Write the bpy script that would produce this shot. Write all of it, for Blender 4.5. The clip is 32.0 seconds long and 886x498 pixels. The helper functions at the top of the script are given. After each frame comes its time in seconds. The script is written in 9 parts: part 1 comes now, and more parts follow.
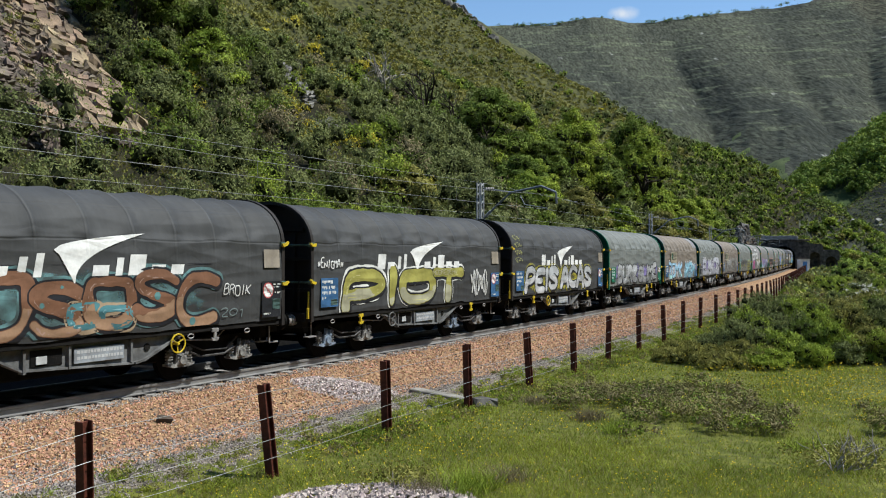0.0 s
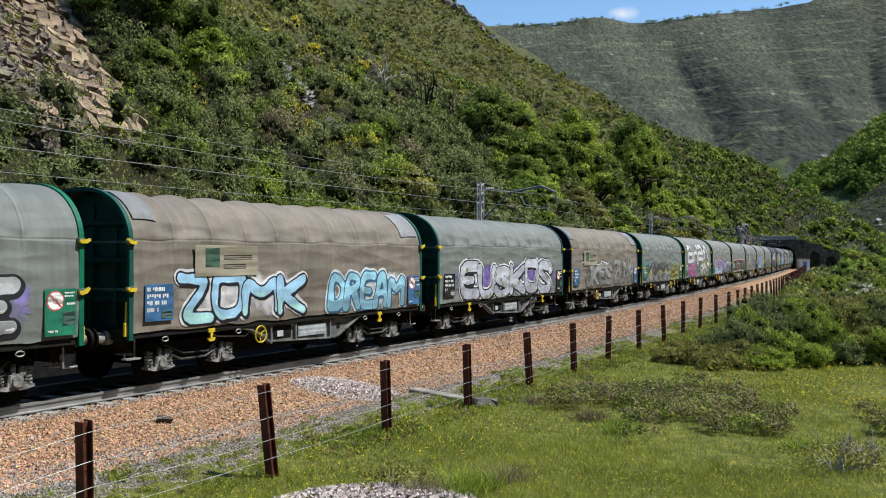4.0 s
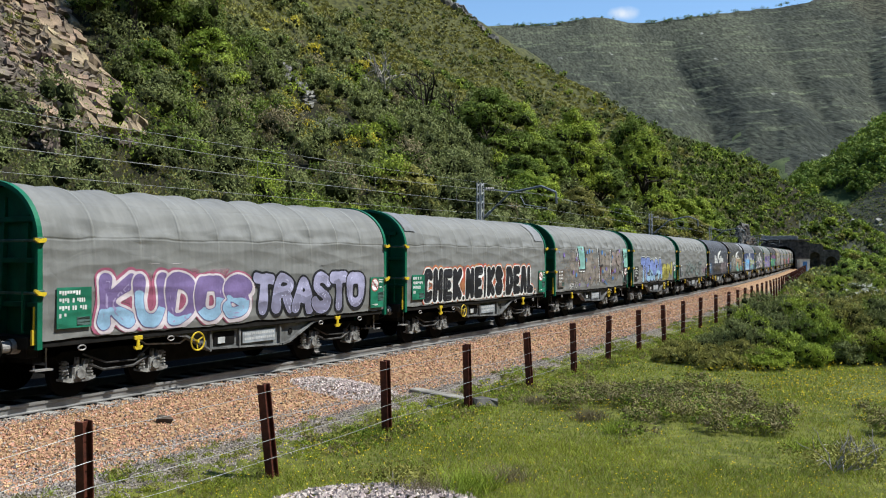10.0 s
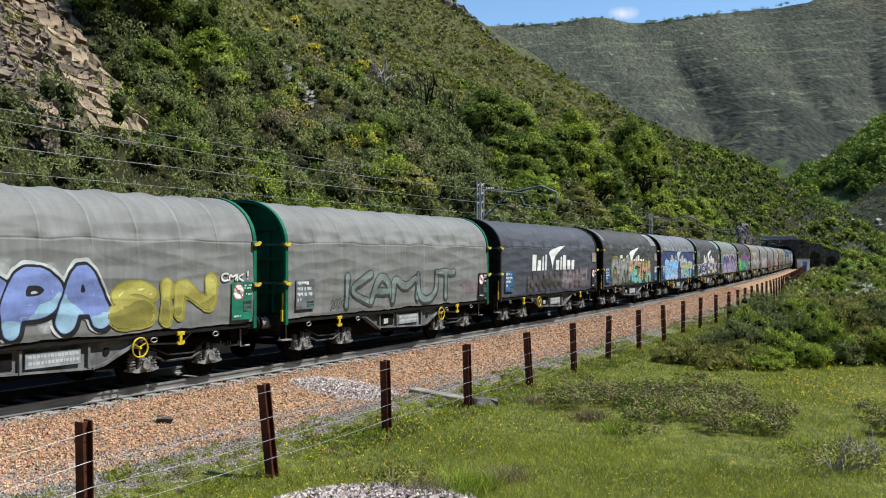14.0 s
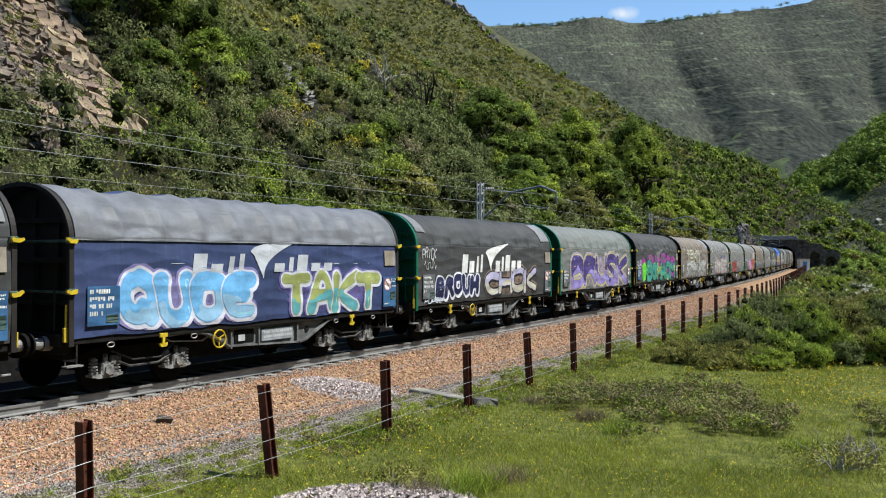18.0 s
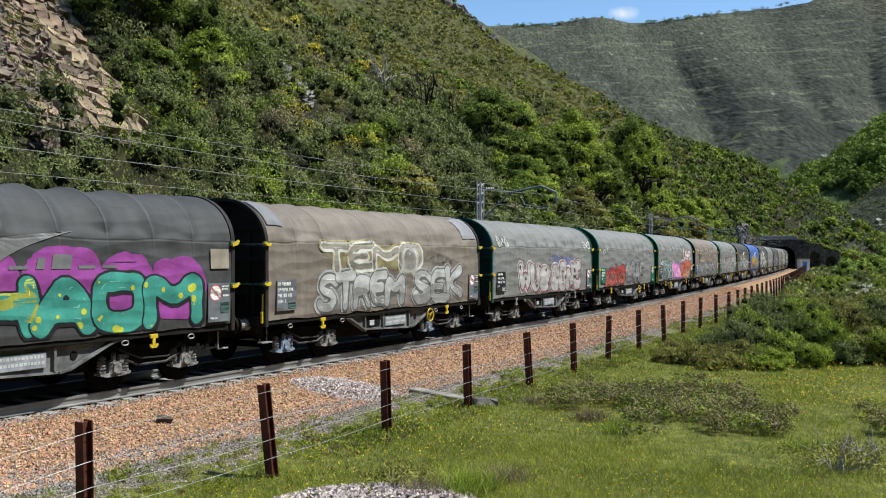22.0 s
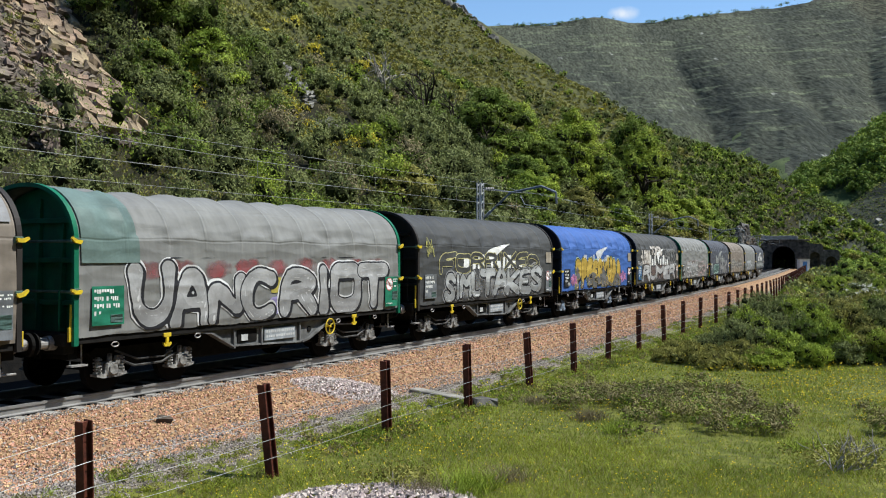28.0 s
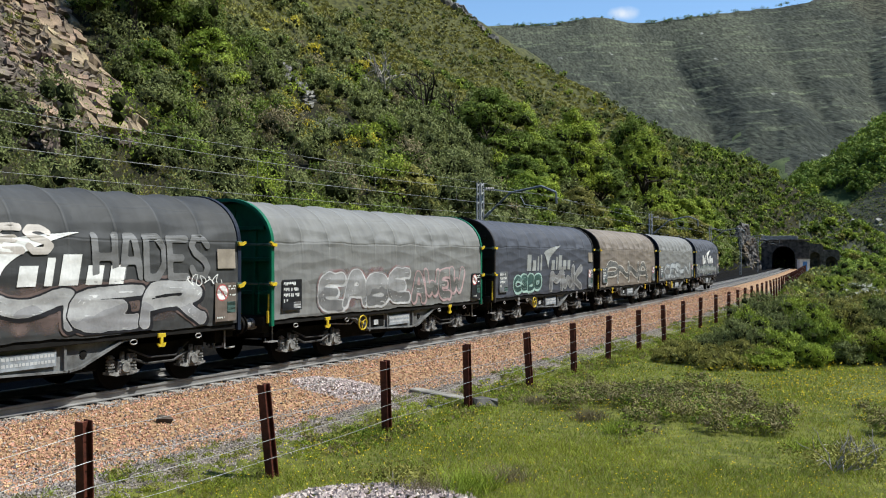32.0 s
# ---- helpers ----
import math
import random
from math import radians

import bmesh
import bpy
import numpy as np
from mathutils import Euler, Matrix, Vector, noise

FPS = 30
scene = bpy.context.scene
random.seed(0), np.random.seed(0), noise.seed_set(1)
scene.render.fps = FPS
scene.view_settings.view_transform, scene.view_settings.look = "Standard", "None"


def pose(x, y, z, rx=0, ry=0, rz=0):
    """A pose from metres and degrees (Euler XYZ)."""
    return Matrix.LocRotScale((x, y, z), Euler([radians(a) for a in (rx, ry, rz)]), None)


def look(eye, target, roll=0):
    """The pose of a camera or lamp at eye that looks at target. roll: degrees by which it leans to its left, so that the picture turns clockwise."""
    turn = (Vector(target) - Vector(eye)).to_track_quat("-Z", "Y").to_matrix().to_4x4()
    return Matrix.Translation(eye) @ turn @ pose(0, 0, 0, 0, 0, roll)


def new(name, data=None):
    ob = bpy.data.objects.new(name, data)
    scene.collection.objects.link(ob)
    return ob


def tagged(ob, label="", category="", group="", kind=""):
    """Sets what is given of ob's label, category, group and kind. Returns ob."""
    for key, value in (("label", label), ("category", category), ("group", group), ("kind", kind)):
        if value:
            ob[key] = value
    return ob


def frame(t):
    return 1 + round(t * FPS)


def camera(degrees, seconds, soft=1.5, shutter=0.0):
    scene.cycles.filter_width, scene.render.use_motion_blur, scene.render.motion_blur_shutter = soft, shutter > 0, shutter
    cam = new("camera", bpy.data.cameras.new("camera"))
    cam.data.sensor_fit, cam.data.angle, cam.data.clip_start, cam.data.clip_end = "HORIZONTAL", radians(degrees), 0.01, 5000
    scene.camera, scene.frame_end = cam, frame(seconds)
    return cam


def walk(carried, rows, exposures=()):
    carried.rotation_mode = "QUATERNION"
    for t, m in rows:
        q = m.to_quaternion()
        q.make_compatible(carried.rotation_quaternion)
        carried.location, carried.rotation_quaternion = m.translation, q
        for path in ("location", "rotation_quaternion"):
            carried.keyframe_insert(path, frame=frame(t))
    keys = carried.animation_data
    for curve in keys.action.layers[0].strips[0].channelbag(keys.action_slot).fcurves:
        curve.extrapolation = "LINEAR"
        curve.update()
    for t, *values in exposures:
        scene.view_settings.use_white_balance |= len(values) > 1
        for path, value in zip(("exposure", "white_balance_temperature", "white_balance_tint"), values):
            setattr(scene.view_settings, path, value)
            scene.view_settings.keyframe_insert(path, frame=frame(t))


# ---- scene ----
# ---- camera ----
cam = camera(52.2, 32.0, soft=1.1)
EYE = (0.0, 0.0, 2.631)
CAM = pose(*EYE, 90.44, 0, 0)
walk(cam, [(0.0, CAM), (32.0, CAM)], [(0.0, 0.48), (2.0, 0.55), (4.0, 0.60), (6.0, 0.64), (32.0, 0.64)])

# ---- world, sun ----
SUN_EL, SUN_AZ = 57.0, 93.0  # degrees; azimuth clockwise from +y
world = bpy.data.worlds.new("world")
scene.world = world
world.use_nodes = True
wn = world.node_tree.nodes
sky = wn.new("ShaderNodeTexSky")
sky.sky_type, sky.sun_disc = "NISHITA", False
sky.sun_elevation, sky.sun_rotation = radians(SUN_EL), radians(SUN_AZ)
sky.altitude, sky.air_density, sky.dust_density, sky.ozone_density = 900, 1.15, 0.25, 2.6
wn["Background"].inputs["Strength"].default_value = 0.098
# a thin white cloud low over the far crest
wl = world.node_tree.links.new
geo = wn.new("ShaderNodeTexCoord")
away = wn.new("ShaderNodeVectorMath")
away.operation, away.inputs[1].default_value = "DISTANCE", (0.1900, 0.9465, 0.5610)
flat = wn.new("ShaderNodeVectorMath")
flat.operation, flat.inputs[1].default_value = "MULTIPLY", (1.0, 1.0, 2.2)
wl(geo.outputs["Generated"], flat.inputs[0])
wl(flat.outputs[0], away.inputs[0])
near = wn.new("ShaderNodeMapRange")
near.inputs["From Min"].default_value, near.inputs["From Max"].default_value = 0.024, 0.0
wl(away.outputs["Value"], near.inputs["Value"])
puff = wn.new("ShaderNodeTexNoise")
puff.inputs["Scale"].default_value, puff.inputs["Detail"].default_value = 45, 8
wl(geo.outputs["Generated"], puff.inputs["Vector"])
dense = wn.new("ShaderNodeMath")
dense.operation = "MULTIPLY"
wl(near.outputs["Result"], dense.inputs[0])
wl(puff.outputs["Fac"], dense.inputs[1])
soft_edge = wn.new("ShaderNodeMapRange")
soft_edge.inputs["From Min"].default_value, soft_edge.inputs["From Max"].default_value = 0.12, 0.42
wl(dense.outputs[0], soft_edge.inputs["Value"])
mixed = wn.new("ShaderNodeMix")
mixed.data_type = "RGBA"
mixed.inputs["B"].default_value = (5.0, 5.6, 6.4, 1)
wl(soft_edge.outputs["Result"], mixed.inputs["Factor"])
clear = wn.new("ShaderNodeHueSaturation")
clear.inputs["Saturation"].default_value, clear.inputs["Value"].default_value = 1.12, 1.15
wl(sky.outputs[0], clear.inputs["Color"])
wl(clear.outputs[0], mixed.inputs["A"])
wl(mixed.outputs["Result"], wn["Background"].inputs["Color"])
sun = new("sun", bpy.data.lights.new("sun", "SUN"))
sun.data.energy, sun.data.angle, sun.data.color = 5.0, radians(0.53), (0.975, 0.985, 0.93)
_sd = Vector((math.sin(radians(SUN_AZ)) * math.cos(radians(SUN_EL)), math.cos(radians(SUN_AZ)) * math.cos(radians(SUN_EL)), math.sin(radians(SUN_EL))))
sun.matrix_world = look(_sd * 50, (0, 0, 0))

# ---- the line of the track; z = 0 is the top of the rails ----
S_LO, S_HI, DS = -420.0, 620.0, 0.5
_ss = np.arange(S_LO, S_HI + DS, DS)
_u = np.clip(_ss, -12, 140)
_th = 0.50954 - 0.0022367 * _u + 1.9068e-5 * _u ** 2 - 6.068e-8 * _u ** 3
_i0 = int(round(-S_LO / DS))
_tx = np.concatenate([[0], np.cumsum((np.sin(_th[1:]) + np.sin(_th[:-1])) / 2 * DS)])
_ty = np.concatenate([[0], np.cumsum((np.cos(_th[1:]) + np.cos(_th[:-1])) / 2 * DS)])
_tx += -4.747 - _tx[_i0]
_ty += 22.603 - _ty[_i0]
S_PORTAL = 192.0


def track(s, lat=0.0):
    """World x, y and heading of the track at s metres, lat metres to its camera side."""
    th = np.interp(s, _ss, _th)
    return np.interp(s, _ss, _tx) + lat * np.cos(th), np.interp(s, _ss, _ty) - lat * np.sin(th), th


def to_track(x, y):
    """The s and lat of world points (arrays)."""
    x, y = np.asarray(x, float), np.asarray(y, float)
    s = (x + 4.747) * 0.42 + (y - 22.603) * 0.9075
    for _ in range(12):
        px, py, th = track(np.clip(s, S_LO, S_HI))
        s = np.clip(s + ((x - px) * np.sin(th) + (y - py) * np.cos(th)), S_LO, S_HI)
    px, py, th = track(s)
    return s, (x - px) * np.cos(th) - (y - py) * np.sin(th)


def track_pose(s, z=0.0, lat=0.0):
    """Pose at s: local +x runs along the track away from the camera, local -y is the camera side."""
    x, y, th = track(s, lat)
    return pose(float(x), float(y), z, 0, 0, 90 - math.degrees(th))


# ---- train's way: s of the joint between wagons k - 1 and k ----
WAGON = 12.04


def joint(k, t):
    u = t - 16.0
    return WAGON * k - 70.1732 - 10.52059 * u - 0.0229745 * u ** 2 - 7.41182e-4 * u ** 3 + 4.57152e-5 * u ** 4 + 1.962516e-6 * u ** 5

# ---- small tools ----
rng = np.random.default_rng(7)


def _hash(i, j, seed):
    v = np.sin(i * 127.1 + j * 311.7 + seed * 74.7) * 43758.5453
    return v - np.floor(v)


def vnoise(x, y, seed=0):
    """Smooth value noise, -1..1, for arrays."""
    i, j = np.floor(x), np.floor(y)
    u, v = x - i, y - j
    u, v = u * u * (3 - 2 * u), v * v * (3 - 2 * v)
    a, b, c, d = _hash(i, j, seed), _hash(i + 1, j, seed), _hash(i, j + 1, seed), _hash(i + 1, j + 1, seed)
    return 2 * ((a * (1 - u) + b * u) * (1 - v) + (c * (1 - u) + d * u) * v) - 1


def fbm(x, y, size, octaves=4, seed=0):
    x, y = np.asarray(x, float) / size, np.asarray(y, float) / size
    out, amp = 0, 1.0
    for o in range(octaves):
        out = out + amp * vnoise(x, y, seed + o)
        x, y, amp = x * 2.03 + 5.2, y * 2.03 + 1.3, amp * 0.5
    return out


def smooth(x, a, b):
    t = np.clip((x - a) / (b - a), 0, 1)
    return t * t * (3 - 2 * t)


def mesh_from(name, verts, faces, materials=(), smooth_faces=False, slots=None):
    """A mesh from numpy arrays; faces is an (n, 3) or (n, 4) array or a list of both."""
    me = bpy.data.meshes.new(name)
    verts = np.asarray(verts, np.float32)
    blocks = faces if isinstance(faces, list) else [faces]
    blocks = [np.asarray(b, np.int32) for b in blocks if len(b)]
    loops = np.concatenate([b.ravel() for b in blocks])
    totals = np.concatenate([np.full(len(b), b.shape[1], np.int32) for b in blocks])
    starts = np.concatenate([[0], np.cumsum(totals)[:-1]]).astype(np.int32)
    me.vertices.add(len(verts))
    me.vertices.foreach_set("co", verts.ravel())
    me.loops.add(len(loops))
    me.loops.foreach_set("vertex_index", loops)
    me.polygons.add(len(totals))
    me.polygons.foreach_set("loop_start", starts)
    me.polygons.foreach_set("use_smooth", np.full(len(totals), smooth_faces))
    for m in materials:
        me.materials.append(m)
    if slots is not None:
        me.polygons.foreach_set("material_index", np.asarray(slots, np.int32))
    me.update(calc_edges=True)
    return me


def part(name, bm, material, parent, label=""):
    """Link a bmesh, or a finished mesh, as one mesh object under a thing or part."""
    if isinstance(bm, bmesh.types.BMesh):
        me = bpy.data.meshes.new(name)
        bm.to_mesh(me)
        bm.free()
        me.materials.append(material)
    else:
        me = bm
    ob = new(name, me)
    ob.parent = parent
    return tagged(ob, label)


def thing(name, m, label, category, group="", kind=""):
    """An empty at a thing's base."""
    ob = new(name)
    ob.empty_display_size = 0.2
    ob.matrix_world = m
    return tagged(ob, label, category, group, kind)


def add_box(bm, lo, hi, bevel=0.0, m=None):
    r = bmesh.ops.create_cube(bm, size=1)
    vs = r["verts"]
    c, d = (Vector(lo) + Vector(hi)) / 2, Vector(hi) - Vector(lo)
    for v in vs:
        v.co = Vector((v.co.x * d.x, v.co.y * d.y, v.co.z * d.z)) + c
    if m is not None:
        bmesh.ops.transform(bm, matrix=m, verts=vs)
    if bevel:
        es = {e for v in vs for e in v.link_edges}
        bmesh.ops.bevel(bm, geom=list(es), offset=bevel, segments=1, affect="EDGES")


def add_tube(bm, p, q, r, n=8, r2=None, caps=True):
    p, q = Vector(p), Vector(q)
    d = q - p
    m = Matrix.Translation((p + q) / 2) @ d.to_track_quat("Z", "Y").to_matrix().to_4x4()
    bmesh.ops.create_cone(bm, cap_ends=caps, segments=n, radius1=r, radius2=r if r2 is None else r2, depth=d.length, matrix=m)


def add_path(bm, pts, r, n=6):
    for a, b in zip(pts[:-1], pts[1:]):
        add_tube(bm, a, b, r, n)


def add_prism(bm, outline, y0, y1):
    """An outline in x, z, drawn out from y0 to y1."""
    a = [bm.verts.new((x, y0, z)) for x, z in outline]
    b = [bm.verts.new((x, y1, z)) for x, z in outline]
    bm.faces.new(a)
    bm.faces.new(b[::-1])
    for i in range(len(a)):
        j = (i + 1) % len(a)
        bm.faces.new((a[j], a[i], b[i], b[j]))


def fixed(bm):
    bmesh.ops.recalc_face_normals(bm, faces=bm.faces[:])
    return bm


# ---- materials ----
def mat(name, color, rough=0.8, metal=0.0, vary=0.0, scale=4.0, color2=None, bump=0.0, bump_scale=30.0, random_hue=0.0, island=False, spec=0.18, trans=0.0, detail=6.0):
    """A procedural surface: two colours mixed by noise at two scales, with relief; it may vary from object to object or piece to piece."""
    m = bpy.data.materials.new(name)
    m.use_nodes = True
    nt = m.node_tree
    N, Lk = nt.nodes, nt.links.new
    b = N["Principled BSDF"]
    b.inputs["Roughness"].default_value = rough
    b.inputs["Metallic"].default_value = metal
    b.inputs["Specular IOR Level"].default_value = spec
    co = N.new("ShaderNodeTexCoord")
    n1 = N.new("ShaderNodeTexNoise")
    n1.inputs["Scale"].default_value, n1.inputs["Detail"].default_value = scale, detail
    Lk(co.outputs["Object"], n1.inputs["Vector"])
    ramp = N.new("ShaderNodeValToRGB")
    c2 = color2 or tuple(c * (1 - vary) for c in color)
    ramp.color_ramp.elements[0].position, ramp.color_ramp.elements[1].position = 0.35, 0.68
    ramp.color_ramp.elements[0].color, ramp.color_ramp.elements[1].color = (*c2, 1), (*color, 1)
    Lk(n1.outputs["Fac"], ramp.inputs["Fac"])
    out = ramp.outputs["Color"]
    n2 = N.new("ShaderNodeTexNoise")
    n2.inputs["Scale"].default_value, n2.inputs["Detail"].default_value = scale * 9, 3
    Lk(co.outputs["Object"], n2.inputs["Vector"])
    hsv = N.new("ShaderNodeHueSaturation")
    mr = N.new("ShaderNodeMapRange")
    mr.inputs["To Min"].default_value, mr.inputs["To Max"].default_value = 1 - 0.5 * vary, 1 + 0.5 * vary
    Lk(n2.outputs["Fac"], mr.inputs["Value"])
    Lk(out, hsv.inputs["Color"])
    val = mr.outputs["Result"]
    if random_hue:
        if island:
            src = N.new("ShaderNodeNewGeometry").outputs["Random Per Island"]
        else:
            src = N.new("ShaderNodeObjectInfo").outputs["Random"]
        r2 = N.new("ShaderNodeMapRange")
        r2.inputs["To Min"].default_value, r2.inputs["To Max"].default_value = 1 - random_hue, 1 + random_hue
        Lk(src, r2.inputs["Value"])
        mu = N.new("ShaderNodeMath")
        mu.operation = "MULTIPLY"
        Lk(val, mu.inputs[0])
        Lk(r2.outputs["Result"], mu.inputs[1])
        val = mu.outputs[0]
        r3 = N.new("ShaderNodeMapRange")
        r3.inputs["To Min"].default_value, r3.inputs["To Max"].default_value = 0.5 - 0.06 * random_hue, 0.5 + 0.06 * random_hue
        mu2 = N.new("ShaderNodeMath")
        mu2.operation = "FRACT"
        mu3 = N.new("ShaderNodeMath")
        mu3.operation, mu3.inputs[1].default_value = "MULTIPLY", 17.3
        Lk(src, mu3.inputs[0])
        Lk(mu3.outputs[0], mu2.inputs[0])
        Lk(mu2.outputs[0], r3.inputs["Value"])
        Lk(r3.outputs["Result"], hsv.inputs["Hue"])
    Lk(val, hsv.inputs["Value"])
    Lk(hsv.outputs["Color"], b.inputs["Base Color"])
    if bump:
        n3 = N.new("ShaderNodeTexNoise")
        n3.inputs["Scale"].default_value, n3.inputs["Detail"].default_value = bump_scale, 5
        Lk(co.outputs["Object"], n3.inputs["Vector"])
        bp = N.new("ShaderNodeBump")
        bp.inputs["Strength"].default_value, bp.inputs["Distance"].default_value = bump, 0.03
        Lk(n3.outputs["Fac"], bp.inputs["Height"])
        Lk(bp.outputs["Normal"], b.inputs["Normal"])
    if trans:
        b.inputs["Transmission Weight"].default_value = trans
    return m


M_RAIL = mat("rail_steel", (0.36, 0.35, 0.34), 0.45, 0.6, 0.25, 3)
M_CONCRETE = mat("concrete", (0.45, 0.43, 0.40), 0.9, 0, 0.25, 3, bump=0.3)
M_BALLAST = mat("ballast", (0.38, 0.225, 0.12), 0.95, 0, 0.5, 9, color2=(0.16, 0.105, 0.066), bump=0.9, bump_scale=22)
M_GRAVEL = mat("grey_gravel", (0.25, 0.21, 0.165), 0.95, 0, 0.8, 14, color2=(0.085, 0.072, 0.048), bump=1.0, bump_scale=45)
M_MEADOW = mat("meadow_soil", (0.140, 0.142, 0.026), 0.95, 0, 0.8, 4.5, color2=(0.052, 0.062, 0.012), bump=0.8, bump_scale=12)
# soil, darkened because the shade between the bushes is in the colour
M_HILL = mat("hill_soil_and_shade", (0.030, 0.027, 0.012), 0.95, 0, 0.6, 1.1, color2=(0.010, 0.010, 0.004), bump=1.0, bump_scale=4)
M_HEATHER = mat("hill_grass", (0.092, 0.092, 0.028), 0.95, 0, 0.9, 0.7, color2=(0.018, 0.021, 0.008), bump=1.0, bump_scale=2.0, detail=12.0)
# near black: the shade beneath the train is put into this colour
M_BED_SHADE = mat("bed_shade", (0.009, 0.008, 0.007), 0.9, 0, 0.4, 6, color2=(0.004, 0.004, 0.004), bump=0.9, bump_scale=22, spec=0.05)


def mountain_material():
    """Dark scrub over paler grass, with thin contour paths and loose stone."""
    m = bpy.data.materials.new("mountain_scrub")
    m.use_nodes = True
    N, Lk = m.node_tree.nodes, m.node_tree.links.new
    b = N["Principled BSDF"]
    b.inputs["Roughness"].default_value, b.inputs["Specular IOR Level"].default_value = 0.95, 0.1
    co = N.new("ShaderNodeTexCoord")
    down = N.new("ShaderNodeMapping")
    down.inputs["Scale"].default_value = (1.0, 0.13, 0.6)
    Lk(co.outputs["Object"], down.inputs["Vector"])

    def tex(kind, scale, detail=6):
        t = N.new(kind)
        t.inputs["Scale"].default_value = scale
        if "Detail" in t.inputs:
            t.inputs["Detail"].default_value = detail
        Lk(down.outputs[0], t.inputs["Vector"])
        return t

    def ramp(src, p0, p1, c0, c1):
        r = N.new("ShaderNodeValToRGB")
        r.color_ramp.elements[0].position, r.color_ramp.elements[1].position = p0, p1
        r.color_ramp.elements[0].color, r.color_ramp.elements[1].color = (*c0, 1), (*c1, 1)
        Lk(src, r.inputs["Fac"])
        return r.outputs["Color"]

    def mix(fac, a, c):
        x = N.new("ShaderNodeMix")
        x.data_type = "RGBA"
        Lk(fac, x.inputs["Factor"])
        Lk(a, x.inputs["A"])
        x.inputs["B"].default_value = (*c, 1)
        return x.outputs["Result"]

    # both base colours are greyed to stand in for distance haze
    base = ramp(tex("ShaderNodeTexNoise", 0.011, 12).outputs["Fac"], 0.36, 0.66, (0.030, 0.034, 0.027), (0.066, 0.070, 0.050))
    tint = ramp(tex("ShaderNodeTexNoise", 0.0045, 6).outputs["Fac"], 0.55, 0.72, (0, 0, 0), (0.55, 0.55, 0.55))
    base = mix(tint, base, (0.092, 0.080, 0.048))
    dots = ramp(tex("ShaderNodeTexVoronoi", 0.16).outputs["Distance"], 0.15, 0.6, (0.55, 0.55, 0.55), (0, 0, 0))
    base = mix(dots, base, (0.016, 0.022, 0.013))
    # thin broken paths and terraces that follow the slope
    for turn, flat, lo, amount, seed in ((0.16, 0.10, 0.61, 0.50, 0.0), (-0.14, 0.09, 0.62, 0.45, 40.0), (0.03, 0.16, 0.63, 0.40, 90.0), (0.30, 0.06, 0.64, 0.55, 140.0)):
        mp = N.new("ShaderNodeMapping")
        mp.inputs["Rotation"].default_value, mp.inputs["Scale"].default_value, mp.inputs["Location"].default_value = (0, turn, 0), (0.014, 0.006, flat), (seed, seed, seed)
        Lk(co.outputs["Object"], mp.inputs["Vector"])
        n = N.new("ShaderNodeTexNoise")
        n.inputs["Scale"].default_value, n.inputs["Detail"].default_value = 1.0, 3
        Lk(mp.outputs[0], n.inputs["Vector"])
        line = ramp(n.outputs["Fac"], lo, lo + 0.05, (0, 0, 0), (amount, amount, amount))
        base = mix(line, base, (0.118, 0.132, 0.084))
    rocks = ramp(tex("ShaderNodeTexNoise", 0.07, 6).outputs["Fac"], 0.685, 0.73, (0, 0, 0), (0.7, 0.7, 0.7))
    base = mix(rocks, base, (0.24, 0.24, 0.22))
    fine = ramp(tex("ShaderNodeTexNoise", 0.30, 6).outputs["Fac"], 0.38, 0.64, (0.50, 0.50, 0.48), (1.32, 1.32, 1.28))
    mul = N.new("ShaderNodeMix")
    mul.data_type, mul.blend_type = "RGBA", "MULTIPLY"
    mul.inputs["Factor"].default_value = 1.0
    Lk(base, mul.inputs["A"])
    Lk(fine, mul.inputs["B"])
    Lk(mul.outputs["Result"], b.inputs["Base Color"])
    bp = N.new("ShaderNodeBump")
    bp.inputs["Strength"].default_value, bp.inputs["Distance"].default_value = 0.8, 5.0
    Lk(tex("ShaderNodeTexNoise", 0.09, 10).outputs["Fac"], bp.inputs["Height"])
    Lk(bp.outputs["Normal"], b.inputs["Normal"])
    return m


M_MOUNT = mountain_material()
M_OUTCROP = mat("outcrop_rubble", (0.12, 0.10, 0.08), 0.95, 0, 0.5, 1.1, color2=(0.045, 0.037, 0.03), bump=1.0, bump_scale=5)
M_FIELD = mat("valley_pasture", (0.080, 0.105, 0.034), 0.95, 0, 0.4, 0.03, color2=(0.035, 0.050, 0.020), bump=0.6, bump_scale=0.2)
M_WOODS = mat("wooded_slope", (0.035, 0.055, 0.016), 0.95, 0, 0.4, 0.05, bump=0.6, bump_scale=0.3)
M_STONE = mat("dark_stone", (0.125, 0.113, 0.100), 0.95, 0, 0.6, 1.2, color2=(0.030, 0.028, 0.026), bump=0.8, bump_scale=4)
M_POST = mat("rusty_post", (0.12, 0.035, 0.022), 0.7, 0.2, 0.35, 6, color2=(0.06, 0.02, 0.015), bump=0.3)
M_TARP = mat("tarp_grey", (0.17, 0.17, 0.165), 0.6, 0, 0.25, 0.7, bump=0.2, bump_scale=2)
M_GREEN = mat("green_paint", (0.012, 0.14, 0.075), 0.5, 0, 0.3, 2)
M_BLACK = mat("under_black", (0.02, 0.02, 0.021), 0.8, 0.2, 0.4, 3)

# ---- ground ----
RIDGE = ((-500, 10), (760, 55), (850, 42), (985, 38), (1050, 24), (1130, 37), (1250, 22), (1370, 8), (1460, -18), (1700, -95), (2600, -60))
RIDGE_A = np.array([math.atan((px - 784) / 1600) for px, _ in RIDGE])
RIDGE_E = np.array([(453.3 - py) / 1600 for _, py in RIDGE])
CREST = 155.0


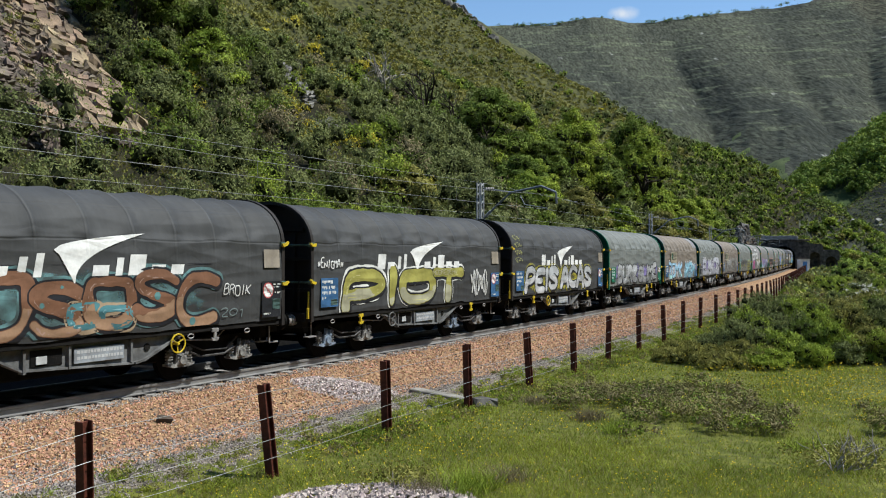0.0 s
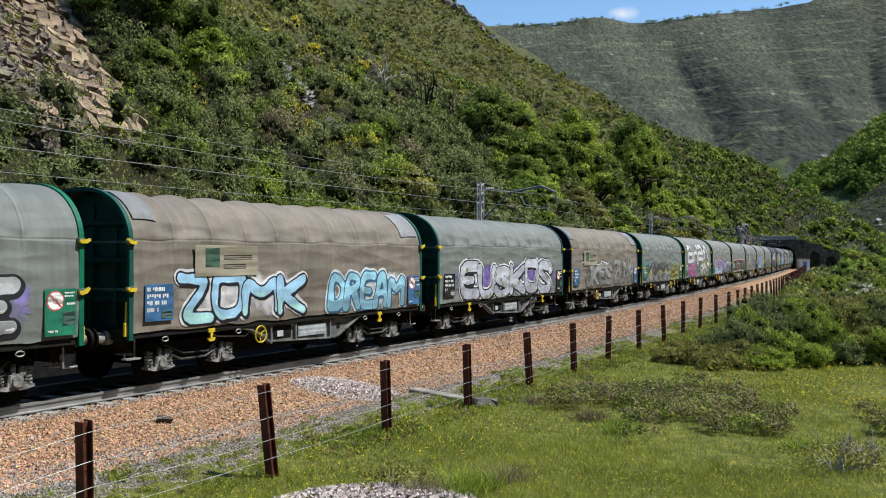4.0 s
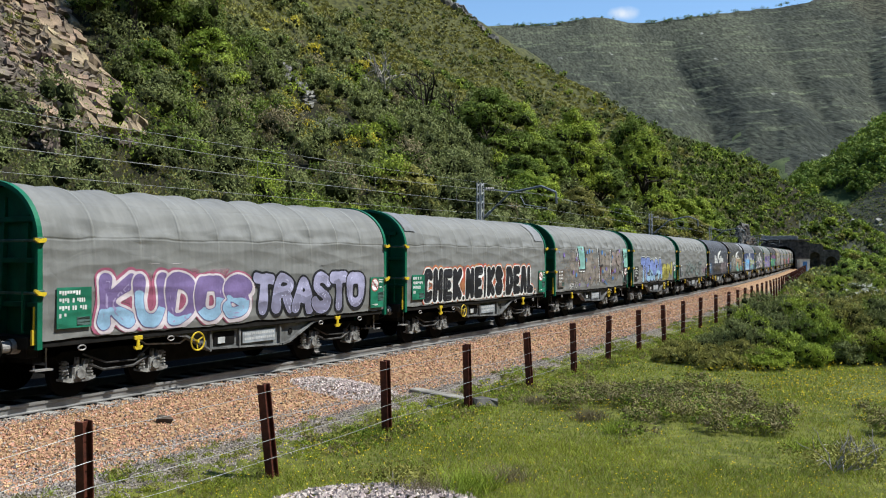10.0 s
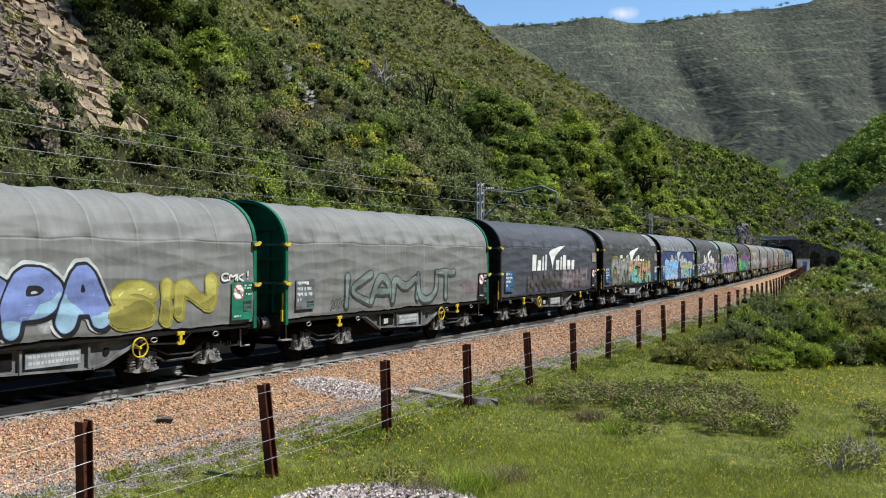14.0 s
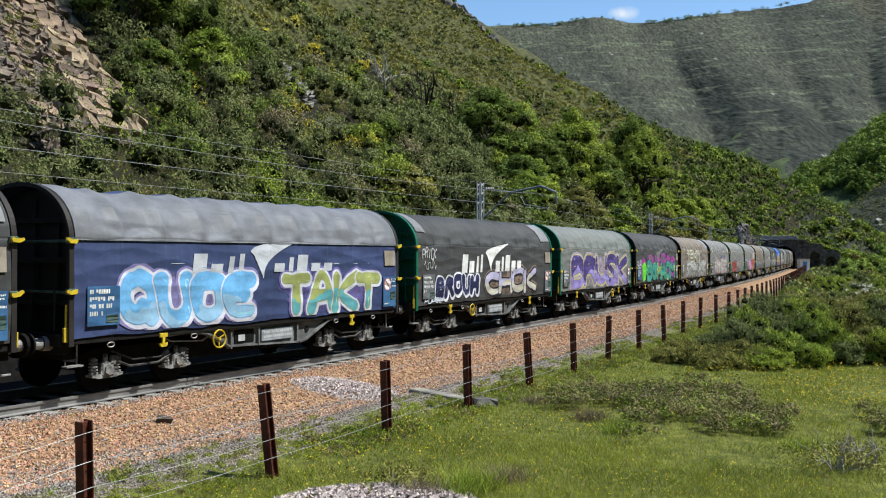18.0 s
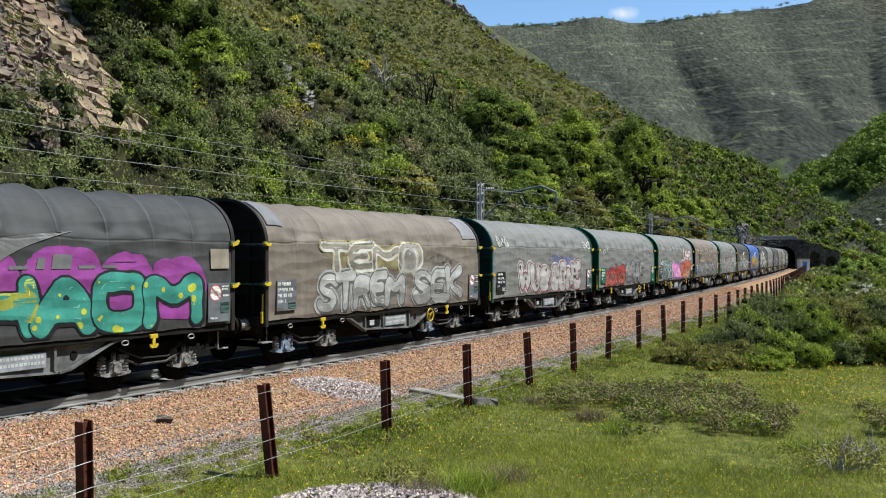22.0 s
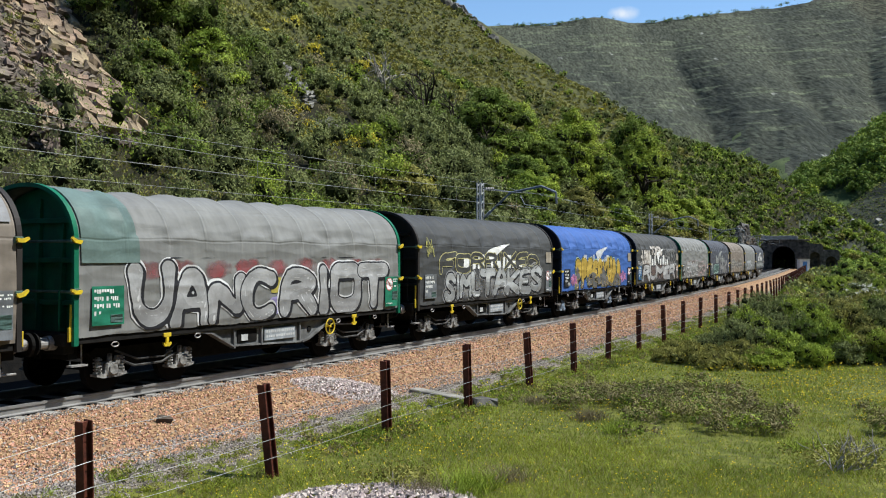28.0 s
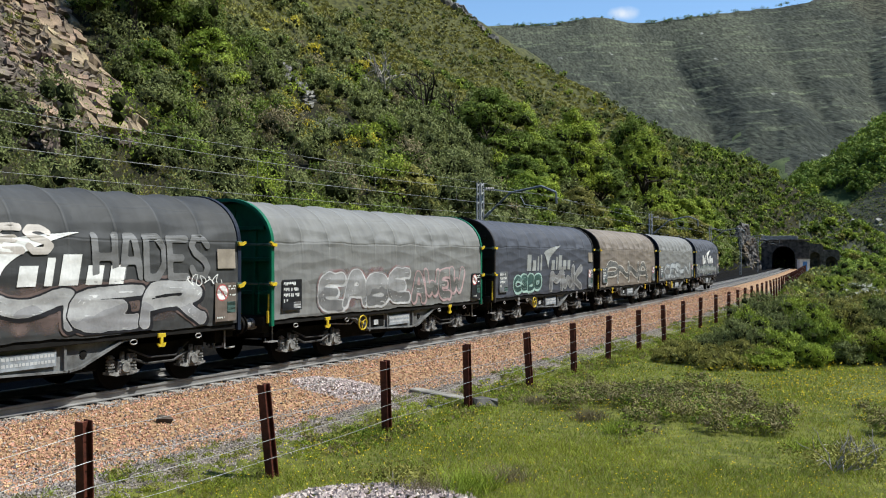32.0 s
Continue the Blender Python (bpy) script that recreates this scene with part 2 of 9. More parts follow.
def hill(s, lat):
    """Height of the near hillside on the far side of the track."""
    toe = 5.2 - 34 * smooth(s, S_PORTAL - 4, S_PORTAL + 70)
    u = -lat - toe
    z = 0.655 * u
    z = np.where(u > 0, z, z)
    top = CREST * 0.60
    z = np.where(z > top, top + (z - top) * 0.25, z)
    z = np.where(u > CREST + 60, z - (u - CREST - 60) * 0.6, z)
    n = fbm(s, lat, 22, 4, 3) * np.clip(u * 0.10, 0, 2.4) + fbm(s, lat, 5, 3, 9) * np.clip(u * 0.06, 0, 0.5)
    edge = 12.6 + (-lat - 17) * 0.635
    # the far shoulder is lower above, fuller at its foot
    z = z - 6.2 * smooth(u, 38, 78) * (1 - 0.75 * smooth(u, 112, 142)) * smooth(s, 120, 200) + 2.4 * smooth(u, 2, 8) * (1 - smooth(u, 15, 34)) * smooth(s, 215, 250)
    rocky = smooth(s, edge - 17, edge - 14) * (1 - smooth(s, edge - 1.2, edge)) * (1 - smooth(lat, -17, -15.5)) * smooth(lat, -46, -42)
    q = s * 0.9 + lat * 0.5
    ledge = np.abs(vnoise(q * 0.9, lat * 0.35 - s * 0.2, 15)) * 0.35 + 0.2 * fbm(s, lat, 1.2, 3, 16)
    return np.where(u > 0, z + n + rocky * (ledge + 0.2), u * 2.0)


def meadow(s, lat):
    z = -0.70 + 0.05 * fbm(s, lat, 3.5, 3, 21) - 0.010 * np.clip(lat - 6, 0, 60)
    z = z + 0.10 * (1 - smooth(lat, 4.6, 6.0))
    z = z - 0.7 * (1 - smooth(lat, 3.4, 4.3)) * smooth(lat, -9, -5)
    rise = smooth(s, 60, 170) * smooth(lat, 7, 40)
    return z + 0.8 * rise


def far_land(x, y):
    r = np.hypot(x, y)
    a = np.arctan2(x, y)
    depth = r * np.cos(np.clip(a, -1.2, 1.2))
    e = np.interp(a, RIDGE_A, RIDGE_E)
    R0, R1 = 520.0, 1700.0
    f = np.clip((depth - R0) / (R1 - R0), 0, 1.25)
    p = np.tan(np.clip(a, -1.2, 1.2)) * 1600 + 784  # bearing, along the crest

    # ribs and gullies that run down the mountain
    def groove(top, lean, width, wave=9):
        """A gully from the crest down to the foot."""
        q = p - top - lean * (1 - f) - wave * np.sin(f * 15 + top)
        return np.exp(-np.sqrt(q * q + 16) / width)

    g = -42 * groove(1180, 165, 70) - 30 * groove(1522, 75, 60) - 36 * groove(890, 130, 80) - 14 * groove(1352, 190, 45) - 12 * groove(1030, 190, 45) - 7 * groove(1440, 170, 40) - 22 * groove(740, 160, 90)
    lean = p / 60 - 4.5 * (1 - f)
    g = g + 4 * fbm(lean, f * 3, 1.0, 3, 43) + 5 * fbm(p / 110, f * 6, 1.0, 3, 45) + 0.8 * fbm(p / 9, f * 20, 1.0, 3, 47)
    g = g + 0.5 * np.sin(f * 150 + 7 * fbm(p / 70, f * 4, 1.0, 2, 48))
    prof = np.clip(f, 0, 1) ** 0.9
    z = depth * e * prof + (g + 20) * np.sin(np.clip(f, 0, 1) * math.pi) ** 0.75
    z = np.where(f > 1, e * R1 * (1 - (f - 1) * 1.2), z)
    # wooded spur on the other side of the valley
    px = np.tan(np.clip(a, -1.2, 1.2))
    e1 = np.interp(px, (0.345, 0.376, 0.40, 0.43, 0.455, 0.49, 0.56, 0.9), (0.03, 0.062, 0.088, 0.100, 0.118, 0.142, 0.185, 0.30))
    zs = e1 * 620 * smooth(depth, 430, 620) * (1 - 0.5 * smooth(depth, 660, 1000)) * smooth(px, 0.335, 0.36) + 6 * smooth(px, 0.36, 0.39) * fbm(x, y, 45, 3, 60) * smooth(depth, 430, 520)
    e2 = smooth(px, 0.395, 0.425) * (0.052 + 0.74 * (px - 0.41))
    zs2 = e2 * 330 * smooth(depth, 225, 335) * (1 - 0.7 * smooth(depth, 345, 420)) + 1.2 * smooth(px, 0.39, 0.42) * fbm(x, y, 16, 4, 61) * smooth(depth, 220, 320)
    return np.where(depth > 0, np.maximum(np.maximum(z, zs), zs2), 0)


def land(x, y):
    s, lat = to_track(x, y)
    h1, h2 = hill(s, lat), meadow(s, lat)
    near = np.maximum(h1, h2)
    fade = smooth(np.hypot(x, y), 240, 420)
    return np.maximum(near, far_land(x, y) * fade - 3 * (1 - fade) - 1)


def build_ground():
    view = np.radians(np.linspace(-28.5, 28.5, 441))
    rest = np.radians(np.arange(33, 330, 5.4))
    ang = np.concatenate([view, rest])
    rad = np.concatenate([[0.3, 2.5], np.geomspace(5, 420, 215), np.geomspace(428, 1800, 210), np.geomspace(1850, 4200, 10)])
    A, R = np.meshgrid(ang, rad)
    X, Y = R * np.sin(A), R * np.cos(A)
    s, lat = to_track(X, Y)
    Z = land(X, Y)
    n, k = A.shape
    idx = np.arange(n * k).reshape(n, k)
    nxt = np.roll(idx, -1, axis=1)
    F = np.stack([idx[:-1], idx[1:], nxt[1:], nxt[:-1]], -1).reshape(-1, 4)
    hub = np.stack([idx[0], nxt[0], np.full(k, n * k)], 1)
    sf, lf, zf = s.ravel()[F], lat.ravel()[F], Z.ravel()[F]
    cut = (np.abs(lf) < 4.4).any(1) & (sf.max(1) > S_PORTAL - 3) & (zf.min(1) < 3) & (sf.min(1) < S_PORTAL + 60)
    F, sf, lf = F[~cut], sf[~cut].mean(1), lf[~cut].mean(1)
    xy = np.stack([X.ravel(), Y.ravel()], 1)[F].mean(1)
    dist, az = np.hypot(xy[:, 0], xy[:, 1]), np.arctan2(xy[:, 0], xy[:, 1])
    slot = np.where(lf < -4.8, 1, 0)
    slot = np.where((lf > -4.8) & (lf < 5.0 + 0.6 * fbm(xy[:, 0], xy[:, 1], 1.6, 3, 77)) & (sf < S_PORTAL), 3, slot)
    edge = 12.6 + (-lf - 17) * 0.635
    slot = np.where((sf < edge) & (sf > edge - 16) & (lf < -17.5) & (lf > -44), 5, slot)
    slot = np.where((sf > S_PORTAL) & (dist < 420) & (lf < 40), 1, slot)
    slot = np.where(dist > 400, 2, slot)
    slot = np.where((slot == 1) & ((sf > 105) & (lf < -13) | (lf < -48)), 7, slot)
    slot = np.where((dist > 225) & (dist < 390) & (az > 0.375), 2, slot)
    bear, nz = np.tan(np.clip(az, -1.2, 1.2)), fbm(xy[:, 0], xy[:, 1], 60, 3, 78)
    slot = np.where((dist > 420) & (dist < 690 + 40 * nz) & (bear > 0.345), 4, slot)
    # green pasture in the head of the valley
    slot = np.where((dist > 640) & (dist < 1030 + 110 * nz) & (np.abs(bear - 0.33) < 0.055 + 0.02 * nz), 6, slot)
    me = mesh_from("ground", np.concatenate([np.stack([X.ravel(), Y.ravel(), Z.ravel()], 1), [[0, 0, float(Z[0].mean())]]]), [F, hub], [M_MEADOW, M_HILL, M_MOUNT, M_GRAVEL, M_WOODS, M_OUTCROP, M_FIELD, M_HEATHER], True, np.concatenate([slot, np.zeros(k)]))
    ob = new("ground", me)
    return tagged(ob, "grassy valley floor rising into steep scrub-covered mountain slopes", "ground", kind="structure")


ground = build_ground()


# ---- track ----
def strip(name, profile, s0, s1, step, material, label, category):
    """A long body of the given lat, z profile that follows the track."""
    ss = np.arange(s0, s1 + step, step)
    V, n = [], len(profile)
    for lat, z in profile:
        x, y, _ = track(ss, lat)
        V.append(np.stack([x, y, np.full_like(x, z)], 1))
    V = np.stack(V, 1).reshape(-1, 3)
    i = np.arange(len(ss) - 1)[:, None] * n + np.arange(n)[None, :]
    j = np.arange(len(ss) - 1)[:, None] * n + (np.arange(n)[None, :] + 1) % n
    F = np.stack([i, j, j + n, i + n], -1).reshape(-1, 4)
    ob = new(name, mesh_from(name, V, F, [material]))
    return tagged(ob, label, category, kind="structure")


ballast = strip("ballast_bed", ((-4.8, -0.75), (-3.2, -0.22), (2.2, -0.22), (4.0, -0.56), (4.6, -0.72), (4.6, -1.5), (-4.8, -1.5)), -60, 430, 1.0, M_BALLAST, "rust-orange crushed stone ballast bed", "ballast")
# strip laid over the ballast to paint the shade under and behind the train
strip("shade_bed", ((-6.9, 1.5), (-6.3, 1.08), (-5.2, 0.22), (-4.7, -0.55), (-3.15, -0.19), (1.02, -0.205), (1.02, -0.25), (-4.7, -0.9), (-6.9, -0.9)), -60, 430, 1.0, M_BED_SHADE, "near-black strip under the train, shade put into its colour", "ballast")
RAIL_PROFILE = ((-0.036, 0), (0.036, 0), (0.036, -0.04), (0.01, -0.055), (0.01, -0.14), (0.07, -0.155), (0.07, -0.17), (-0.07, -0.17), (-0.07, -0.155), (-0.01, -0.14), (-0.01, -0.055), (-0.036, -0.04))
for side in (1, -1):
    strip("rail", [(side * 0.87 + a, b) for a, b in RAIL_PROFILE], -60, 430, 1.0, M_RAIL, "worn steel running rail with bright head", "rail")

# ---- train ----
def creases(m, strong=1.0):
    """Long soft folds and fine crumpling of cloth, in the wagon's own space."""
    N, Lk = m.node_tree.nodes, m.node_tree.links.new
    co = N.new("ShaderNodeTexCoord")
    sc = N.new("ShaderNodeMapping")
    sc.inputs["Scale"].default_value, sc.inputs["Rotation"].default_value = (0.9, 0.9, 1.4), (0, 0.6, 0)
    Lk(co.outputs["Object"], sc.inputs["Vector"])
    a = N.new("ShaderNodeTexNoise")
    a.inputs["Scale"].default_value, a.inputs["Detail"].default_value, a.inputs["Distortion"].default_value = 1.15, 2, 0.6
    Lk(sc.outputs[0], a.inputs["Vector"])
    sub, ab, pw = N.new("ShaderNodeMath"), N.new("ShaderNodeMath"), N.new("ShaderNodeMath")
    sub.operation, sub.inputs[1].default_value, ab.operation = "SUBTRACT", 0.5, "ABSOLUTE"
    pw.operation, pw.inputs[1].default_value = "POWER", 0.6
    Lk(a.outputs["Fac"], sub.inputs[0])
    Lk(sub.outputs[0], ab.inputs[0])
    Lk(ab.outputs[0], pw.inputs[0])
    b1 = N.new("ShaderNodeBump")
    b1.inputs["Strength"].default_value, b1.inputs["Distance"].default_value = 0.16 * strong, 0.08
    Lk(pw.outputs[0], b1.inputs["Height"])
    f = N.new("ShaderNodeTexNoise")
    f.inputs["Scale"].default_value, f.inputs["Detail"].default_value = 6.0, 4
    Lk(co.outputs["Object"], f.inputs["Vector"])
    b2 = N.new("ShaderNodeBump")
    b2.inputs["Strength"].default_value, b2.inputs["Distance"].default_value = 0.22 * strong, 0.025
    Lk(f.outputs["Fac"], b2.inputs["Height"])
    Lk(b1.outputs["Normal"], b2.inputs["Normal"])
    seam, zz, op = seam_lines(N, Lk)
    # a lengthwise fold at the eave and a stitched one half way up the roof
    for at_z, deep in ((3.02, 1.0), (3.66, 0.6)):
        ln = N.new("ShaderNodeMapRange")
        ln.interpolation_type = "SMOOTHSTEP"
        ln.inputs["From Min"].default_value, ln.inputs["From Max"].default_value, ln.inputs["To Max"].default_value = 0.035, 0.0, deep
        Lk(op("ABSOLUTE", op("SUBTRACT", zz, at_z)), ln.inputs["Value"])
        seam = op("SUBTRACT", seam, ln.outputs["Result"])
    b3 = N.new("ShaderNodeBump")
    b3.inputs["Strength"].default_value, b3.inputs["Distance"].default_value = 0.35 * strong, 0.03
    Lk(seam, b3.inputs["Height"])
    Lk(b2.outputs["Normal"], b3.inputs["Normal"])
    # slack folds that hang askew between the hoops
    mp = N.new("ShaderNodeMapping")
    mp.inputs["Scale"].default_value, mp.inputs["Rotation"].default_value = (0.55, 0.4, 2.6), (0, -0.45, 0)
    Lk(co.outputs["Object"], mp.inputs["Vector"])
    v = N.new("ShaderNodeTexVoronoi")
    v.feature = "SMOOTH_F1"
    v.inputs["Scale"].default_value, v.inputs["Smoothness"].default_value = 1.3, 0.25
    Lk(mp.outputs[0], v.inputs["Vector"])
    b4 = N.new("ShaderNodeBump")
    b4.inputs["Strength"].default_value, b4.inputs["Distance"].default_value = 0.55 * strong, 0.09
    Lk(v.outputs["Distance"], b4.inputs["Height"])
    Lk(b3.outputs["Normal"], b4.inputs["Normal"])
    Lk(b4.outputs["Normal"], N["Principled BSDF"].inputs["Normal"])
    return m


def seam_lines(N, Lk):
    """1 on the seams over the hoops, 0 between them, along the wagon."""
    co = N.new("ShaderNodeTexCoord")
    wob = N.new("ShaderNodeTexNoise")
    wob.inputs["Scale"].default_value, wob.inputs["Detail"].default_value = 0.8, 2
    Lk(co.outputs["Object"], wob.inputs["Vector"])
    sp = N.new("ShaderNodeSeparateXYZ")
    Lk(co.outputs["Object"], sp.inputs[0])

    def op(kind, a, b=0.0, c=0.0):
        x = N.new("ShaderNodeMath")
        x.operation = kind
        for i, v in enumerate((a, b, c)):
            if isinstance(v, float):
                x.inputs[i].default_value = v
            else:
                Lk(v, x.inputs[i])
        return x.outputs[0]

    u = op("MULTIPLY_ADD", op("MULTIPLY_ADD", wob.outputs["Fac"], 0.10, sp.outputs["X"]), 10 / 10.84, -0.65 * 10 / 10.84)
    d = op("ABSOLUTE", op("SUBTRACT", u, op("ROUND", u)))
    near = N.new("ShaderNodeMapRange")
    near.interpolation_type = "SMOOTHSTEP"
    near.inputs["From Min"].default_value, near.inputs["From Max"].default_value = 0.045, 0.008
    Lk(d, near.inputs["Value"])
    # the hoops press through on the roof, hardly on the sides
    roof = N.new("ShaderNodeMapRange")
    roof.interpolation_type = "SMOOTHSTEP"
    roof.inputs["From Min"].default_value, roof.inputs["From Max"].default_value, roof.inputs["To Min"].default_value = 2.5, 3.15, 0.12
    Lk(sp.outputs["Z"], roof.inputs["Value"])
    return op("MULTIPLY", near.outputs["Result"], roof.outputs["Result"]), op("MULTIPLY_ADD", wob.outputs["Fac"], 0.16, sp.outputs["Z"]), op


def tarp_mat(name, c, c2, vary=0.3):
    """Weathered cloth: dusty seams over the hoops, streaks that run down, and stains."""
    m = creases(mat(name, c, 0.72, 0, vary, 0.9, color2=c2, spec=0.3))
    N, Lk = m.node_tree.nodes, m.node_tree.links.new
    b = N["Principled BSDF"]
    src = b.inputs["Base Color"].links[0].from_socket
    seam, zz, op = seam_lines(N, Lk)
    co = N.new("ShaderNodeTexCoord")
    mp = N.new("ShaderNodeMapping")
    mp.inputs["Scale"].default_value = (3.2, 0.5, 0.35)
    Lk(co.outputs["Object"], mp.inputs["Vector"])
    st = N.new("ShaderNodeTexNoise")
    st.inputs["Scale"].default_value, st.inputs["Detail"].default_value = 2.2, 7
    Lk(mp.outputs[0], st.inputs["Vector"])
    dust = N.new("ShaderNodeTexNoise")
    dust.inputs["Scale"].default_value, dust.inputs["Detail"].default_value = 3.5, 8
    Lk(co.outputs["Object"], dust.inputs["Vector"])
    amount = op("MULTIPLY", op("MULTIPLY", seam, 0.35), dust.outputs["Fac"])
    mix = N.new("ShaderNodeMix")
    mix.data_type = "RGBA"
    Lk(amount, mix.inputs["Factor"])
    Lk(src, mix.inputs["A"])
    mix.inputs["B"].default_value = (*(min(0.5, v * 1.9 + 0.03) for v in c), 1)
    hsv = N.new("ShaderNodeHueSaturation")
    mr = N.new("ShaderNodeMapRange")
    mr.inputs["From Min"].default_value, mr.inputs["From Max"].default_value = 0.35, 0.68
    mr.inputs["To Min"].default_value, mr.inputs["To Max"].default_value = 0.89, 1.09
    Lk(st.outputs["Fac"], mr.inputs["Value"])
    Lk(mr.outputs["Result"], hsv.inputs["Value"])
    Lk(mix.outputs["Result"], hsv.inputs["Color"])
    Lk(hsv.outputs["Color"], b.inputs["Base Color"])
    return m


M_TARPS = {
    "dark": tarp_mat("tarp_dark", (0.051, 0.052, 0.052), (0.034, 0.035, 0.036), 0.3),
    "grey": tarp_mat("tarp_grey", (0.170, 0.170, 0.162), (0.135, 0.135, 0.130), 0.22),
    "green": tarp_mat("tarp_grey_green", (0.150, 0.158, 0.148), (0.115, 0.125, 0.118), 0.22),
    "brown": tarp_mat("tarp_brown", (0.185, 0.155, 0.125), (0.125, 0.105, 0.088), 0.3),
    "blue": tarp_mat("tarp_blue", (0.034, 0.096, 0.300), (0.028, 0.078, 0.250), 0.15),
    "navy": tarp_mat("tarp_faded_navy", (0.034, 0.052, 0.135), (0.026, 0.040, 0.100), 0.2),
    "slate": tarp_mat("tarp_slate", (0.055, 0.060, 0.075), (0.040, 0.044, 0.056), 0.3),
}
M_ENDS = {
    "green": mat("end_green", (0.006, 0.135, 0.070), 0.5, 0, 0.35, 2.5, color2=(0.006, 0.085, 0.050)),
    "dark": mat("end_dark", (0.030, 0.026, 0.024), 0.6, 0, 0.35, 2.5),
    "navy": mat("end_navy", (0.016, 0.022, 0.038), 0.55, 0, 0.35, 2.5),
    "teal": mat("end_teal", (0.010, 0.075, 0.062), 0.55, 0, 0.35, 2.5),
}
M_SOLE = mat("sole_bar_dirty", (0.017, 0.016, 0.015), 0.8, 0.1, 0.45, 3, bump=0.2, spec=0.08)
M_BELLY = mat("frame_grey", (0.19, 0.195, 0.195), 0.7, 0, 0.5, 2.5, color2=(0.075, 0.074, 0.072), bump=0.2)
M_PLATE = mat("plate_grey", (0.30, 0.33, 0.36), 0.7, 0, 0.4, 5, color2=(0.17, 0.18, 0.19))
M_SCRIPT = mat("plate_script", (0.48, 0.49, 0.49), 0.7, 0, 0.3, 5)
# grease, taken near black so that the colour holds the under-wagon shade
M_BOGIE = mat("bogie_grease_and_shade", (0.014, 0.013, 0.012), 0.8, 0.1, 0.5, 6, color2=(0.006, 0.006, 0.006), bump=0.3, spec=0.08)
M_BOX = mat("axle_box_dust", (0.31, 0.305, 0.29), 0.8, 0, 0.5, 9, color2=(0.07, 0.066, 0.062), bump=0.3)
M_BOXBLUE = mat("axle_box_blue", (0.26, 0.33, 0.42), 0.8, 0, 0.4, 9, color2=(0.09, 0.11, 0.14))
M_ROD = mat("greasy_rod", (0.085, 0.082, 0.08), 0.7, 0.2, 0.5, 6, color2=(0.03, 0.03, 0.03))
# greasy wheels, darkened further by colour for the shade below the floor
M_WHEEL = mat("wheel_grease_and_shade", (0.009, 0.008, 0.008), 0.8, 0.1, 0.4, 5, spec=0.08)
M_YELLOW = mat("yellow_paint", (0.62, 0.45, 0.02), 0.5, 0, 0.35, 8, color2=(0.40, 0.29, 0.03))
M_BUFFER = mat("buffer_steel", (0.36, 0.35, 0.34), 0.6, 0.3, 0.45, 6, color2=(0.14, 0.13, 0.125))
M_CLAMP = mat("clamp_black", (0.025, 0.024, 0.024), 0.7, 0.3, 0.4, 6)
M_BAR = mat("bar_grey_green", (0.10, 0.17, 0.13), 0.6, 0.2, 0.4, 6, color2=(0.05, 0.08, 0.065))
PAINTS = {}


def paint(rgb, rgb2=None, rough=0.55):
    key = (rgb, rgb2)
    if key not in PAINTS:
        PAINTS[key] = creases(mat("sprayed_paint", rgb, rough, 0, 0.32, 2.2, color2=rgb2), 0.8)
    return PAINTS[key]


def thin_paint(rgb, rgb2=None, cover=0.9):
    """Paint that thins out in patches and towards its rim, over the cloth."""
    key = (rgb, rgb2, cover)
    if key in PAINTS:
        return PAINTS[key]
    m = creases(mat("thin_paint", rgb, 0.6, 0, 0.35, 2.0, color2=rgb2), 0.8)
    nt = m.node_tree
    N, Lk = nt.nodes, nt.links.new

    def math_node(op, a, b):
        x = N.new("ShaderNodeMath")
        x.operation = op
        for i, v in enumerate((a, b)):
            if isinstance(v, (int, float)):
                x.inputs[i].default_value = v
            else:
                Lk(v, x.inputs[i])
        return x.outputs[0]

    co = N.new("ShaderNodeTexCoord")
    sp = N.new("ShaderNodeSeparateXYZ")
    Lk(co.outputs["Generated"], sp.inputs[0])
    r = 0
    for ax in ("X", "Z"):
        d = math_node("ABSOLUTE", math_node("SUBTRACT", math_node("MULTIPLY", sp.outputs[ax], 2.0), 1.0), 0)
        r = math_node("ADD", math_node("POWER", d, 3.0), r)
    n = N.new("ShaderNodeTexNoise")
    n.inputs["Scale"].default_value, n.inputs["Detail"].default_value = 2.6, 7
    Lk(co.outputs["Object"], n.inputs["Vector"])
    f = math_node("ADD", math_node("SUBTRACT", 1.0, r), math_node("MULTIPLY", math_node("SUBTRACT", n.outputs["Fac"], 0.52), 2.6))
    mr = N.new("ShaderNodeMapRange")
    mr.inputs["From Min"].default_value, mr.inputs["From Max"].default_value, mr.inputs["To Max"].default_value = 0.15, 0.95, cover
    Lk(f, mr.inputs["Value"])
    Lk(mr.outputs["Result"], N["Principled BSDF"].inputs["Alpha"])
    PAINTS[key] = m
    return m


WHITE = (0.74, 0.74, 0.72)
SILVER = (0.40, 0.41, 0.42)
INK = (0.022, 0.022, 0.026)
T0, T1 = 0.60, 11.44  # ends of the tarpaulin along the wagon
Z_EDGE, Z_EAVE, RISE, HALF = 1.14, 2.90, 1.08, 1.43


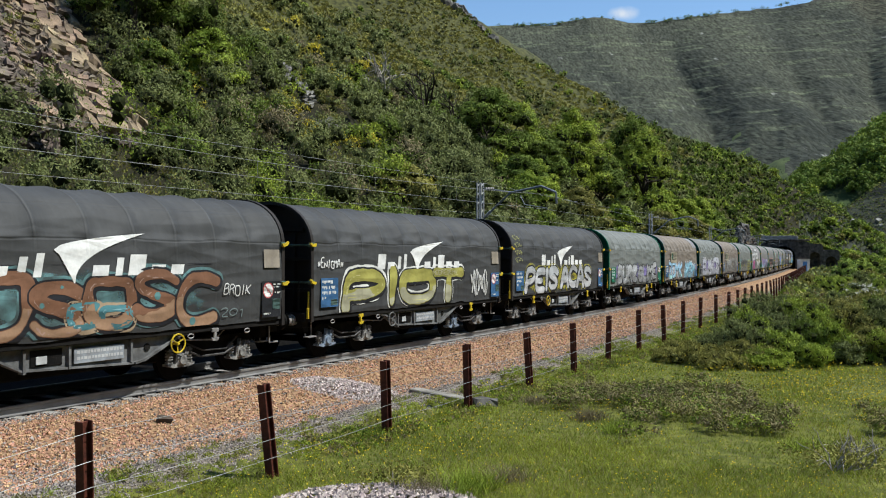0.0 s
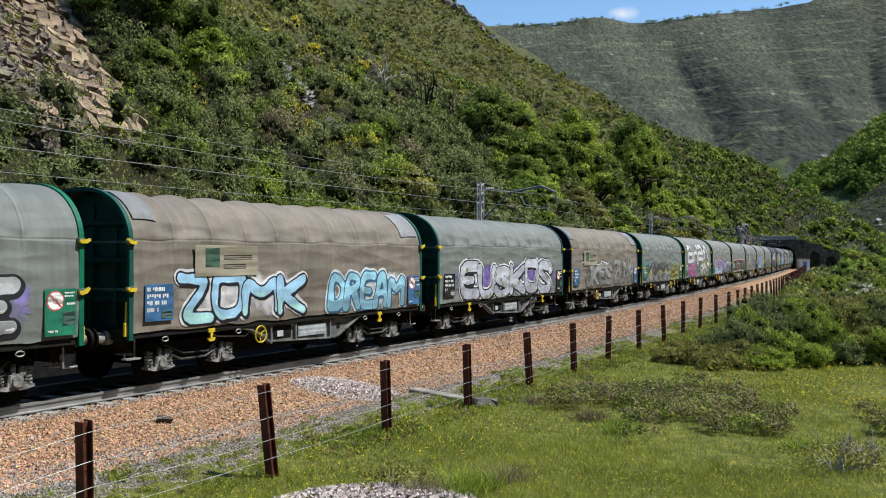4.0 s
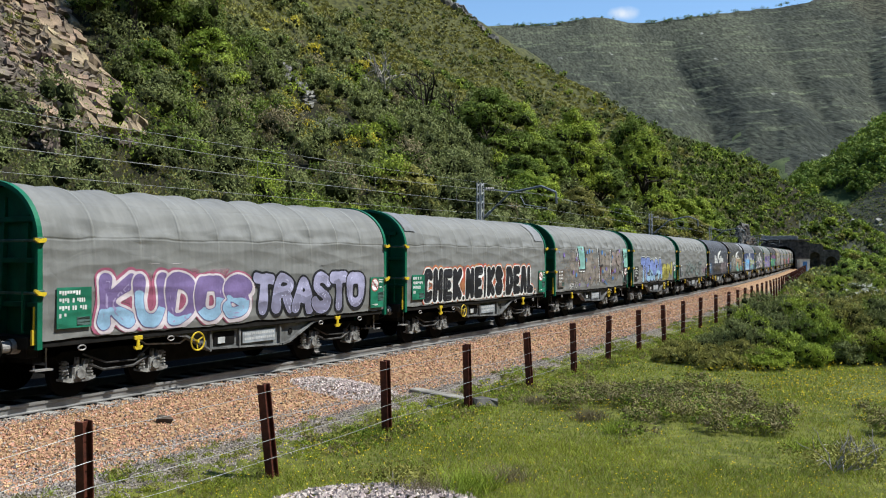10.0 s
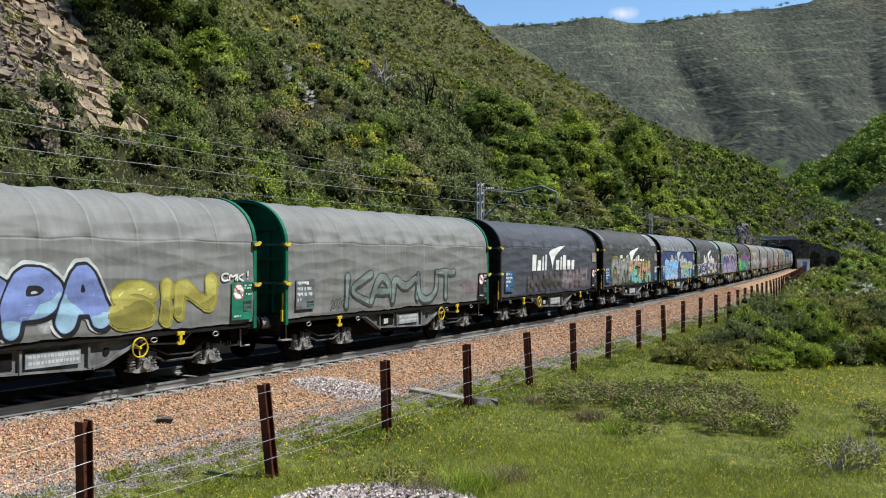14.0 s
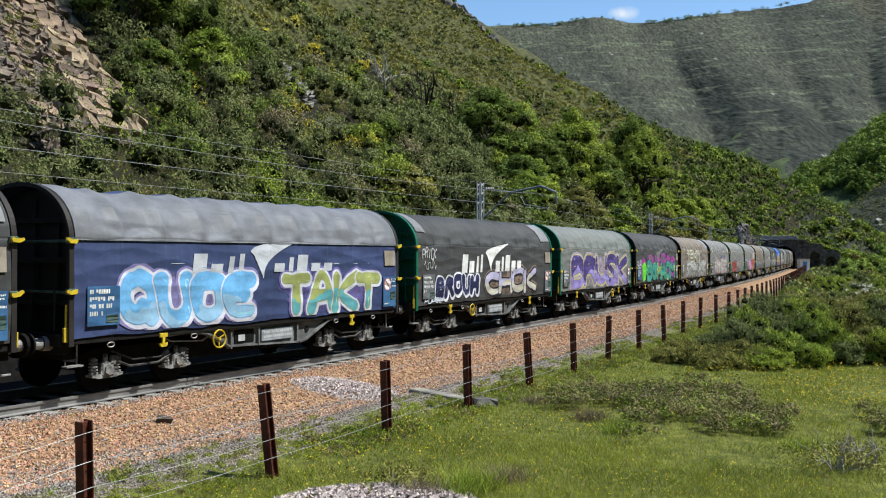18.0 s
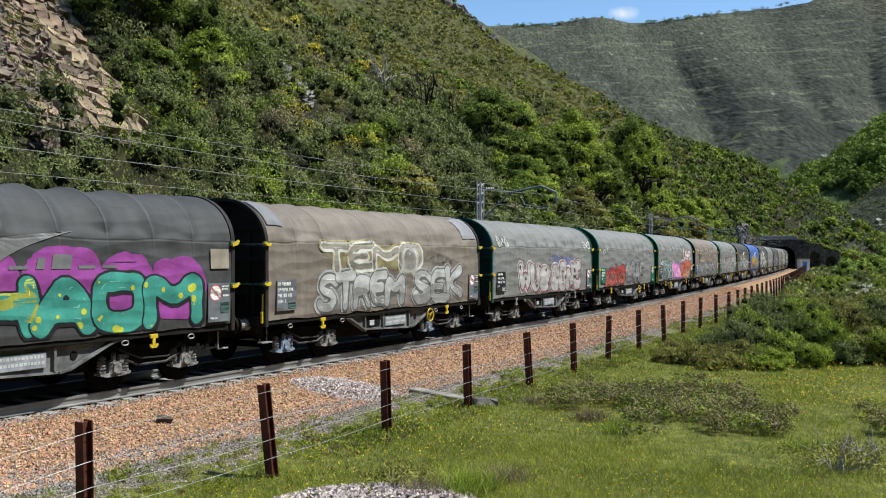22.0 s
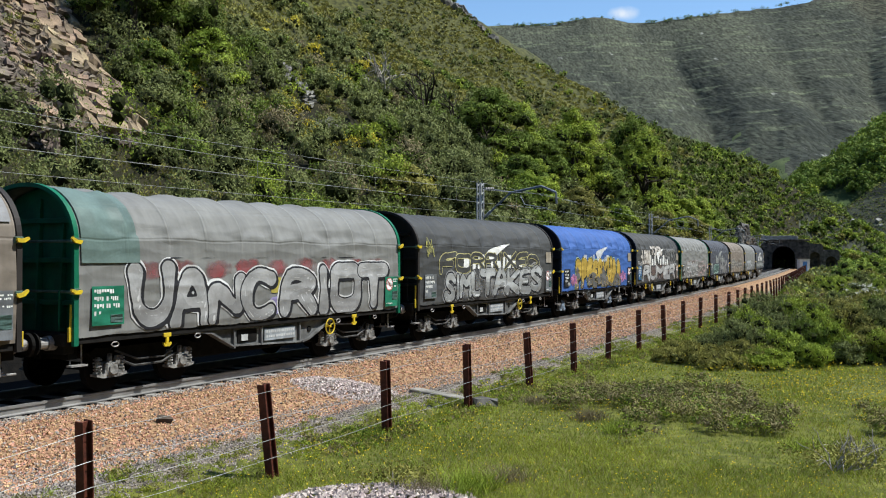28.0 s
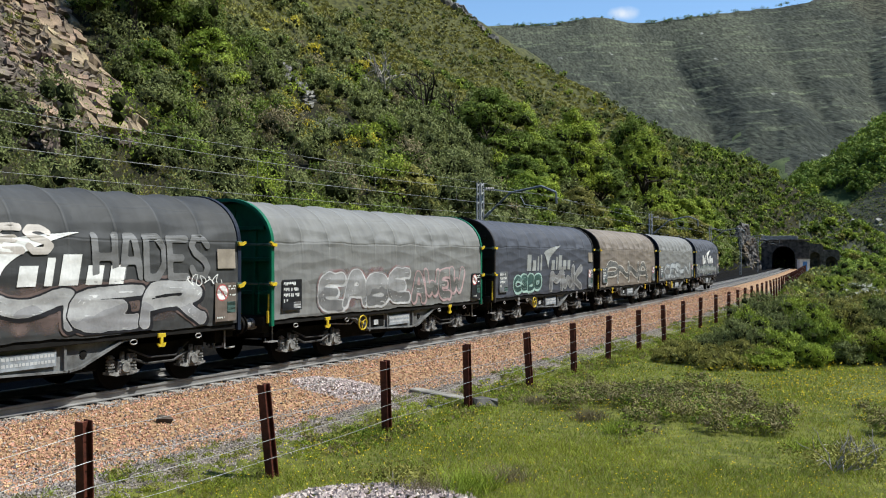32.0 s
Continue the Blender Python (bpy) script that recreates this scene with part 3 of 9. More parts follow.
def sag(x, a, seed):
    """How far the tarpaulin stands out from its even profile; a: 0 at the eave, 1 at the ridge, below 0 on the side."""
    f = (x - T0) / (T1 - T0) * 10
    d = np.abs(f - np.round(f)) * 2
    bay = np.floor(f + 0.5)
    roof = np.clip(a + 0.1, 0, 1)
    k = 0.7 + 0.5 * vnoise(np.floor(f) * 3.7 + seed, np.floor(f) * 0 + 0.5, seed)
    n = fbm(x * 1.3 + seed * 9, a * 2.5, 1.0, 2, seed)
    # drape: each bay hangs between two hoops, with a scalloped fold above the eave
    a0 = 0.18 + 0.20 * d * (2 - d) * k - 0.16 + 0.05 * vnoise(x * 2.1, a * 0 + seed, seed + 3)
    fold = 1 / (1 + np.exp(-(a - a0) / 0.016))
    n2 = fbm(x * 0.9 + a * 3.0 + seed * 5, a * 7 - x * 0.8, 1.0, 2, seed + 5)
    ends = smooth(x, T0 + 0.35, T0 + 1.05) * (1 - smooth(x, T1 - 1.05, T1 - 0.35))
    return ends * (-0.075 * k * roof * (1.12 - 0.5 * np.clip(a, 0, 1)) * d * (2 - d) - 0.105 * k * fold * np.clip(d * 2.2, 0, 1) * np.clip(1.3 - a, 0, 1) + 0.010 * n * (0.3 + roof) + 0.014 * n2 * np.clip(1 - np.abs(a - 0.1), 0.2, 1))


def skin(x, v, seed, off=0.0, side=-1):
    """Points of the wagon's side: x along it, v the height up the side, past the eave along the roof's arc."""
    x, v = np.asarray(x, float), np.asarray(v, float)
    over = np.clip((v - Z_EAVE) / 1.25, 0, None)  # radians along the arc
    ang = np.clip(over, 0, math.pi)
    a = np.where(v < Z_EAVE, (v - Z_EAVE) / 1.7, np.sin(ang))
    d = sag(x, a, seed) + off
    bulge = 0.03 * np.sin(np.clip((v - Z_EDGE) / (Z_EAVE - Z_EDGE), 0, 1) * math.pi)
    y = np.where(v < Z_EAVE, HALF + bulge + d, (HALF + d) * np.sign(np.cos(ang)) * np.abs(np.cos(ang)) ** 0.9)
    z = np.where(v < Z_EAVE, v, Z_EAVE + (RISE + d) * np.sin(ang))
    return np.stack([x, side * y, z], -1)


def v_of_z(z):
    """The v at which the skin has height z."""
    z = np.asarray(z, float)
    return np.where(z < Z_EAVE, z, Z_EAVE + 1.25 * np.arcsin(np.clip((z - Z_EAVE) / RISE, -1, 0.98)))


def tarp_mesh(seed):
    xs = T0 + (T1 - T0) * (np.arange(10)[:, None] + np.array([0, 0.03, 0.08, 0.16, 0.27, 0.40, 0.5, 0.60, 0.73, 0.84, 0.92, 0.97])[None]).ravel() / 10
    xs = np.append(xs, T1)
    low = np.linspace(Z_EDGE, Z_EAVE, 7)
    top = Z_EAVE + 1.25 * math.pi / 2 * np.linspace(0, 1, 17)[1:] ** 1.35
    v = np.concatenate([low, top])
    X, V = np.meshgrid(xs, v, indexing="ij")
    A = skin(X, V, seed)
    wob = 0.025 * fbm(xs * 2.1 + seed * 3, xs * 0, 1.0, 3, seed)
    A[:, 0, 2] += wob
    B = skin(X, V, seed + 2, side=1)[:, -2::-1][:, ::4]
    G = np.concatenate([A, B], 1)
    n, k = G.shape[:2]
    i = np.arange(n * k).reshape(n, k)
    F = np.stack([i[:-1, :-1], i[1:, :-1], i[1:, 1:], i[:-1, 1:]], -1).reshape(-1, 4)
    return mesh_from("tarpaulin", G.reshape(-1, 3), F, [M_TARPS["grey"]], True)


TARP_MESH = [tarp_mesh(11 + 7 * i) for i in range(4)]


def shared(name, bm, material, smooth_faces=False):
    me = bpy.data.meshes.new(name)
    fixed(bm).to_mesh(me)
    bm.free()
    me.materials.append(material)
    if smooth_faces:
        me.polygons.foreach_set("use_smooth", np.full(len(me.polygons), True))
    return me


def put(name, me, parent, m=None, material=None, label=""):
    ob = new(name, me)
    ob.parent = parent
    if m is not None:
        ob.matrix_basis = m
    if material is not None:
        ob.material_slots[0].link, ob.material_slots[0].material = "OBJECT", material
    return tagged(ob, label)


def arch(r, z_low, steps=14):
    """Outline in y, z of the wagon's end, r metres inside the tarpaulin."""
    pts = [(-(HALF - r), z_low)]
    pts += [(-(HALF - r) * abs(math.cos(a)) ** 0.9 * (1 if math.cos(a) > 0 else -1), Z_EAVE + (RISE - r) * math.sin(a)) for a in np.linspace(0, math.pi, 2 * steps)]
    return pts + [(HALF - r, z_low)]


def ring(outer, inner, x0, x1):
    bm = bmesh.new()
    rows = [[bm.verts.new((x, y, z)) for y, z in o] for x, o in ((x0, outer), (x1, outer), (x1, inner), (x0, inner))]
    for a, b in zip(rows, rows[1:] + rows[:1]):
        for i in range(len(a) - 1):
            bm.faces.new((a[i], a[i + 1], b[i + 1], b[i]))
    for j in (0, -1):
        bm.faces.new([r[j] for r in rows])
    return bm


def build_shared():
    g = {}
    g["arch_frame"] = shared("arch_frame", ring(arch(-0.03, 1.0), arch(0.045, 1.0), 0, 0.10), M_ENDS["green"])
    bm = bmesh.new()
    o = arch(0.06, 1.05)
    f = bm.faces.new([bm.verts.new((0, y, z)) for y, z in o])
    r = bmesh.ops.extrude_face_region(bm, geom=[f])
    bmesh.ops.translate(bm, vec=(0.05, 0, 0), verts=[e for e in r["geom"] if isinstance(e, bmesh.types.BMVert)])
    g["end_wall"] = shared("end_wall", bm, M_ENDS["green"])
    bm = bmesh.new()
    add_prism(bm, [(-0.16, 1.1), (-0.05, 3.72), (0.0, 3.72), (0.0, 1.1)], -0.035, 0.035)
    g["end_rib"] = shared("end_rib", bm, M_ENDS["green"])
    bm = bmesh.new()
    add_box(bm, (-0.09, -1.28, -0.05), (0, 1.28, 0.05), 0.01)
    g["cross_rib"] = shared("cross_rib", bm, M_ENDS["green"])
    bm = bmesh.new()
    add_box(bm, (-0.06, -1.33, 1.0), (0.3, 1.33, 1.22), 0.01)
    add_box(bm, (0.02, -1.2, 0.84), (0.25, 1.2, 1.0), 0.01)
    g["headstock"] = shared("headstock", bm, M_SOLE)
    bm = bmesh.new()
    add_tube(bm, (-0.02, -1.42, 0), (-0.02, 1.42, 0), 0.026, 6)
    for y in (-1.42, 1.42):
        add_box(bm, (-0.02, y - 0.05, -0.05), (0.14, y + 0.06, 0.06), 0.01)
    g["lock_bar"] = shared("lock_bar", bm, M_BAR)
    bm = bmesh.new()
    add_prism(bm, [(-0.16, 0.02), (-0.05, -0.05), (0.10, -0.05), (0.14, 0.0), (0.13, 0.05), (0.0, 0.03), (-0.14, 0.07)], -0.03, 0.03)
    g["clamp_lever"] = shared("clamp_lever", bm, M_YELLOW)
    bm = bmesh.new()
    add_tube(bm, (0, 0, 1.12), (0.02, 0, 1.75), 0.022, 6)
    add_box(bm, (-0.04, -0.025, 1.08), (0.06, 0.025, 1.34), 0.005)
    g["grab_handle"] = shared("grab_handle", bm, M_YELLOW)
    bm = bmesh.new()
    add_tube(bm, (0, 0, 1.3), (0.0, 0, 2.0), 0.014, 6)
    add_tube(bm, (0, 0, 1.3), (0.09, 0, 1.3), 0.014, 6)
    add_tube(bm, (0, 0, 2.0), (0.09, 0, 2.0), 0.014, 6)
    g["hand_rail"] = shared("hand_rail", bm, M_ENDS["green"])
    bm = bmesh.new()
    add_tube(bm, (0.60, 0, 1.05), (0.30, 0, 1.05), 0.15, 14, 0.13)
    add_tube(bm, (0.32, 0, 1.05), (0.08, 0, 1.05), 0.105, 14)
    add_tube(bm, (0.34, 0, 1.05), (0.30, 0, 1.05), 0.135, 14)
    g["buffer"] = shared("buffer", bm, M_BUFFER)
    bm = bmesh.new()
    bmesh.ops.create_cone(bm, cap_ends=True, segments=18, radius1=0.22, radius2=0.20, depth=0.05, matrix=pose(0.045, 0, 1.05, 0, 90, 0))
    g["buffer_head"] = shared("buffer_head", bm, M_BOGIE)
    bm = bmesh.new()
    add_box(bm, (0.0, -0.05, 0.98), (0.5, 0.05, 1.1), 0.01)
    add_path(bm, [(0.15, 0, 1.0), (0.05, 0, 0.8), (0.0, 0, 0.62), (0.05, 0, 0.55)], 0.03)
    g["coupling_hook"] = shared("coupling_hook", bm, M_BOGIE)
    bm = bmesh.new()
    add_box(bm, (-0.18, -0.2, 0.60), (0.18, -0.05, 0.63), 0.0)
    add_tube(bm, (0.15, -0.05, 0.62), (0.15, -0.05, 1.0), 0.016, 6)
    add_tube(bm, (-0.1, -0.05, 0.62), (-0.1, -0.05, 0.7), 0.016, 6)
    g["step"] = shared("step", bm, M_BUFFER)
    bm = bmesh.new()
    add_box(bm, (0.62, -1.40, 1.02), (11.42, -1.30, 1.16), 0.01)
    g["sole_bar"] = shared("sole_bar", bm, M_SOLE)
    bm = bmesh.new()
    add_box(bm, (0.6, -1.30, 1.06), (11.44, 1.30, 1.15))
    g["floor_deck"] = shared("floor_deck", bm, M_SOLE)
    bm = bmesh.new()
    add_box(bm, (0.6, -0.35, 0.70), (11.44, -0.15, 1.06))
    add_box(bm, (0.6, 0.15, 0.70), (11.44, 0.35, 1.06))
    for x in (3.9, 5.2, 6.02, 6.9, 8.1):
        add_box(bm, (x - 0.05, -1.25, 0.78), (x + 0.05, 1.25, 1.06))
    # brake gear blocks, added so that the space below reads as black shade
    add_box(bm, (3.8, -0.9, 0.42), (8.2, -0.55, 0.95), 0.03)
    add_box(bm, (4.4, 0.1, 0.36), (7.6, 0.9, 1.0), 0.05)
    add_tube(bm, (4.2, 0.55, 0.62), (5.6, 0.55, 0.62), 0.24, 12)
    for x in (0.75, 11.2):
        add_box(bm, (x - 0.1, -1.1, 0.72), (x + 0.1, 1.1, 1.0))
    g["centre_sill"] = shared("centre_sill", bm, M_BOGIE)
    bm = bmesh.new()
    add_prism(bm, [(4.05, 1.02), (4.75, 0.62), (7.2, 0.52), (7.4, 0.56), (8.35, 1.02)], -1.28, -1.22)
    add_prism(bm, [(4.75, 0.62), (7.2, 0.52), (7.2, 0.56), (4.75, 0.66)], -1.33, -1.22)
    for x in (4.78, 5.7, 7.1):
        add_box(bm, (x, -1.35, 0.58), (x + 0.05, -1.22, 1.0))
    add_prism(bm, [(2.95, 0.99), (3.5, 1.005), (4.05, 0.96), (4.75, 0.62), (4.75, 0.66), (4.08, 1.0), (3.5, 1.03), (2.95, 1.02)], -1.37, -1.2)
    add_prism(bm, [(7.2, 0.52), (7.45, 0.56), (8.38, 0.97), (8.9, 1.02), (8.9, 1.05), (8.36, 1.01), (7.43, 0.6), (7.2, 0.56)], -1.37, -1.2)
    g["fishbelly_beam"] = shared("fishbelly_beam", bm, M_BELLY)
    bm = bmesh.new()
    add_box(bm, (5.82, -1.335, 0.66), (6.95, -1.305, 0.94), 0.006)
    g["data_plate"] = shared("data_plate", bm, M_PLATE)
    bm = bmesh.new()
    rs = np.random.default_rng(4)
    for z in (0.84, 0.73):
        u = 5.88
        while u < 6.86:
            e = u + rs.uniform(0.03, 0.07)
            add_box(bm, (u, -1.338, z), (e, -1.334, z + 0.055))
            u = e + 0.02
    g["plate_writing"] = shared("plate_writing", bm, M_SCRIPT)
    # dark plate whose colour stands for a shaded opening in the beam
    bm = bmesh.new()
    add_box(bm, (4.95, -1.30, 0.68), (5.60, -1.276, 0.97), 0.008)
    g["recess_shade_plate"] = shared("recess_shade_plate", bm, M_BOGIE)
    bm = bmesh.new()
    add_box(bm, (5.05, -1.325, 0.72), (5.27, -1.305, 0.86), 0.004)
    g["small_plate"] = shared("small_plate", bm, M_SCRIPT)
    # solid dark disc in place of a hole, its shade put into the colour
    bm = bmesh.new()
    add_tube(bm, (7.55, -1.30, 0.82), (7.55, -1.275, 0.82), 0.075, 14)
    g["round_hole"] = shared("round_hole", bm, M_BOGIE)
    bm = bmesh.new()
    for i in range(18):
        a, b = i * math.pi / 9, (i + 1) * math.pi / 9
        add_tube(bm, (0.19 * math.cos(a), 0, 0.19 * math.sin(a)), (0.19 * math.cos(b), 0, 0.19 * math.sin(b)), 0.018, 5)
    for i in range(3):
        a = i * 2 * math.pi / 3 + 0.5
        add_tube(bm, (0, 0.03, 0), (0.19 * math.cos(a), 0, 0.19 * math.sin(a)), 0.014, 5)
    add_tube(bm, (0, -0.02, 0), (0, 0.15, 0), 0.03, 8)
    g["brake_wheel"] = shared("brake_wheel", bm, M_YELLOW)
    bm = bmesh.new()
    add_box(bm, (-0.10, -0.02, 0.02), (0.10, 0.02, 0.10), 0.005)
    add_box(bm, (-0.035, -0.02, -0.13), (0.035, 0.02, 0.02), 0.005)
    add_prism(bm, [(-0.10, -0.13), (-0.06, -0.17), (0.06, -0.17), (0.10, -0.13), (0.10, -0.09), (0.05, -0.12), (-0.05, -0.12), (-0.10, -0.09)], -0.02, 0.02)
    g["rope_hook"] = shared("rope_hook", bm, M_YELLOW)
    bm = bmesh.new()
    loops = [[bm.verts.new(((0.085 + 0.014 * math.cos(b)) * math.cos(a), 0.014 * math.sin(b), (0.045 + 0.014 * math.cos(b)) * math.sin(a))) for b in (0, 1.57, 3.14, 4.71)] for a in (i * math.pi / 5 for i in range(10))]
    for la, lb in zip(loops, loops[1:] + loops[:1]):
        for j in range(4):
            bm.faces.new((la[j], la[(j + 1) % 4], lb[(j + 1) % 4], lb[j]))
    g["lashing_ring"] = shared("lashing_ring", bm, M_BUFFER)
    bm = bmesh.new()
    add_path(bm, [(-0.75, 0, 0.80), (-0.5, 0, 0.66), (0.4, 0, 0.60), (0.62, 0, 0.70), (0.95, 0, 0.95)], 0.018, 5)
    g["brake_pipe"] = shared("brake_pipe", bm, M_BUFFER)
    bm = bmesh.new()
    add_tube(bm, (0, 0, 0.60), (0, 0, 0.98), 0.02, 6)
    add_tube(bm, (0, 0, 0.60), (0.3, 0, 0.60), 0.02, 6)
    g["brake_lever"] = shared("brake_lever", bm, M_BUFFER)
    # bogie, with its middle at 0
    bm = bmesh.new()
    for y in (-1.02, 0.94):
        add_prism(bm, [(-1.35, 0.78), (-1.2, 0.86), (1.2, 0.86), (1.35, 0.78), (1.2, 0.66), (0.62, 0.66), (0.4, 0.46), (-0.4, 0.46), (-0.62, 0.66), (-1.2, 0.66)], y, y + 0.08)
    add_box(bm, (-0.22, -0.98, 0.5), (0.22, 0.98, 0.8))
    for x in (-1.3, 1.3):
        add_box(bm, (x - 0.06, -0.98, 0.68), (x + 0.06, 0.98, 0.8))
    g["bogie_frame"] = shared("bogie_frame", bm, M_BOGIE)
    bm = bmesh.new()
    add_path(bm, [(-0.72, -1.13, 0.62), (-0.36, -1.13, 0.47), (0.36, -1.13, 0.47), (0.72, -1.13, 0.62)], 0.025, 5)
    add_path(bm, [(-0.8, -1.1, 0.80), (-0.3, -1.14, 0.60), (0.4, -1.14, 0.58), (0.8, -1.1, 0.82)], 0.02, 5)
    g["brake_rod"] = shared("brake_rod", bm, M_BUFFER)
    bm = bmesh.new()
    add_box(bm, (-0.15, -1.16, 0.33), (0.15, -0.9, 0.60), 0.03)
    add_tube(bm, (0, -1.20, 0.46), (0, -1.1, 0.46), 0.10, 12)
    add_prism(bm, [(-0.36, 0.34), (-0.20, 0.30), (0.20, 0.30), (0.36, 0.34), (0.36, 0.38), (0.16, 0.38), (0.16, 0.44), (-0.16, 0.44), (-0.16, 0.38), (-0.36, 0.38)], -1.14, -0.95)
    add_prism(bm, [(-0.10, 0.58), (-0.06, 0.76), (-0.02, 0.76), (-0.02, 0.58)], -1.16, -1.08)
    add_prism(bm, [(0.05, 0.55), (0.10, 0.72), (0.20, 0.70), (0.16, 0.55)], -1.16, -1.08)
    g["axle_box"] = shared("axle_box", bm, M_BOX)
    bm = bmesh.new()
    for i in range(5):
        add_tube(bm, (0, -1.05, 0.39 + i * 0.062), (0, -1.05, 0.422 + i * 0.062), 0.085, 6)
    add_tube(bm, (0, -1.05, 0.38), (0, -1.05, 0.70), 0.05, 6)
    g["spring"] = shared("spring", bm, M_BOX)
    bm = bmesh.new()
    for y in (-0.83, 0.83):
        add_tube(bm, (0, y - 0.065, 0.46), (0, y + 0.065, 0.46), 0.455, 28)
        add_tube(bm, (0, y - 0.09, 0.46), (0, y + 0.09, 0.46), 0.14, 12)
    add_tube(bm, (0, -1.0, 0.46), (0, 1.0, 0.46), 0.08, 10)
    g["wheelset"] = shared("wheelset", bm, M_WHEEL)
    bm = bmesh.new()
    add_box(bm, (0, -0.004, 0), (1, 0.004, 1))
    g["plate"] = shared("plate", bm, M_PLATE)
    bm = bmesh.new()
    bmesh.ops.create_circle(bm, cap_ends=True, segments=20, radius=0.5, matrix=pose(0, 0, 0, 90, 0, 0))
    g["disc"] = shared("disc", bm, M_PLATE)
    return g


G = build_shared()


def panel_on(parent, name, u0, u1, z0, z1, color, seed, off=0.022, label="", color2=None):
    """A flat panel that is fixed to the wagon's side."""
    y = -(HALF + 0.03 + off)
    m = Matrix.Translation((u0, y, z0)) @ Matrix.Diagonal((u1 - u0, 1, z1 - z0, 1))
    return put(name, G["plate"], parent, m, paint(color, color2), label)


def decal(parent, name, V, F, color, seed, off, label="", color2=None):
    """Paint on the tarpaulin: V holds u, z pairs."""
    V = np.asarray(V, float).reshape(-1, 2)
    P = skin(V[:, 0], v_of_z(V[:, 1]), seed, off)
    soft = {"paint_haze": 0.9, "painted_panel": 1.0, "red_band": 0.85, "grey_bubble": 0.8}
    me = mesh_from(name, P, F, [thin_paint(color, color2, soft[name]) if name in soft else paint(color, color2)])
    ob = new(name, me)
    ob.parent = parent
    return tagged(ob, label)


def blob(u0, u1, z0, z1, seed, n=90, ragged=0.10, power=5):
    """An uneven cloud of paint."""
    a = np.linspace(0, 2 * math.pi, n, endpoint=False)
    c, s = np.cos(a), np.sin(a)
    k = 1 / np.maximum(np.abs(c) ** power + np.abs(s) ** power, 1e-6) ** (1 / power)
    k = k * (1 - ragged + ragged * fbm(c * 4 + seed, s * 4 + seed * 2, 1.0, 3, seed))
    x = (u0 + u1) / 2 + (u1 - u0) / 2 * np.clip(k * c, -1.05, 1.05)
    z = (z0 + z1) / 2 + (z1 - z0) / 2 * np.clip(k * s, -1.0, 1.1)
    rings = [np.stack([(u0 + u1) / 2 + (x - (u0 + u1) / 2) * f, (z0 + z1) / 2 + (z - (z0 + z1) / 2) * f], 1) for f in (1.0, 0.66, 0.33)]
    V = np.concatenate(rings + [[[(u0 + u1) / 2, (z0 + z1) / 2]]])
    F = []
    for r in range(2):
        for i in range(n):
            j = (i + 1) % n
            F += [(r * n + i, r * n + j, (r + 1) * n + j), (r * n + i, (r + 1) * n + j, (r + 1) * n + i)]
    F += [(2 * n + i, 2 * n + (i + 1) % n, 3 * n) for i in range(n)]
    V[:, 1] = np.maximum(V[:, 1], Z_EDGE + 0.04)
    return V, np.array(F)


# centre lines of sprayed letters in tenths of their box: two digits a point, "a" for ten
GLYPHS = {
    "A": "00 3a 7a a0|24 84", "B": "00 0a 7a 98 76 05|76 a4 91 70 00", "C": "a9 7a 3a 07 03 30 70 a1", "D": "00 0a 6a a7 a3 60 00", "E": "aa 0a 00 a0|05 75", "F": "aa 0a 00|05 75",
    "G": "a9 7a 3a 07 03 30 80 a2 a5 65", "H": "00 0a|a0 aa|05 a5", "I": "50 5a", "J": "9a 92 60 20 03", "K": "00 0a|aa 05 a0", "L": "0a 00 90", "M": "00 0a 54 aa a0", "N": "00 0a a0 aa",
    "O": "5a 1a 08 02 30 70 a2 a8 9a 5a", "P": "00 0a 7a a8 a6 74 04", "Q": "5a 08 03 50 a3 a8 5a|63 a0", "R": "00 0a 7a a8 76 05|65 a0", "S": "a8 7a 2a 08 26 84 a2 80 20 02", "T": "0a aa|5a 50",
    "U": "0a 03 30 70 a3 aa", "V": "0a 50 aa", "W": "0a 20 57 80 aa", "X": "00 aa|0a a0", "Y": "0a 55 aa|55 50", "Z": "0a aa 00 a0", "2": "08 3a 7a a7 00 a0", "8": "5a 18 36 74 a2 50 02 35 86 a8 5a",
    "9": "97 64 17 2a 8a 97 90", "1": "28 5a 50", "0": "5a 08 03 50 a3 a8 5a", ".": "40 60", "!": "5a 54|50 51", "-": "15 95", "*": "15 95|28 82|22 88",
}
NARROW = {"I": 0.5, ".": 0.4, "!": 0.45, "1": 0.6, "-": 0.6, " ": 0.4, "J": 0.85, "M": 1.2, "W": 1.2}


def glyph(ch, curved):
    """The lines of a letter as arrays of points in a unit box."""
    out = []
    for line in GLYPHS.get(ch.upper(), "").split("|"):
        pts = np.array([[int(c, 11) / 10 for c in q] for q in line.split()])
        if not len(pts):
            continue
        for _ in range(2 if curved and len(pts) > 2 else 0):
            a, b = pts[:-1], pts[1:]
            mid = np.stack([0.75 * a + 0.25 * b, 0.25 * a + 0.75 * b], 1).reshape(-1, 2)
            pts = np.concatenate([pts[:1], mid, pts[-1:]])
        out.append(pts)
    return out


def far_from(lines, X, Z):
    """Distance of the points from a set of lines."""
    best = np.full(X.shape, 9.0)
    for pts in lines:
        for a, b in zip(pts[:-1], pts[1:]):
            d = b - a
            t = np.clip(((X - a[0]) * d[0] + (Z - a[1]) * d[1]) / max(d @ d, 1e-9), 0, 1)
            best = np.minimum(best, np.hypot(X - a[0] - t * d[0], Z - a[1] - t * d[1]))
    return best


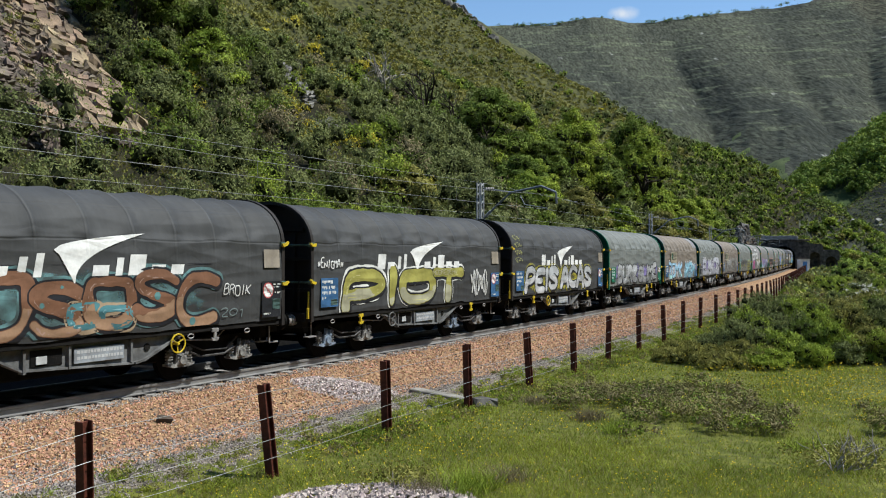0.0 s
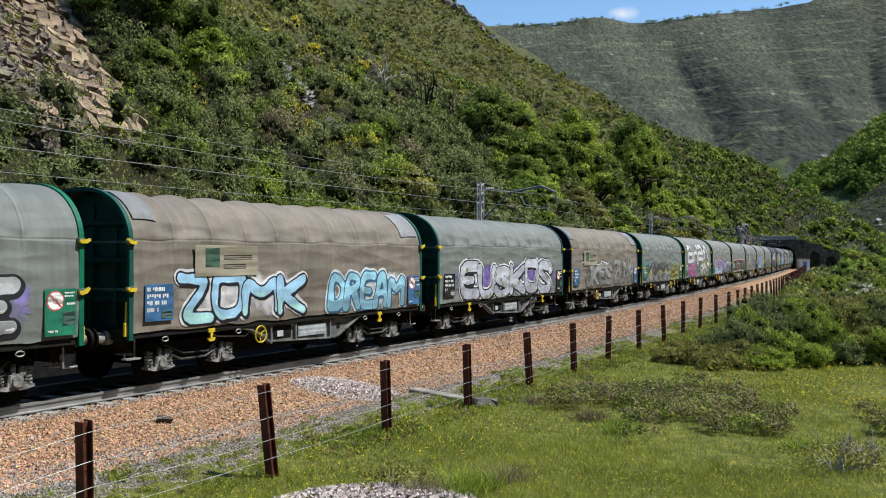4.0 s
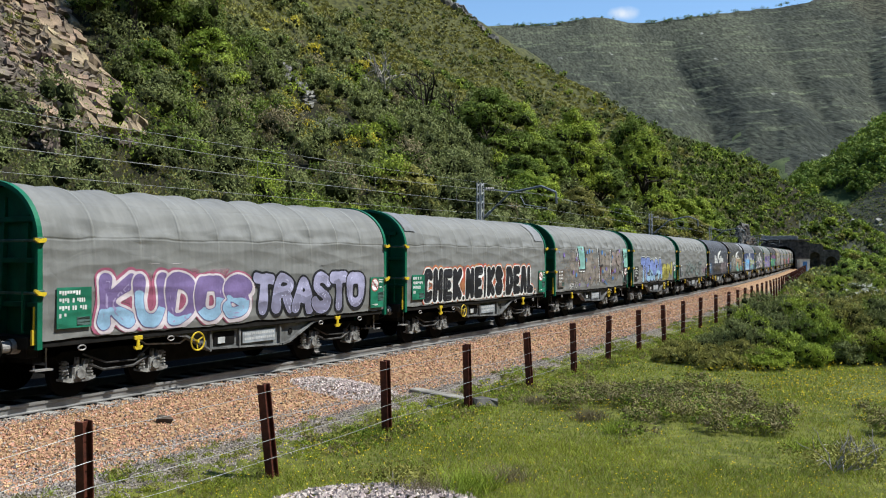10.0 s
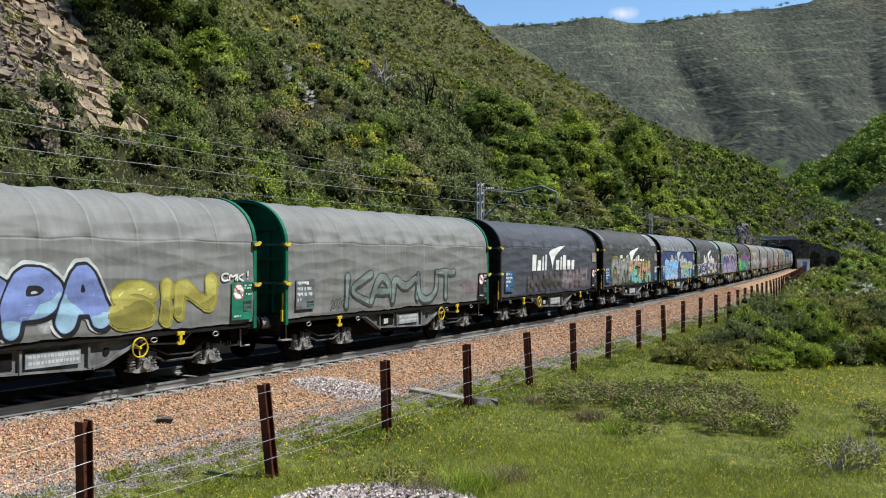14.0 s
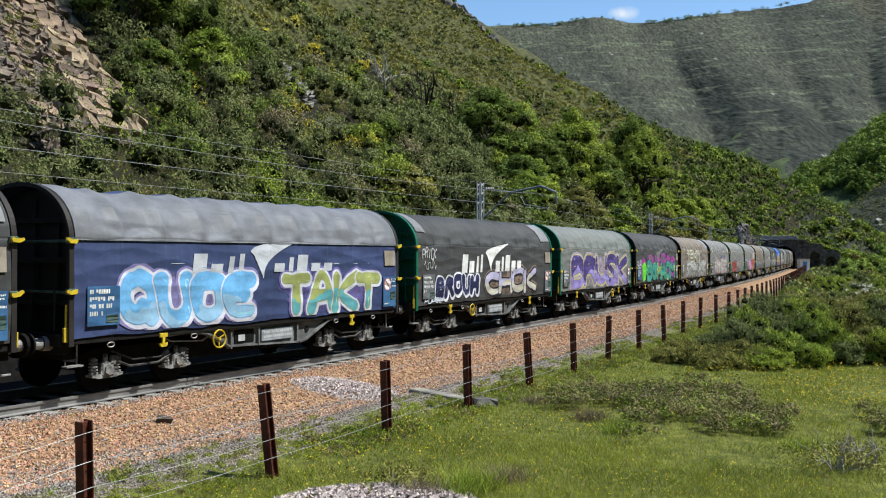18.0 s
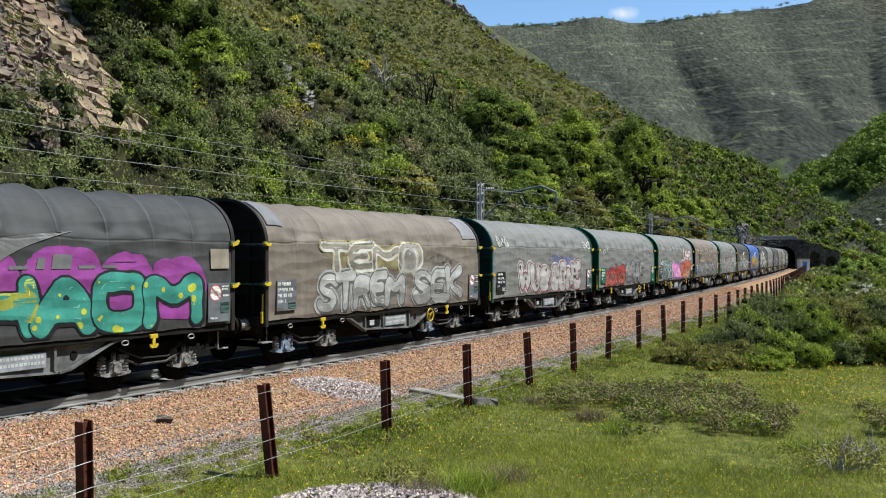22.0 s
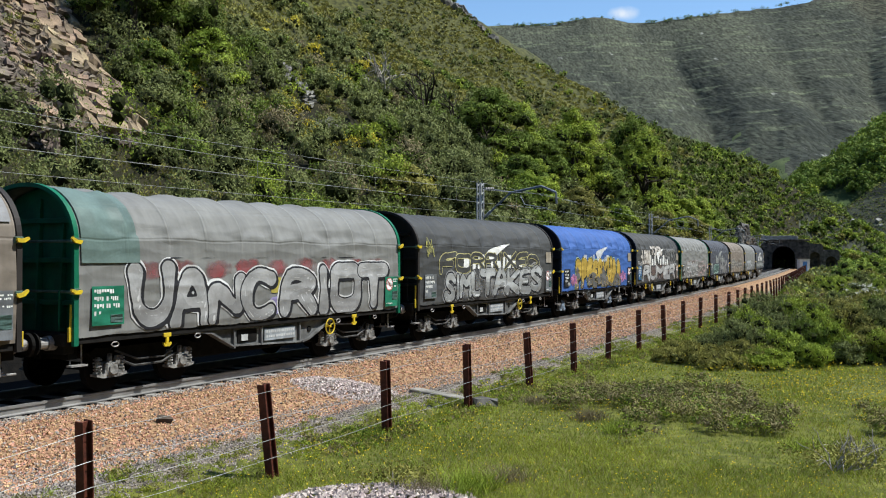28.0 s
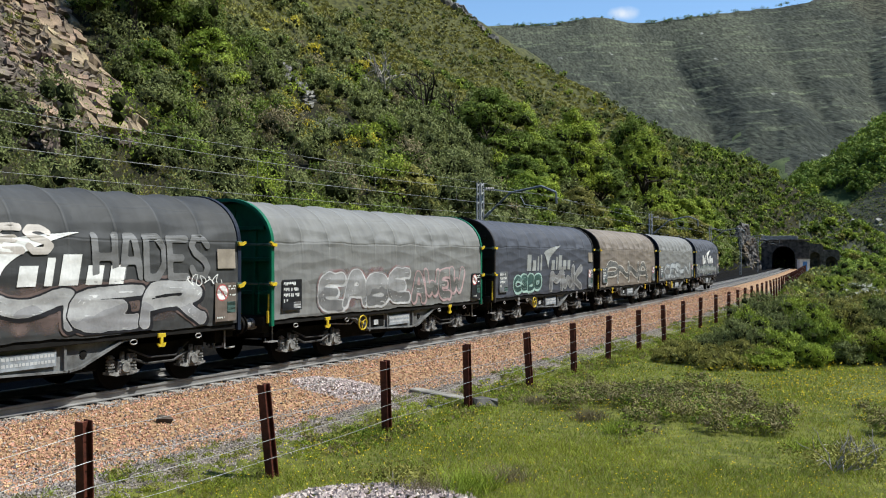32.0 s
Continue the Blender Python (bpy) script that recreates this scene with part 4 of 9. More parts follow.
def region(xs, zs, f):
    """Where f is below 0 on a grid: points and faces, with smooth edges."""
    inside = f < 0
    V, T, Q = [], [], []
    full = inside[:-1, :-1] & inside[1:, :-1] & inside[1:, 1:] & inside[:-1, 1:]
    some = (inside[:-1, :-1] | inside[1:, :-1] | inside[1:, 1:] | inside[:-1, 1:]) & ~full
    for j in range(full.shape[1]):
        col = np.flatnonzero(np.diff(np.concatenate([[0], full[:, j].astype(int), [0]])))
        for a, b in zip(col[::2], col[1::2]):
            for c in range(a, b, 9):
                e, k = min(c + 9, b), len(V)
                V += [(xs[c], zs[j]), (xs[e], zs[j]), (xs[e], zs[j + 1]), (xs[c], zs[j + 1])]
                Q.append((k, k + 1, k + 2, k + 3))
    for i, j in zip(*np.nonzero(some)):
        c = ((xs[i], zs[j], f[i, j]), (xs[i + 1], zs[j], f[i + 1, j]), (xs[i + 1], zs[j + 1], f[i + 1, j + 1]), (xs[i], zs[j + 1], f[i, j + 1]))
        k = len(V)
        for a, b in zip(c, c[1:] + c[:1]):
            if a[2] < 0:
                V.append(a[:2])
            if (a[2] < 0) != (b[2] < 0):
                t = a[2] / (a[2] - b[2])
                V.append((a[0] + t * (b[0] - a[0]), a[1] + t * (b[1] - a[1])))
        T += [(k, k + m, k + m + 1) for m in range(1, len(V) - k - 1)]
    return V, [np.array(Q).reshape(-1, 4), np.array(T).reshape(-1, 3)]


def graffiti(w, seed, text, u0, u1, z0, z1, fill, outline=INK, halo=None, fat=0.045, line=0.055, slant=0.0, wave=0.07, fill2=None, label="", shade=True, halo2=None, curved=True, dots=None, glow=0.05, haze=True):
    """A sprayed word: haze of paint, broad edge, outline, fat letters in two tones, and glints."""
    rs = np.random.default_rng(abs(hash_of(text)) + seed)
    high = z1 - z0
    half = high * min(0.070 + 1.05 * fat, 0.165)
    line = min(line, 0.05)
    n_in = [NARROW.get(c, 1.0) for c in text]
    step = (u1 - u0) / sum(n_in)
    xs = np.arange(u0 - 0.2, u1 + 0.24, 0.041)
    zs = np.arange(max(z0 - 0.16, Z_EDGE + 0.03), z1 + 0.22, 0.041)
    X, Z = np.meshgrid(xs, zs, indexing="ij")
    wob = 0.018 * fbm(X * 4 + seed, Z * 4, 1.0, 2, seed) if curved else 0
    ink, fields, u = np.full(X.shape, 9.0), [], u0
    for c, wd in zip(text, n_in):
        lines = glyph(c, curved)
        cell = step * wd
        j = rs.normal(0, 1, 4) * wave
        if lines:
            h = min(half, cell * 0.25)
            tall, low = (high - 2 * h) * (1 + 0.6 * j[0]), z0 + h + 0.5 * high * max(j[1], -0.08)
            spread = 1.10 if curved else 1.0
            placed = []
            for q in lines:
                x = u + cell / 2 + (q[:, 0] - 0.5) * max(cell * spread - 2 * h, 0.06) + (slant + 1.4 * j[2]) * (q[:, 1] - 0.5) * tall * 0.5
                placed.append(np.stack([x, low + q[:, 1] * tall + 0.4 * j[3] * (q[:, 0] - 0.5)], 1))
            d = far_from(placed, X, Z) + wob - h * (1 + 0.22 * np.sin(Z * 5 + u) if curved else 1)
            fields.append(d)
            ink = np.minimum(ink, d)
        u += cell
    body, later, pieces = np.full(X.shape, 9.0), np.full(X.shape, 9.0), []
    for d in fields[::-1]:
        own = np.maximum(d, line * 0.8 - later)
        later = np.minimum(later, d)
        body = np.minimum(body, own)
        cols = np.flatnonzero((own < 0).any(1))
        if len(cols):
            a, b = max(cols[0] - 1, 0), cols[-1] + 2
            pieces.append(region(xs[a:b], zs, own[a:b]))

    base = None

    def layer(name, f, color, off, text_label, color2=None, kind=""):
        V, F = region(xs, zs, f)
        if not V:
            return None
        o = decal(w, name, V, F, color, seed, off, text_label, color2)
        if base is not None:
            o.parent = base
        return tagged(o, kind=kind)

    if outline is not None:
        drop = np.roll(np.roll(ink, 1, 0), -1, 1) if shade else ink
        base = layer("graffiti", np.minimum(ink, drop) - line, outline, 0.015, label or "sprayed graffiti word with its outline")
        if halo is not None:
            layer("graffiti_glow", ink - line - glow - 0.02 * fbm(X * 3, Z * 3, 1.0, 2, seed + 9), halo, 0.0125, "broad sprayed edge round the letters", halo2)
    for V, F in pieces[::-1]:
        o = decal(w, "letter", V, F, fill, seed, 0.020)
        if base is not None:
            o.parent = base
    if shade:
        second = fill2 or tuple(round(c * 0.62, 3) for c in fill)
        level = z0 + high * (0.42 + 0.16 * np.sin(X * 3.1 + seed) + 0.22 * fbm(X * 1.6, Z * 2, 1.0, 3, seed + 4))
        layer("second_tone", np.maximum(body + 0.015, Z - level), second, 0.0215, "second tone inside the letters", kind="stuff")
        mid = np.roll(np.roll(body, 1, 0), -1, 1)
        light = tuple(round(min(0.8, c * 1.3 + 0.12), 3) for c in fill)
        layer("paint_glint", np.maximum(body + 0.02, np.abs(mid + half * 0.6) - 0.010 + 0.05 * np.clip(-fbm(X * 2.4, Z * 2.4, 1.0, 2, seed + 6) + 0.1, 0, 1)), light, 0.0235, "pale glints along the letters", kind="stuff")
        if dots:
            spots = 9 + 0 * X
            for _ in range(int((u1 - u0) * 5)):
                spots = np.minimum(spots, np.hypot(X - rs.uniform(u0, u1), Z - rs.uniform(z0, z1)) - rs.uniform(0.03, 0.09))
            layer("paint_dots", np.maximum(body + 0.02, spots), dots, 0.0245, "round dots sprayed on the letters", kind="stuff")
    if halo is not None and haze:
        b = high * 0.16
        o = decal(w, "paint_haze", *blob(u0 - b * 1.3, u1 + b * 1.3, z0 - b, z1 + b * 1.1, seed + 3, 120, 0.16), halo, seed, 0.010, "sprayed haze of background paint", halo2)
        if base is not None:
            o.parent = base


def hash_of(text):
    v = 7
    for c in text:
        v = (v * 31 + ord(c)) % 100003
    return v


def tag(w, seed, u0, u1, z0, z1, color, loops=5, thick=0.02):
    """A scrawled line of marker or spray, unreadable."""
    rs = np.random.default_rng(seed + int(u0 * 100))
    t = np.linspace(0, 1, 40 * loops // 2)
    x = u0 + (u1 - u0) * (t + 0.05 * np.sin(t * loops * 6.3 * 1.7 + rs.uniform(0, 6)))
    z = (z0 + z1) / 2 + (z1 - z0) / 2 * np.sin(t * loops * 6.283) * (0.75 + 0.25 * np.sin(t * 9 + rs.uniform(0, 6)))
    d = np.stack([np.gradient(x), np.gradient(z)], 1)
    d /= np.linalg.norm(d, axis=1)[:, None] + 1e-9
    nrm = np.stack([-d[:, 1], d[:, 0]], 1) * thick / 2
    p = np.stack([x, z], 1)
    V = np.concatenate([p + nrm, p - nrm])
    n = len(t)
    i = np.arange(n - 1)
    return decal(w, "graffiti_tag", V, np.stack([i, i + 1, i + 1 + n, i + n], 1), color, seed, 0.027, "thin sprayed scrawl")


def scrawl(w, seed, text, u0, u1, z0, z1, color, thick=0.022, slant=0.15):
    """A hand-written tag in thin sprayed lines."""
    rs = np.random.default_rng(seed + hash_of(text))
    V, F = [], []
    cell = (u1 - u0) / len(text)
    for i, c in enumerate(text):
        j = rs.normal(0, 0.08, 3)
        for pts in glyph(c, True):
            x = u0 + cell * (i + 0.08 + 0.84 * pts[:, 0]) + (slant + j[0]) * (pts[:, 1] - 0.5) * (z1 - z0)
            z = z0 + (z1 - z0) * (pts[:, 1] * (1 + j[1]) + j[2])
            p = np.stack([x, z], 1)
            e = np.gradient(p, axis=0)
            e /= np.linalg.norm(e, axis=1)[:, None] + 1e-9
            q = np.stack([-e[:, 1], e[:, 0]], 1) * thick / 2
            k, n = len(V), len(p)
            V += [tuple(v) for v in p + q] + [tuple(v) for v in p - q]
            F += [(k + m, k + m + 1, k + n + m + 1, k + n + m) for m in range(n - 1)]
    return tagged(decal(w, "graffiti_tag", V, np.array(F), color, seed, 0.0275, "thin sprayed tag"), kind="stuff")


def logo(w, seed, color=WHITE, low=2.08):
    """The operator's mark, as plain shapes: a sail and two rows of slanted bars."""
    t = np.linspace(0, 1, 16)
    # sail: upper edge, and a belly that runs down to the foot
    a = np.stack([5.30 + 2.12 * t, 2.74 + 0.34 * np.sqrt(t)], 1)
    b = np.stack([5.72 + (7.42 - 5.72) * t ** 1.5, 2.10 + 0.98 * t ** 0.62], 1)
    b[0] = (5.72, 2.10)
    a2 = np.concatenate([np.linspace((5.66, 2.12), (5.30, 2.74), 8)[1:-1] + np.array([[0.06, 0.0]]), a])
    b2 = b[np.linspace(0, len(b) - 1, len(a2)).round().astype(int)]
    n = len(a2)
    i = np.arange(n - 1)
    decal(w, "sail_mark", np.concatenate([a2, b2]), np.stack([i, i + 1, i + 1 + n, i + n], 1), color, seed, 0.018, "white painted sail-shaped mark")

    def bars(spec):
        V, F = [], []
        for x, wd, z0, z1 in spec:
            z0 = max(z0, low)
            if z1 <= z0:
                continue
            k = len(V)
            sl = 0.20
            V += [(x + sl * (z0 - 2.1), z0), (x + wd + sl * (z0 - 2.1), z0), (x + wd + sl * (z1 - 2.1), z1), (x + sl * (z1 - 2.1), z1)]
            F.append((k, k + 1, k + 2, k + 3))
        if F:
            decal(w, "mark_lettering", V, np.array(F), color, seed, 0.018, "slanted white bars of the painted mark")["kind"] = "stuff"

    # plain slanted bars stand for the lettering on both sides of the sail
    bars([(3.45, 0.40, 2.06, 2.68), (3.98, 0.36, 2.06, 2.46), (4.52, 0.16, 2.06, 2.62), (4.84, 0.16, 2.06, 2.68)])
    bars([(6.06, 0.36, 2.06, 2.46), (6.58, 0.16, 2.06, 2.60), (6.88, 0.40, 2.06, 2.66), (7.44, 0.36, 2.06, 2.46), (7.96, 0.34, 2.06, 2.46)])


BOARD = {"green": (0.018, 0.16, 0.095), "blue": (0.045, 0.125, 0.26), "black": (0.02, 0.021, 0.024), "grey": (0.14, 0.15, 0.16), "brown": (0.16, 0.13, 0.11)}


def text_bars(parent, u0, u1, z0, z1, color, off, seed, step=0.05):
    """One line of unreadable writing as a row of short bars."""
    rs = np.random.default_rng(seed + int(z0 * 100))
    V, F, u = [], [], u0
    y = -(HALF + 0.03 + off)
    while u < u1:
        e = u + step * rs.uniform(0.5, 1.0)
        if rs.random() < 0.86:
            k, lo = len(V), z0 + (z1 - z0) * (0.35 if rs.random() < 0.25 else 0)
            V += [(u, y, lo), (e, y, lo), (e, y, z1), (u, y, z1)]
            F.append((k, k + 1, k + 2, k + 3))
        u = e + step * 0.28
    ob = new("board_line", mesh_from("board_line", V, np.array(F), [paint(color)]))
    ob.parent = parent
    ob.matrix_parent_inverse = parent.matrix_basis.inverted()
    return tagged(ob, kind="stuff")


def boards(w, seed, color, warn=None):
    """The number board, its unreadable lines, and the warning board at the other end."""
    c = BOARD[color]
    b = panel_on(w, "number_board", 0.86, 1.60, 1.34, 2.07, c, seed, 0.024, color + " number board with pale lines")
    rs = np.random.default_rng(seed)
    for i in range(4):
        z = 2.01 - i * 0.135
        text_bars(b, 0.91, 0.91 + rs.uniform(0.42, 0.62) * (0.6 if i == 3 else 1), z - 0.080, z, (0.62, 0.63, 0.61), 0.030, seed + i, 0.052)
    t = panel_on(w, "data_grid", 1.28, 1.56, 1.38, 1.53, (0.06, 0.1, 0.09) if color != "black" else (0.3, 0.3, 0.3), seed, 0.030)
    t.parent = b
    t.matrix_parent_inverse = b.matrix_basis.inverted()
    c2 = BOARD[warn or color]
    b = panel_on(w, "warning_board", 10.72, 11.36, 1.22, 2.05, c2, seed, 0.024, (warn or color) + " warning board with a crossed-out sign")
    y = -(HALF + 0.03 + 0.031)
    for nm, rad, dy, col in (("sign_rim", 0.36, 0.0, (0.50, 0.10, 0.10)), ("sign_disc", 0.31, 0.002, (0.72, 0.70, 0.68)), ("sign_mark", 0.10, 0.004, (0.30, 0.22, 0.21))):
        d = put(nm, G["disc"], w, Matrix.Translation((10.93, y - dy, 1.84)) @ Matrix.Diagonal((rad, 1, rad, 1)), paint(col))
        d.parent = b
        d.matrix_parent_inverse = b.matrix_basis.inverted()
    for x0, x1, z0, z1 in ((11.12, 11.32, 1.96, 1.99), (11.12, 11.30, 1.90, 1.93), (11.16, 11.32, 1.76, 1.80), (10.78, 11.05, 1.28, 1.32)):
        text_bars(b, x0, x1, z0, z1, (0.72, 0.74, 0.70), 0.030, seed, 0.035)
    sl = put("sign_slash", G["plate"], w, Matrix.Translation((10.93, y - 0.004, 1.84)) @ pose(0, 0, 0, 0, 45, 0) @ Matrix.Diagonal((0.30, 0.3, 0.03, 1)) @ Matrix.Translation((-0.5, 0, -0.5)), paint((0.42, 0.10, 0.10)))
    sl.parent = b
    sl.matrix_parent_inverse = b.matrix_basis.inverted()
    d = panel_on(w, "data_grid", 11.08, 11.33, 1.40, 1.64, (0.05, 0.09, 0.08), seed, 0.030)
    d.parent = b
    d.matrix_parent_inverse = b.matrix_basis.inverted()


def tarp_patch(w, seed, u0, u1, z0, z1, color, name="repair_patch", label="pale sewn repair patch"):
    nx, nz = max(8, int((u1 - u0) * 14)), max(8, int((z1 - z0) * 24))
    x, z = np.meshgrid(np.linspace(u0, u1, nx), np.linspace(float(v_of_z(z0)), float(v_of_z(z1)), nz), indexing="ij")
    P = skin(x, z, seed, 0.030).reshape(-1, 3)
    i = np.arange(nx * nz).reshape(nx, nz)
    F = np.stack([i[:-1, :-1], i[1:, :-1], i[1:, 1:], i[:-1, 1:]], -1).reshape(-1, 4)
    ob = new(name, mesh_from(name, P, F, [paint(color)], True))
    ob.parent = w
    return tagged(ob, label)


wagons = []


def wagon(k, tarp, end, label, board="green", warn=None, belly="rear", mark=None, blue_boxes=False, patch=False):
    """One wagon with all its parts; returns it and the seed of its tarpaulin."""
    w = thing("wagon", Matrix(), label, "wagon", "wagons of the train")
    v = (k * 5 + 40) % 4
    seed = 11 + 7 * v
    M = M_TARPS[tarp]
    E = M_ENDS[end]
    put("tarpaulin", TARP_MESH[v], w, material=M)
    for flip in (0, 1):
        R = pose(12.04, 0, 0, 0, 0, 180) if flip else Matrix()
        near = -1 if not flip else 1
        put("arch_frame", G["arch_frame"], w, R @ pose(0.495, 0, 0), E)
        ew = put("end_wall", G["end_wall"], w, R @ pose(0.95, 0, 0), E)
        for y in (-0.62, 0.05, 0.72):
            r = put("end_rib", G["end_rib"], ew, pose(0, y, 0 if abs(y) < 0.3 else -0.35), E)
        for z in (1.75, 2.55, 3.3):
            put("cross_rib", G["cross_rib"], ew, pose(0, 0, z) @ Matrix.Diagonal((1, 0.72 if z > 3 else 1, 1, 1)), E)
        put("headstock", G["headstock"], w, R @ pose(0.45, 0, 0))
        for z in (2.90, 1.98):
            b = put("lock_bar", G["lock_bar"], w, R @ pose(0.50, 0, z))
            for y in (-1.5, 1.5):
                put("clamp_lever", G["clamp_lever"], b, pose(0.02, y, 0, 0, -8 + (k * 37 + int(z * 10)) % 25, 0) @ Matrix.Scale(0.8, 4))
        for y in (-1.38, 1.38):
            put("grab_handle", G["grab_handle"], w, R @ pose(0.47, y, 0))
        put("hand_rail", G["hand_rail"], w, R @ pose(0.44, near * 1.12, 0), E)
        for y in (-0.93, 0.93):
            b = put("buffer", G["buffer"], w, R @ pose(0, y, 0))
            put("buffer_head", G["buffer_head"], b)
        put("coupling_hook", G["coupling_hook"], w, R @ pose(0.02, 0, 0))
        put("step", G["step"], w, R @ pose(0.75, near * 1.1 if flip else -1.1, 0))
    for y in (1, -1):
        R = Matrix() if y > 0 else pose(12.04, 0, 0, 0, 0, 180)
        put("sole_bar", G["sole_bar"], w, R)
        f = put("fishbelly_beam", G["fishbelly_beam"], w, R)
        dp = put("data_plate", G["data_plate"], f)
        put("plate_writing", G["plate_writing"], dp)["kind"] = "stuff"
        put("recess_shade_plate", G["recess_shade_plate"], f)
        put("small_plate", G["small_plate"], f)
        put("round_hole", G["round_hole"], f)
        for x in (2.75, 9.3):
            put("rope_hook", G["rope_hook"], w, R @ pose(x, -1.42, 0.98), None if end == "green" or k % 3 else M_BUFFER)
        for x in (1.45, 3.6, 8.6, 10.3):
            put("lashing_ring", G["lashing_ring"], w, R @ pose(x, -1.42, 0.96))
        put("brake_wheel", G["brake_wheel"], w, R @ pose(8.25 if belly == "rear" else 4.35, -1.42, 0.84), None if end == "green" or k % 2 else M_BELLY)
        put("brake_lever", G["brake_lever"], w, R @ pose(11.3, -1.2, 0))
    put("brake_pipe", G["brake_pipe"], w, pose(9.0 if belly == "rear" else 3.6, -1.25, 0.22))
    put("floor_deck", G["floor_deck"], w)
    put("centre_sill", G["centre_sill"], w)
    for x in (2.52, 9.52):
        b = put("bogie_frame", G["bogie_frame"], w, pose(x, 0, 0))
        put("brake_rod", G["brake_rod"], b, None, M_ROD)
        for dx in (-0.9, 0.9):
            put("wheelset", G["wheelset"], b, pose(dx, 0, 0))
            for a in (0, 180):
                put("axle_box", G["axle_box"], b, pose(dx, 0, 0, 0, 0, a), M_BOXBLUE if blue_boxes and a == 0 and dx < 0 else None)
                for sx in (-0.27, 0.27):
                    put("spring", G["spring"], b, pose(dx, 0, 0, 0, 0, a) @ pose(sx, 0, 0))
    boards(w, seed, board, warn)
    if mark:
        logo(w, seed, *mark)
        tarp_patch(w, seed, 10.80, 11.34, 2.36, 2.78, (0.30, 0.26, 0.21), "notice_panel", "faded tan notice panel")
    if patch:
        tarp_patch(w, seed, 0.68, 1.35, 3.35, 3.92, (0.17, 0.17, 0.175))
        tarp_patch(w, seed, 10.6, 11.36, 3.2, 3.85, (0.24, 0.24, 0.25))
    wagons.append((k, w))
    return w, seed


def haulier_panel(w, s):
    """A tan panel with a green square, as plain shapes."""
    p = panel_on(w, "haulier_panel", 2.2, 4.15, 2.20, 2.86, (0.30, 0.265, 0.20), s, 0.03, "tan haulier panel with a green square")
    for x0, x1, z0, z1, c in ((2.50, 2.92, 2.40, 2.80, (0.05, 0.10, 0.07)), (3.05, 3.95, 2.56, 2.66, (0.16, 0.14, 0.11)), (3.05, 3.75, 2.36, 2.46, (0.16, 0.14, 0.11))):
        ln = panel_on(w, "panel_mark", x0, x1, z0, z1, c, s, 0.037)
        ln.parent = p
        ln.matrix_parent_inverse = p.matrix_basis.inverted()


PURPLE, YEL, CYAN, PINK = (0.20, 0.14, 0.42), (0.45, 0.40, 0.04), (0.10, 0.40, 0.48), (0.62, 0.16, 0.34)
TEALG, LAV, RED, NAVY = (0.05, 0.27, 0.22), (0.42, 0.40, 0.60), (0.45, 0.05, 0.04), (0.03, 0.035, 0.10)
BRN, GOLD, OLIVE, SKYB = (0.22, 0.11, 0.07), (0.50, 0.31, 0.03), (0.36, 0.34, 0.09), (0.20, 0.45, 0.66)
DARK_RAIL = "dark tarpaulin wagon, white sail mark, graffiti"

w, s = wagon(-9, "dark", "dark", DARK_RAIL + " in rust and teal", "black", "black", mark=(WHITE, 2.26), patch=False)
graffiti(w, s, "COSOSC", 2.6, 9.3, 1.18, 2.30, (0.20, 0.10, 0.06), INK, (0.13, 0.26, 0.27), 0.03, 0.04, 0, 0.12, (0.34, 0.21, 0.13), halo2=(0.05, 0.07, 0.07), dots=(0.10, 0.22, 0.22))
graffiti(w, s, "oo", 5.6, 7.0, 1.25, 1.75, (0.09, 0.24, 0.27), (0.4, 0.3, 0.2), None, 0.05, 0.05)
scrawl(w, s, "BROIK", 9.5, 10.35, 1.78, 2.0, WHITE)
scrawl(w, s, "2017", 9.4, 10.5, 1.3, 1.48, (0.16, 0.20, 0.20))
w, s = wagon(-8, "dark", "dark", DARK_RAIL + " in olive yellow", "blue", "blue", "front", mark=(WHITE, 2.26), blue_boxes=True)
graffiti(w, s, "PIOT", 1.9, 8.6, 1.20, 2.30, (0.34, 0.32, 0.085), INK, (0.72, 0.72, 0.68), 0.08, 0.045, fill2=(0.40, 0.39, 0.27), haze=False)
scrawl(w, s, "*ENIGMA*", 0.72, 1.85, 2.33, 2.52, WHITE, 0.03)
scrawl(w, s, "MOOREGEMV", 6.6, 8.2, 2.06, 2.2, (0.55, 0.53, 0.36))
tag(w, s, 9.2, 10.4, 1.3, 2.2, (0.6, 0.6, 0.58), 7, 0.05)
w, s = wagon(-7, "dark", "dark", DARK_RAIL + " in silver and yellow", "blue", "blue", "front", mark=(WHITE, 2.26))
graffiti(w, s, "PEIS ACAS", 1.8, 9.7, 1.22, 2.2, SILVER, INK, YEL, 0.06, 0.05, fill2=(0.55, 0.55, 0.56), halo2=(0.10, 0.10, 0.06))
for i in range(4):
    tag(w, s, 0.8, 1.5, 2.4 + 0.27 * i, 2.6 + 0.27 * i, (0.40, 0.40, 0.14), 3, 0.02)
w, s = wagon(-6, "green", "green", "grey-green tarpaulin wagon with silver graffiti on violet haze", "green")
graffiti(w, s, "BURE", 2.0, 5.8, 1.24, 2.18, SILVER, INK, None, 0.09, 0.05)
graffiti(w, s, "GLIME", 6.2, 10.2, 1.24, 2.2, SILVER, INK, None, 0.06, 0.05)
for a, b in ((1.6, 2.6), (5.2, 6.6), (7.2, 8.2), (9.6, 10.6)):
    decal(w, "paint_haze", *blob(a, b, 1.25, 2.3, s + int(a), 70, 0.3), (0.25, 0.20, 0.50), s, 0.009, "violet haze of background paint", (0.17, 0.16, 0.24))
w, s = wagon(-5, "brown", "teal", "brown tarpaulin wagon with pale blue graffiti", "blue", "blue", "front", patch=True)
haulier_panel(w, s)
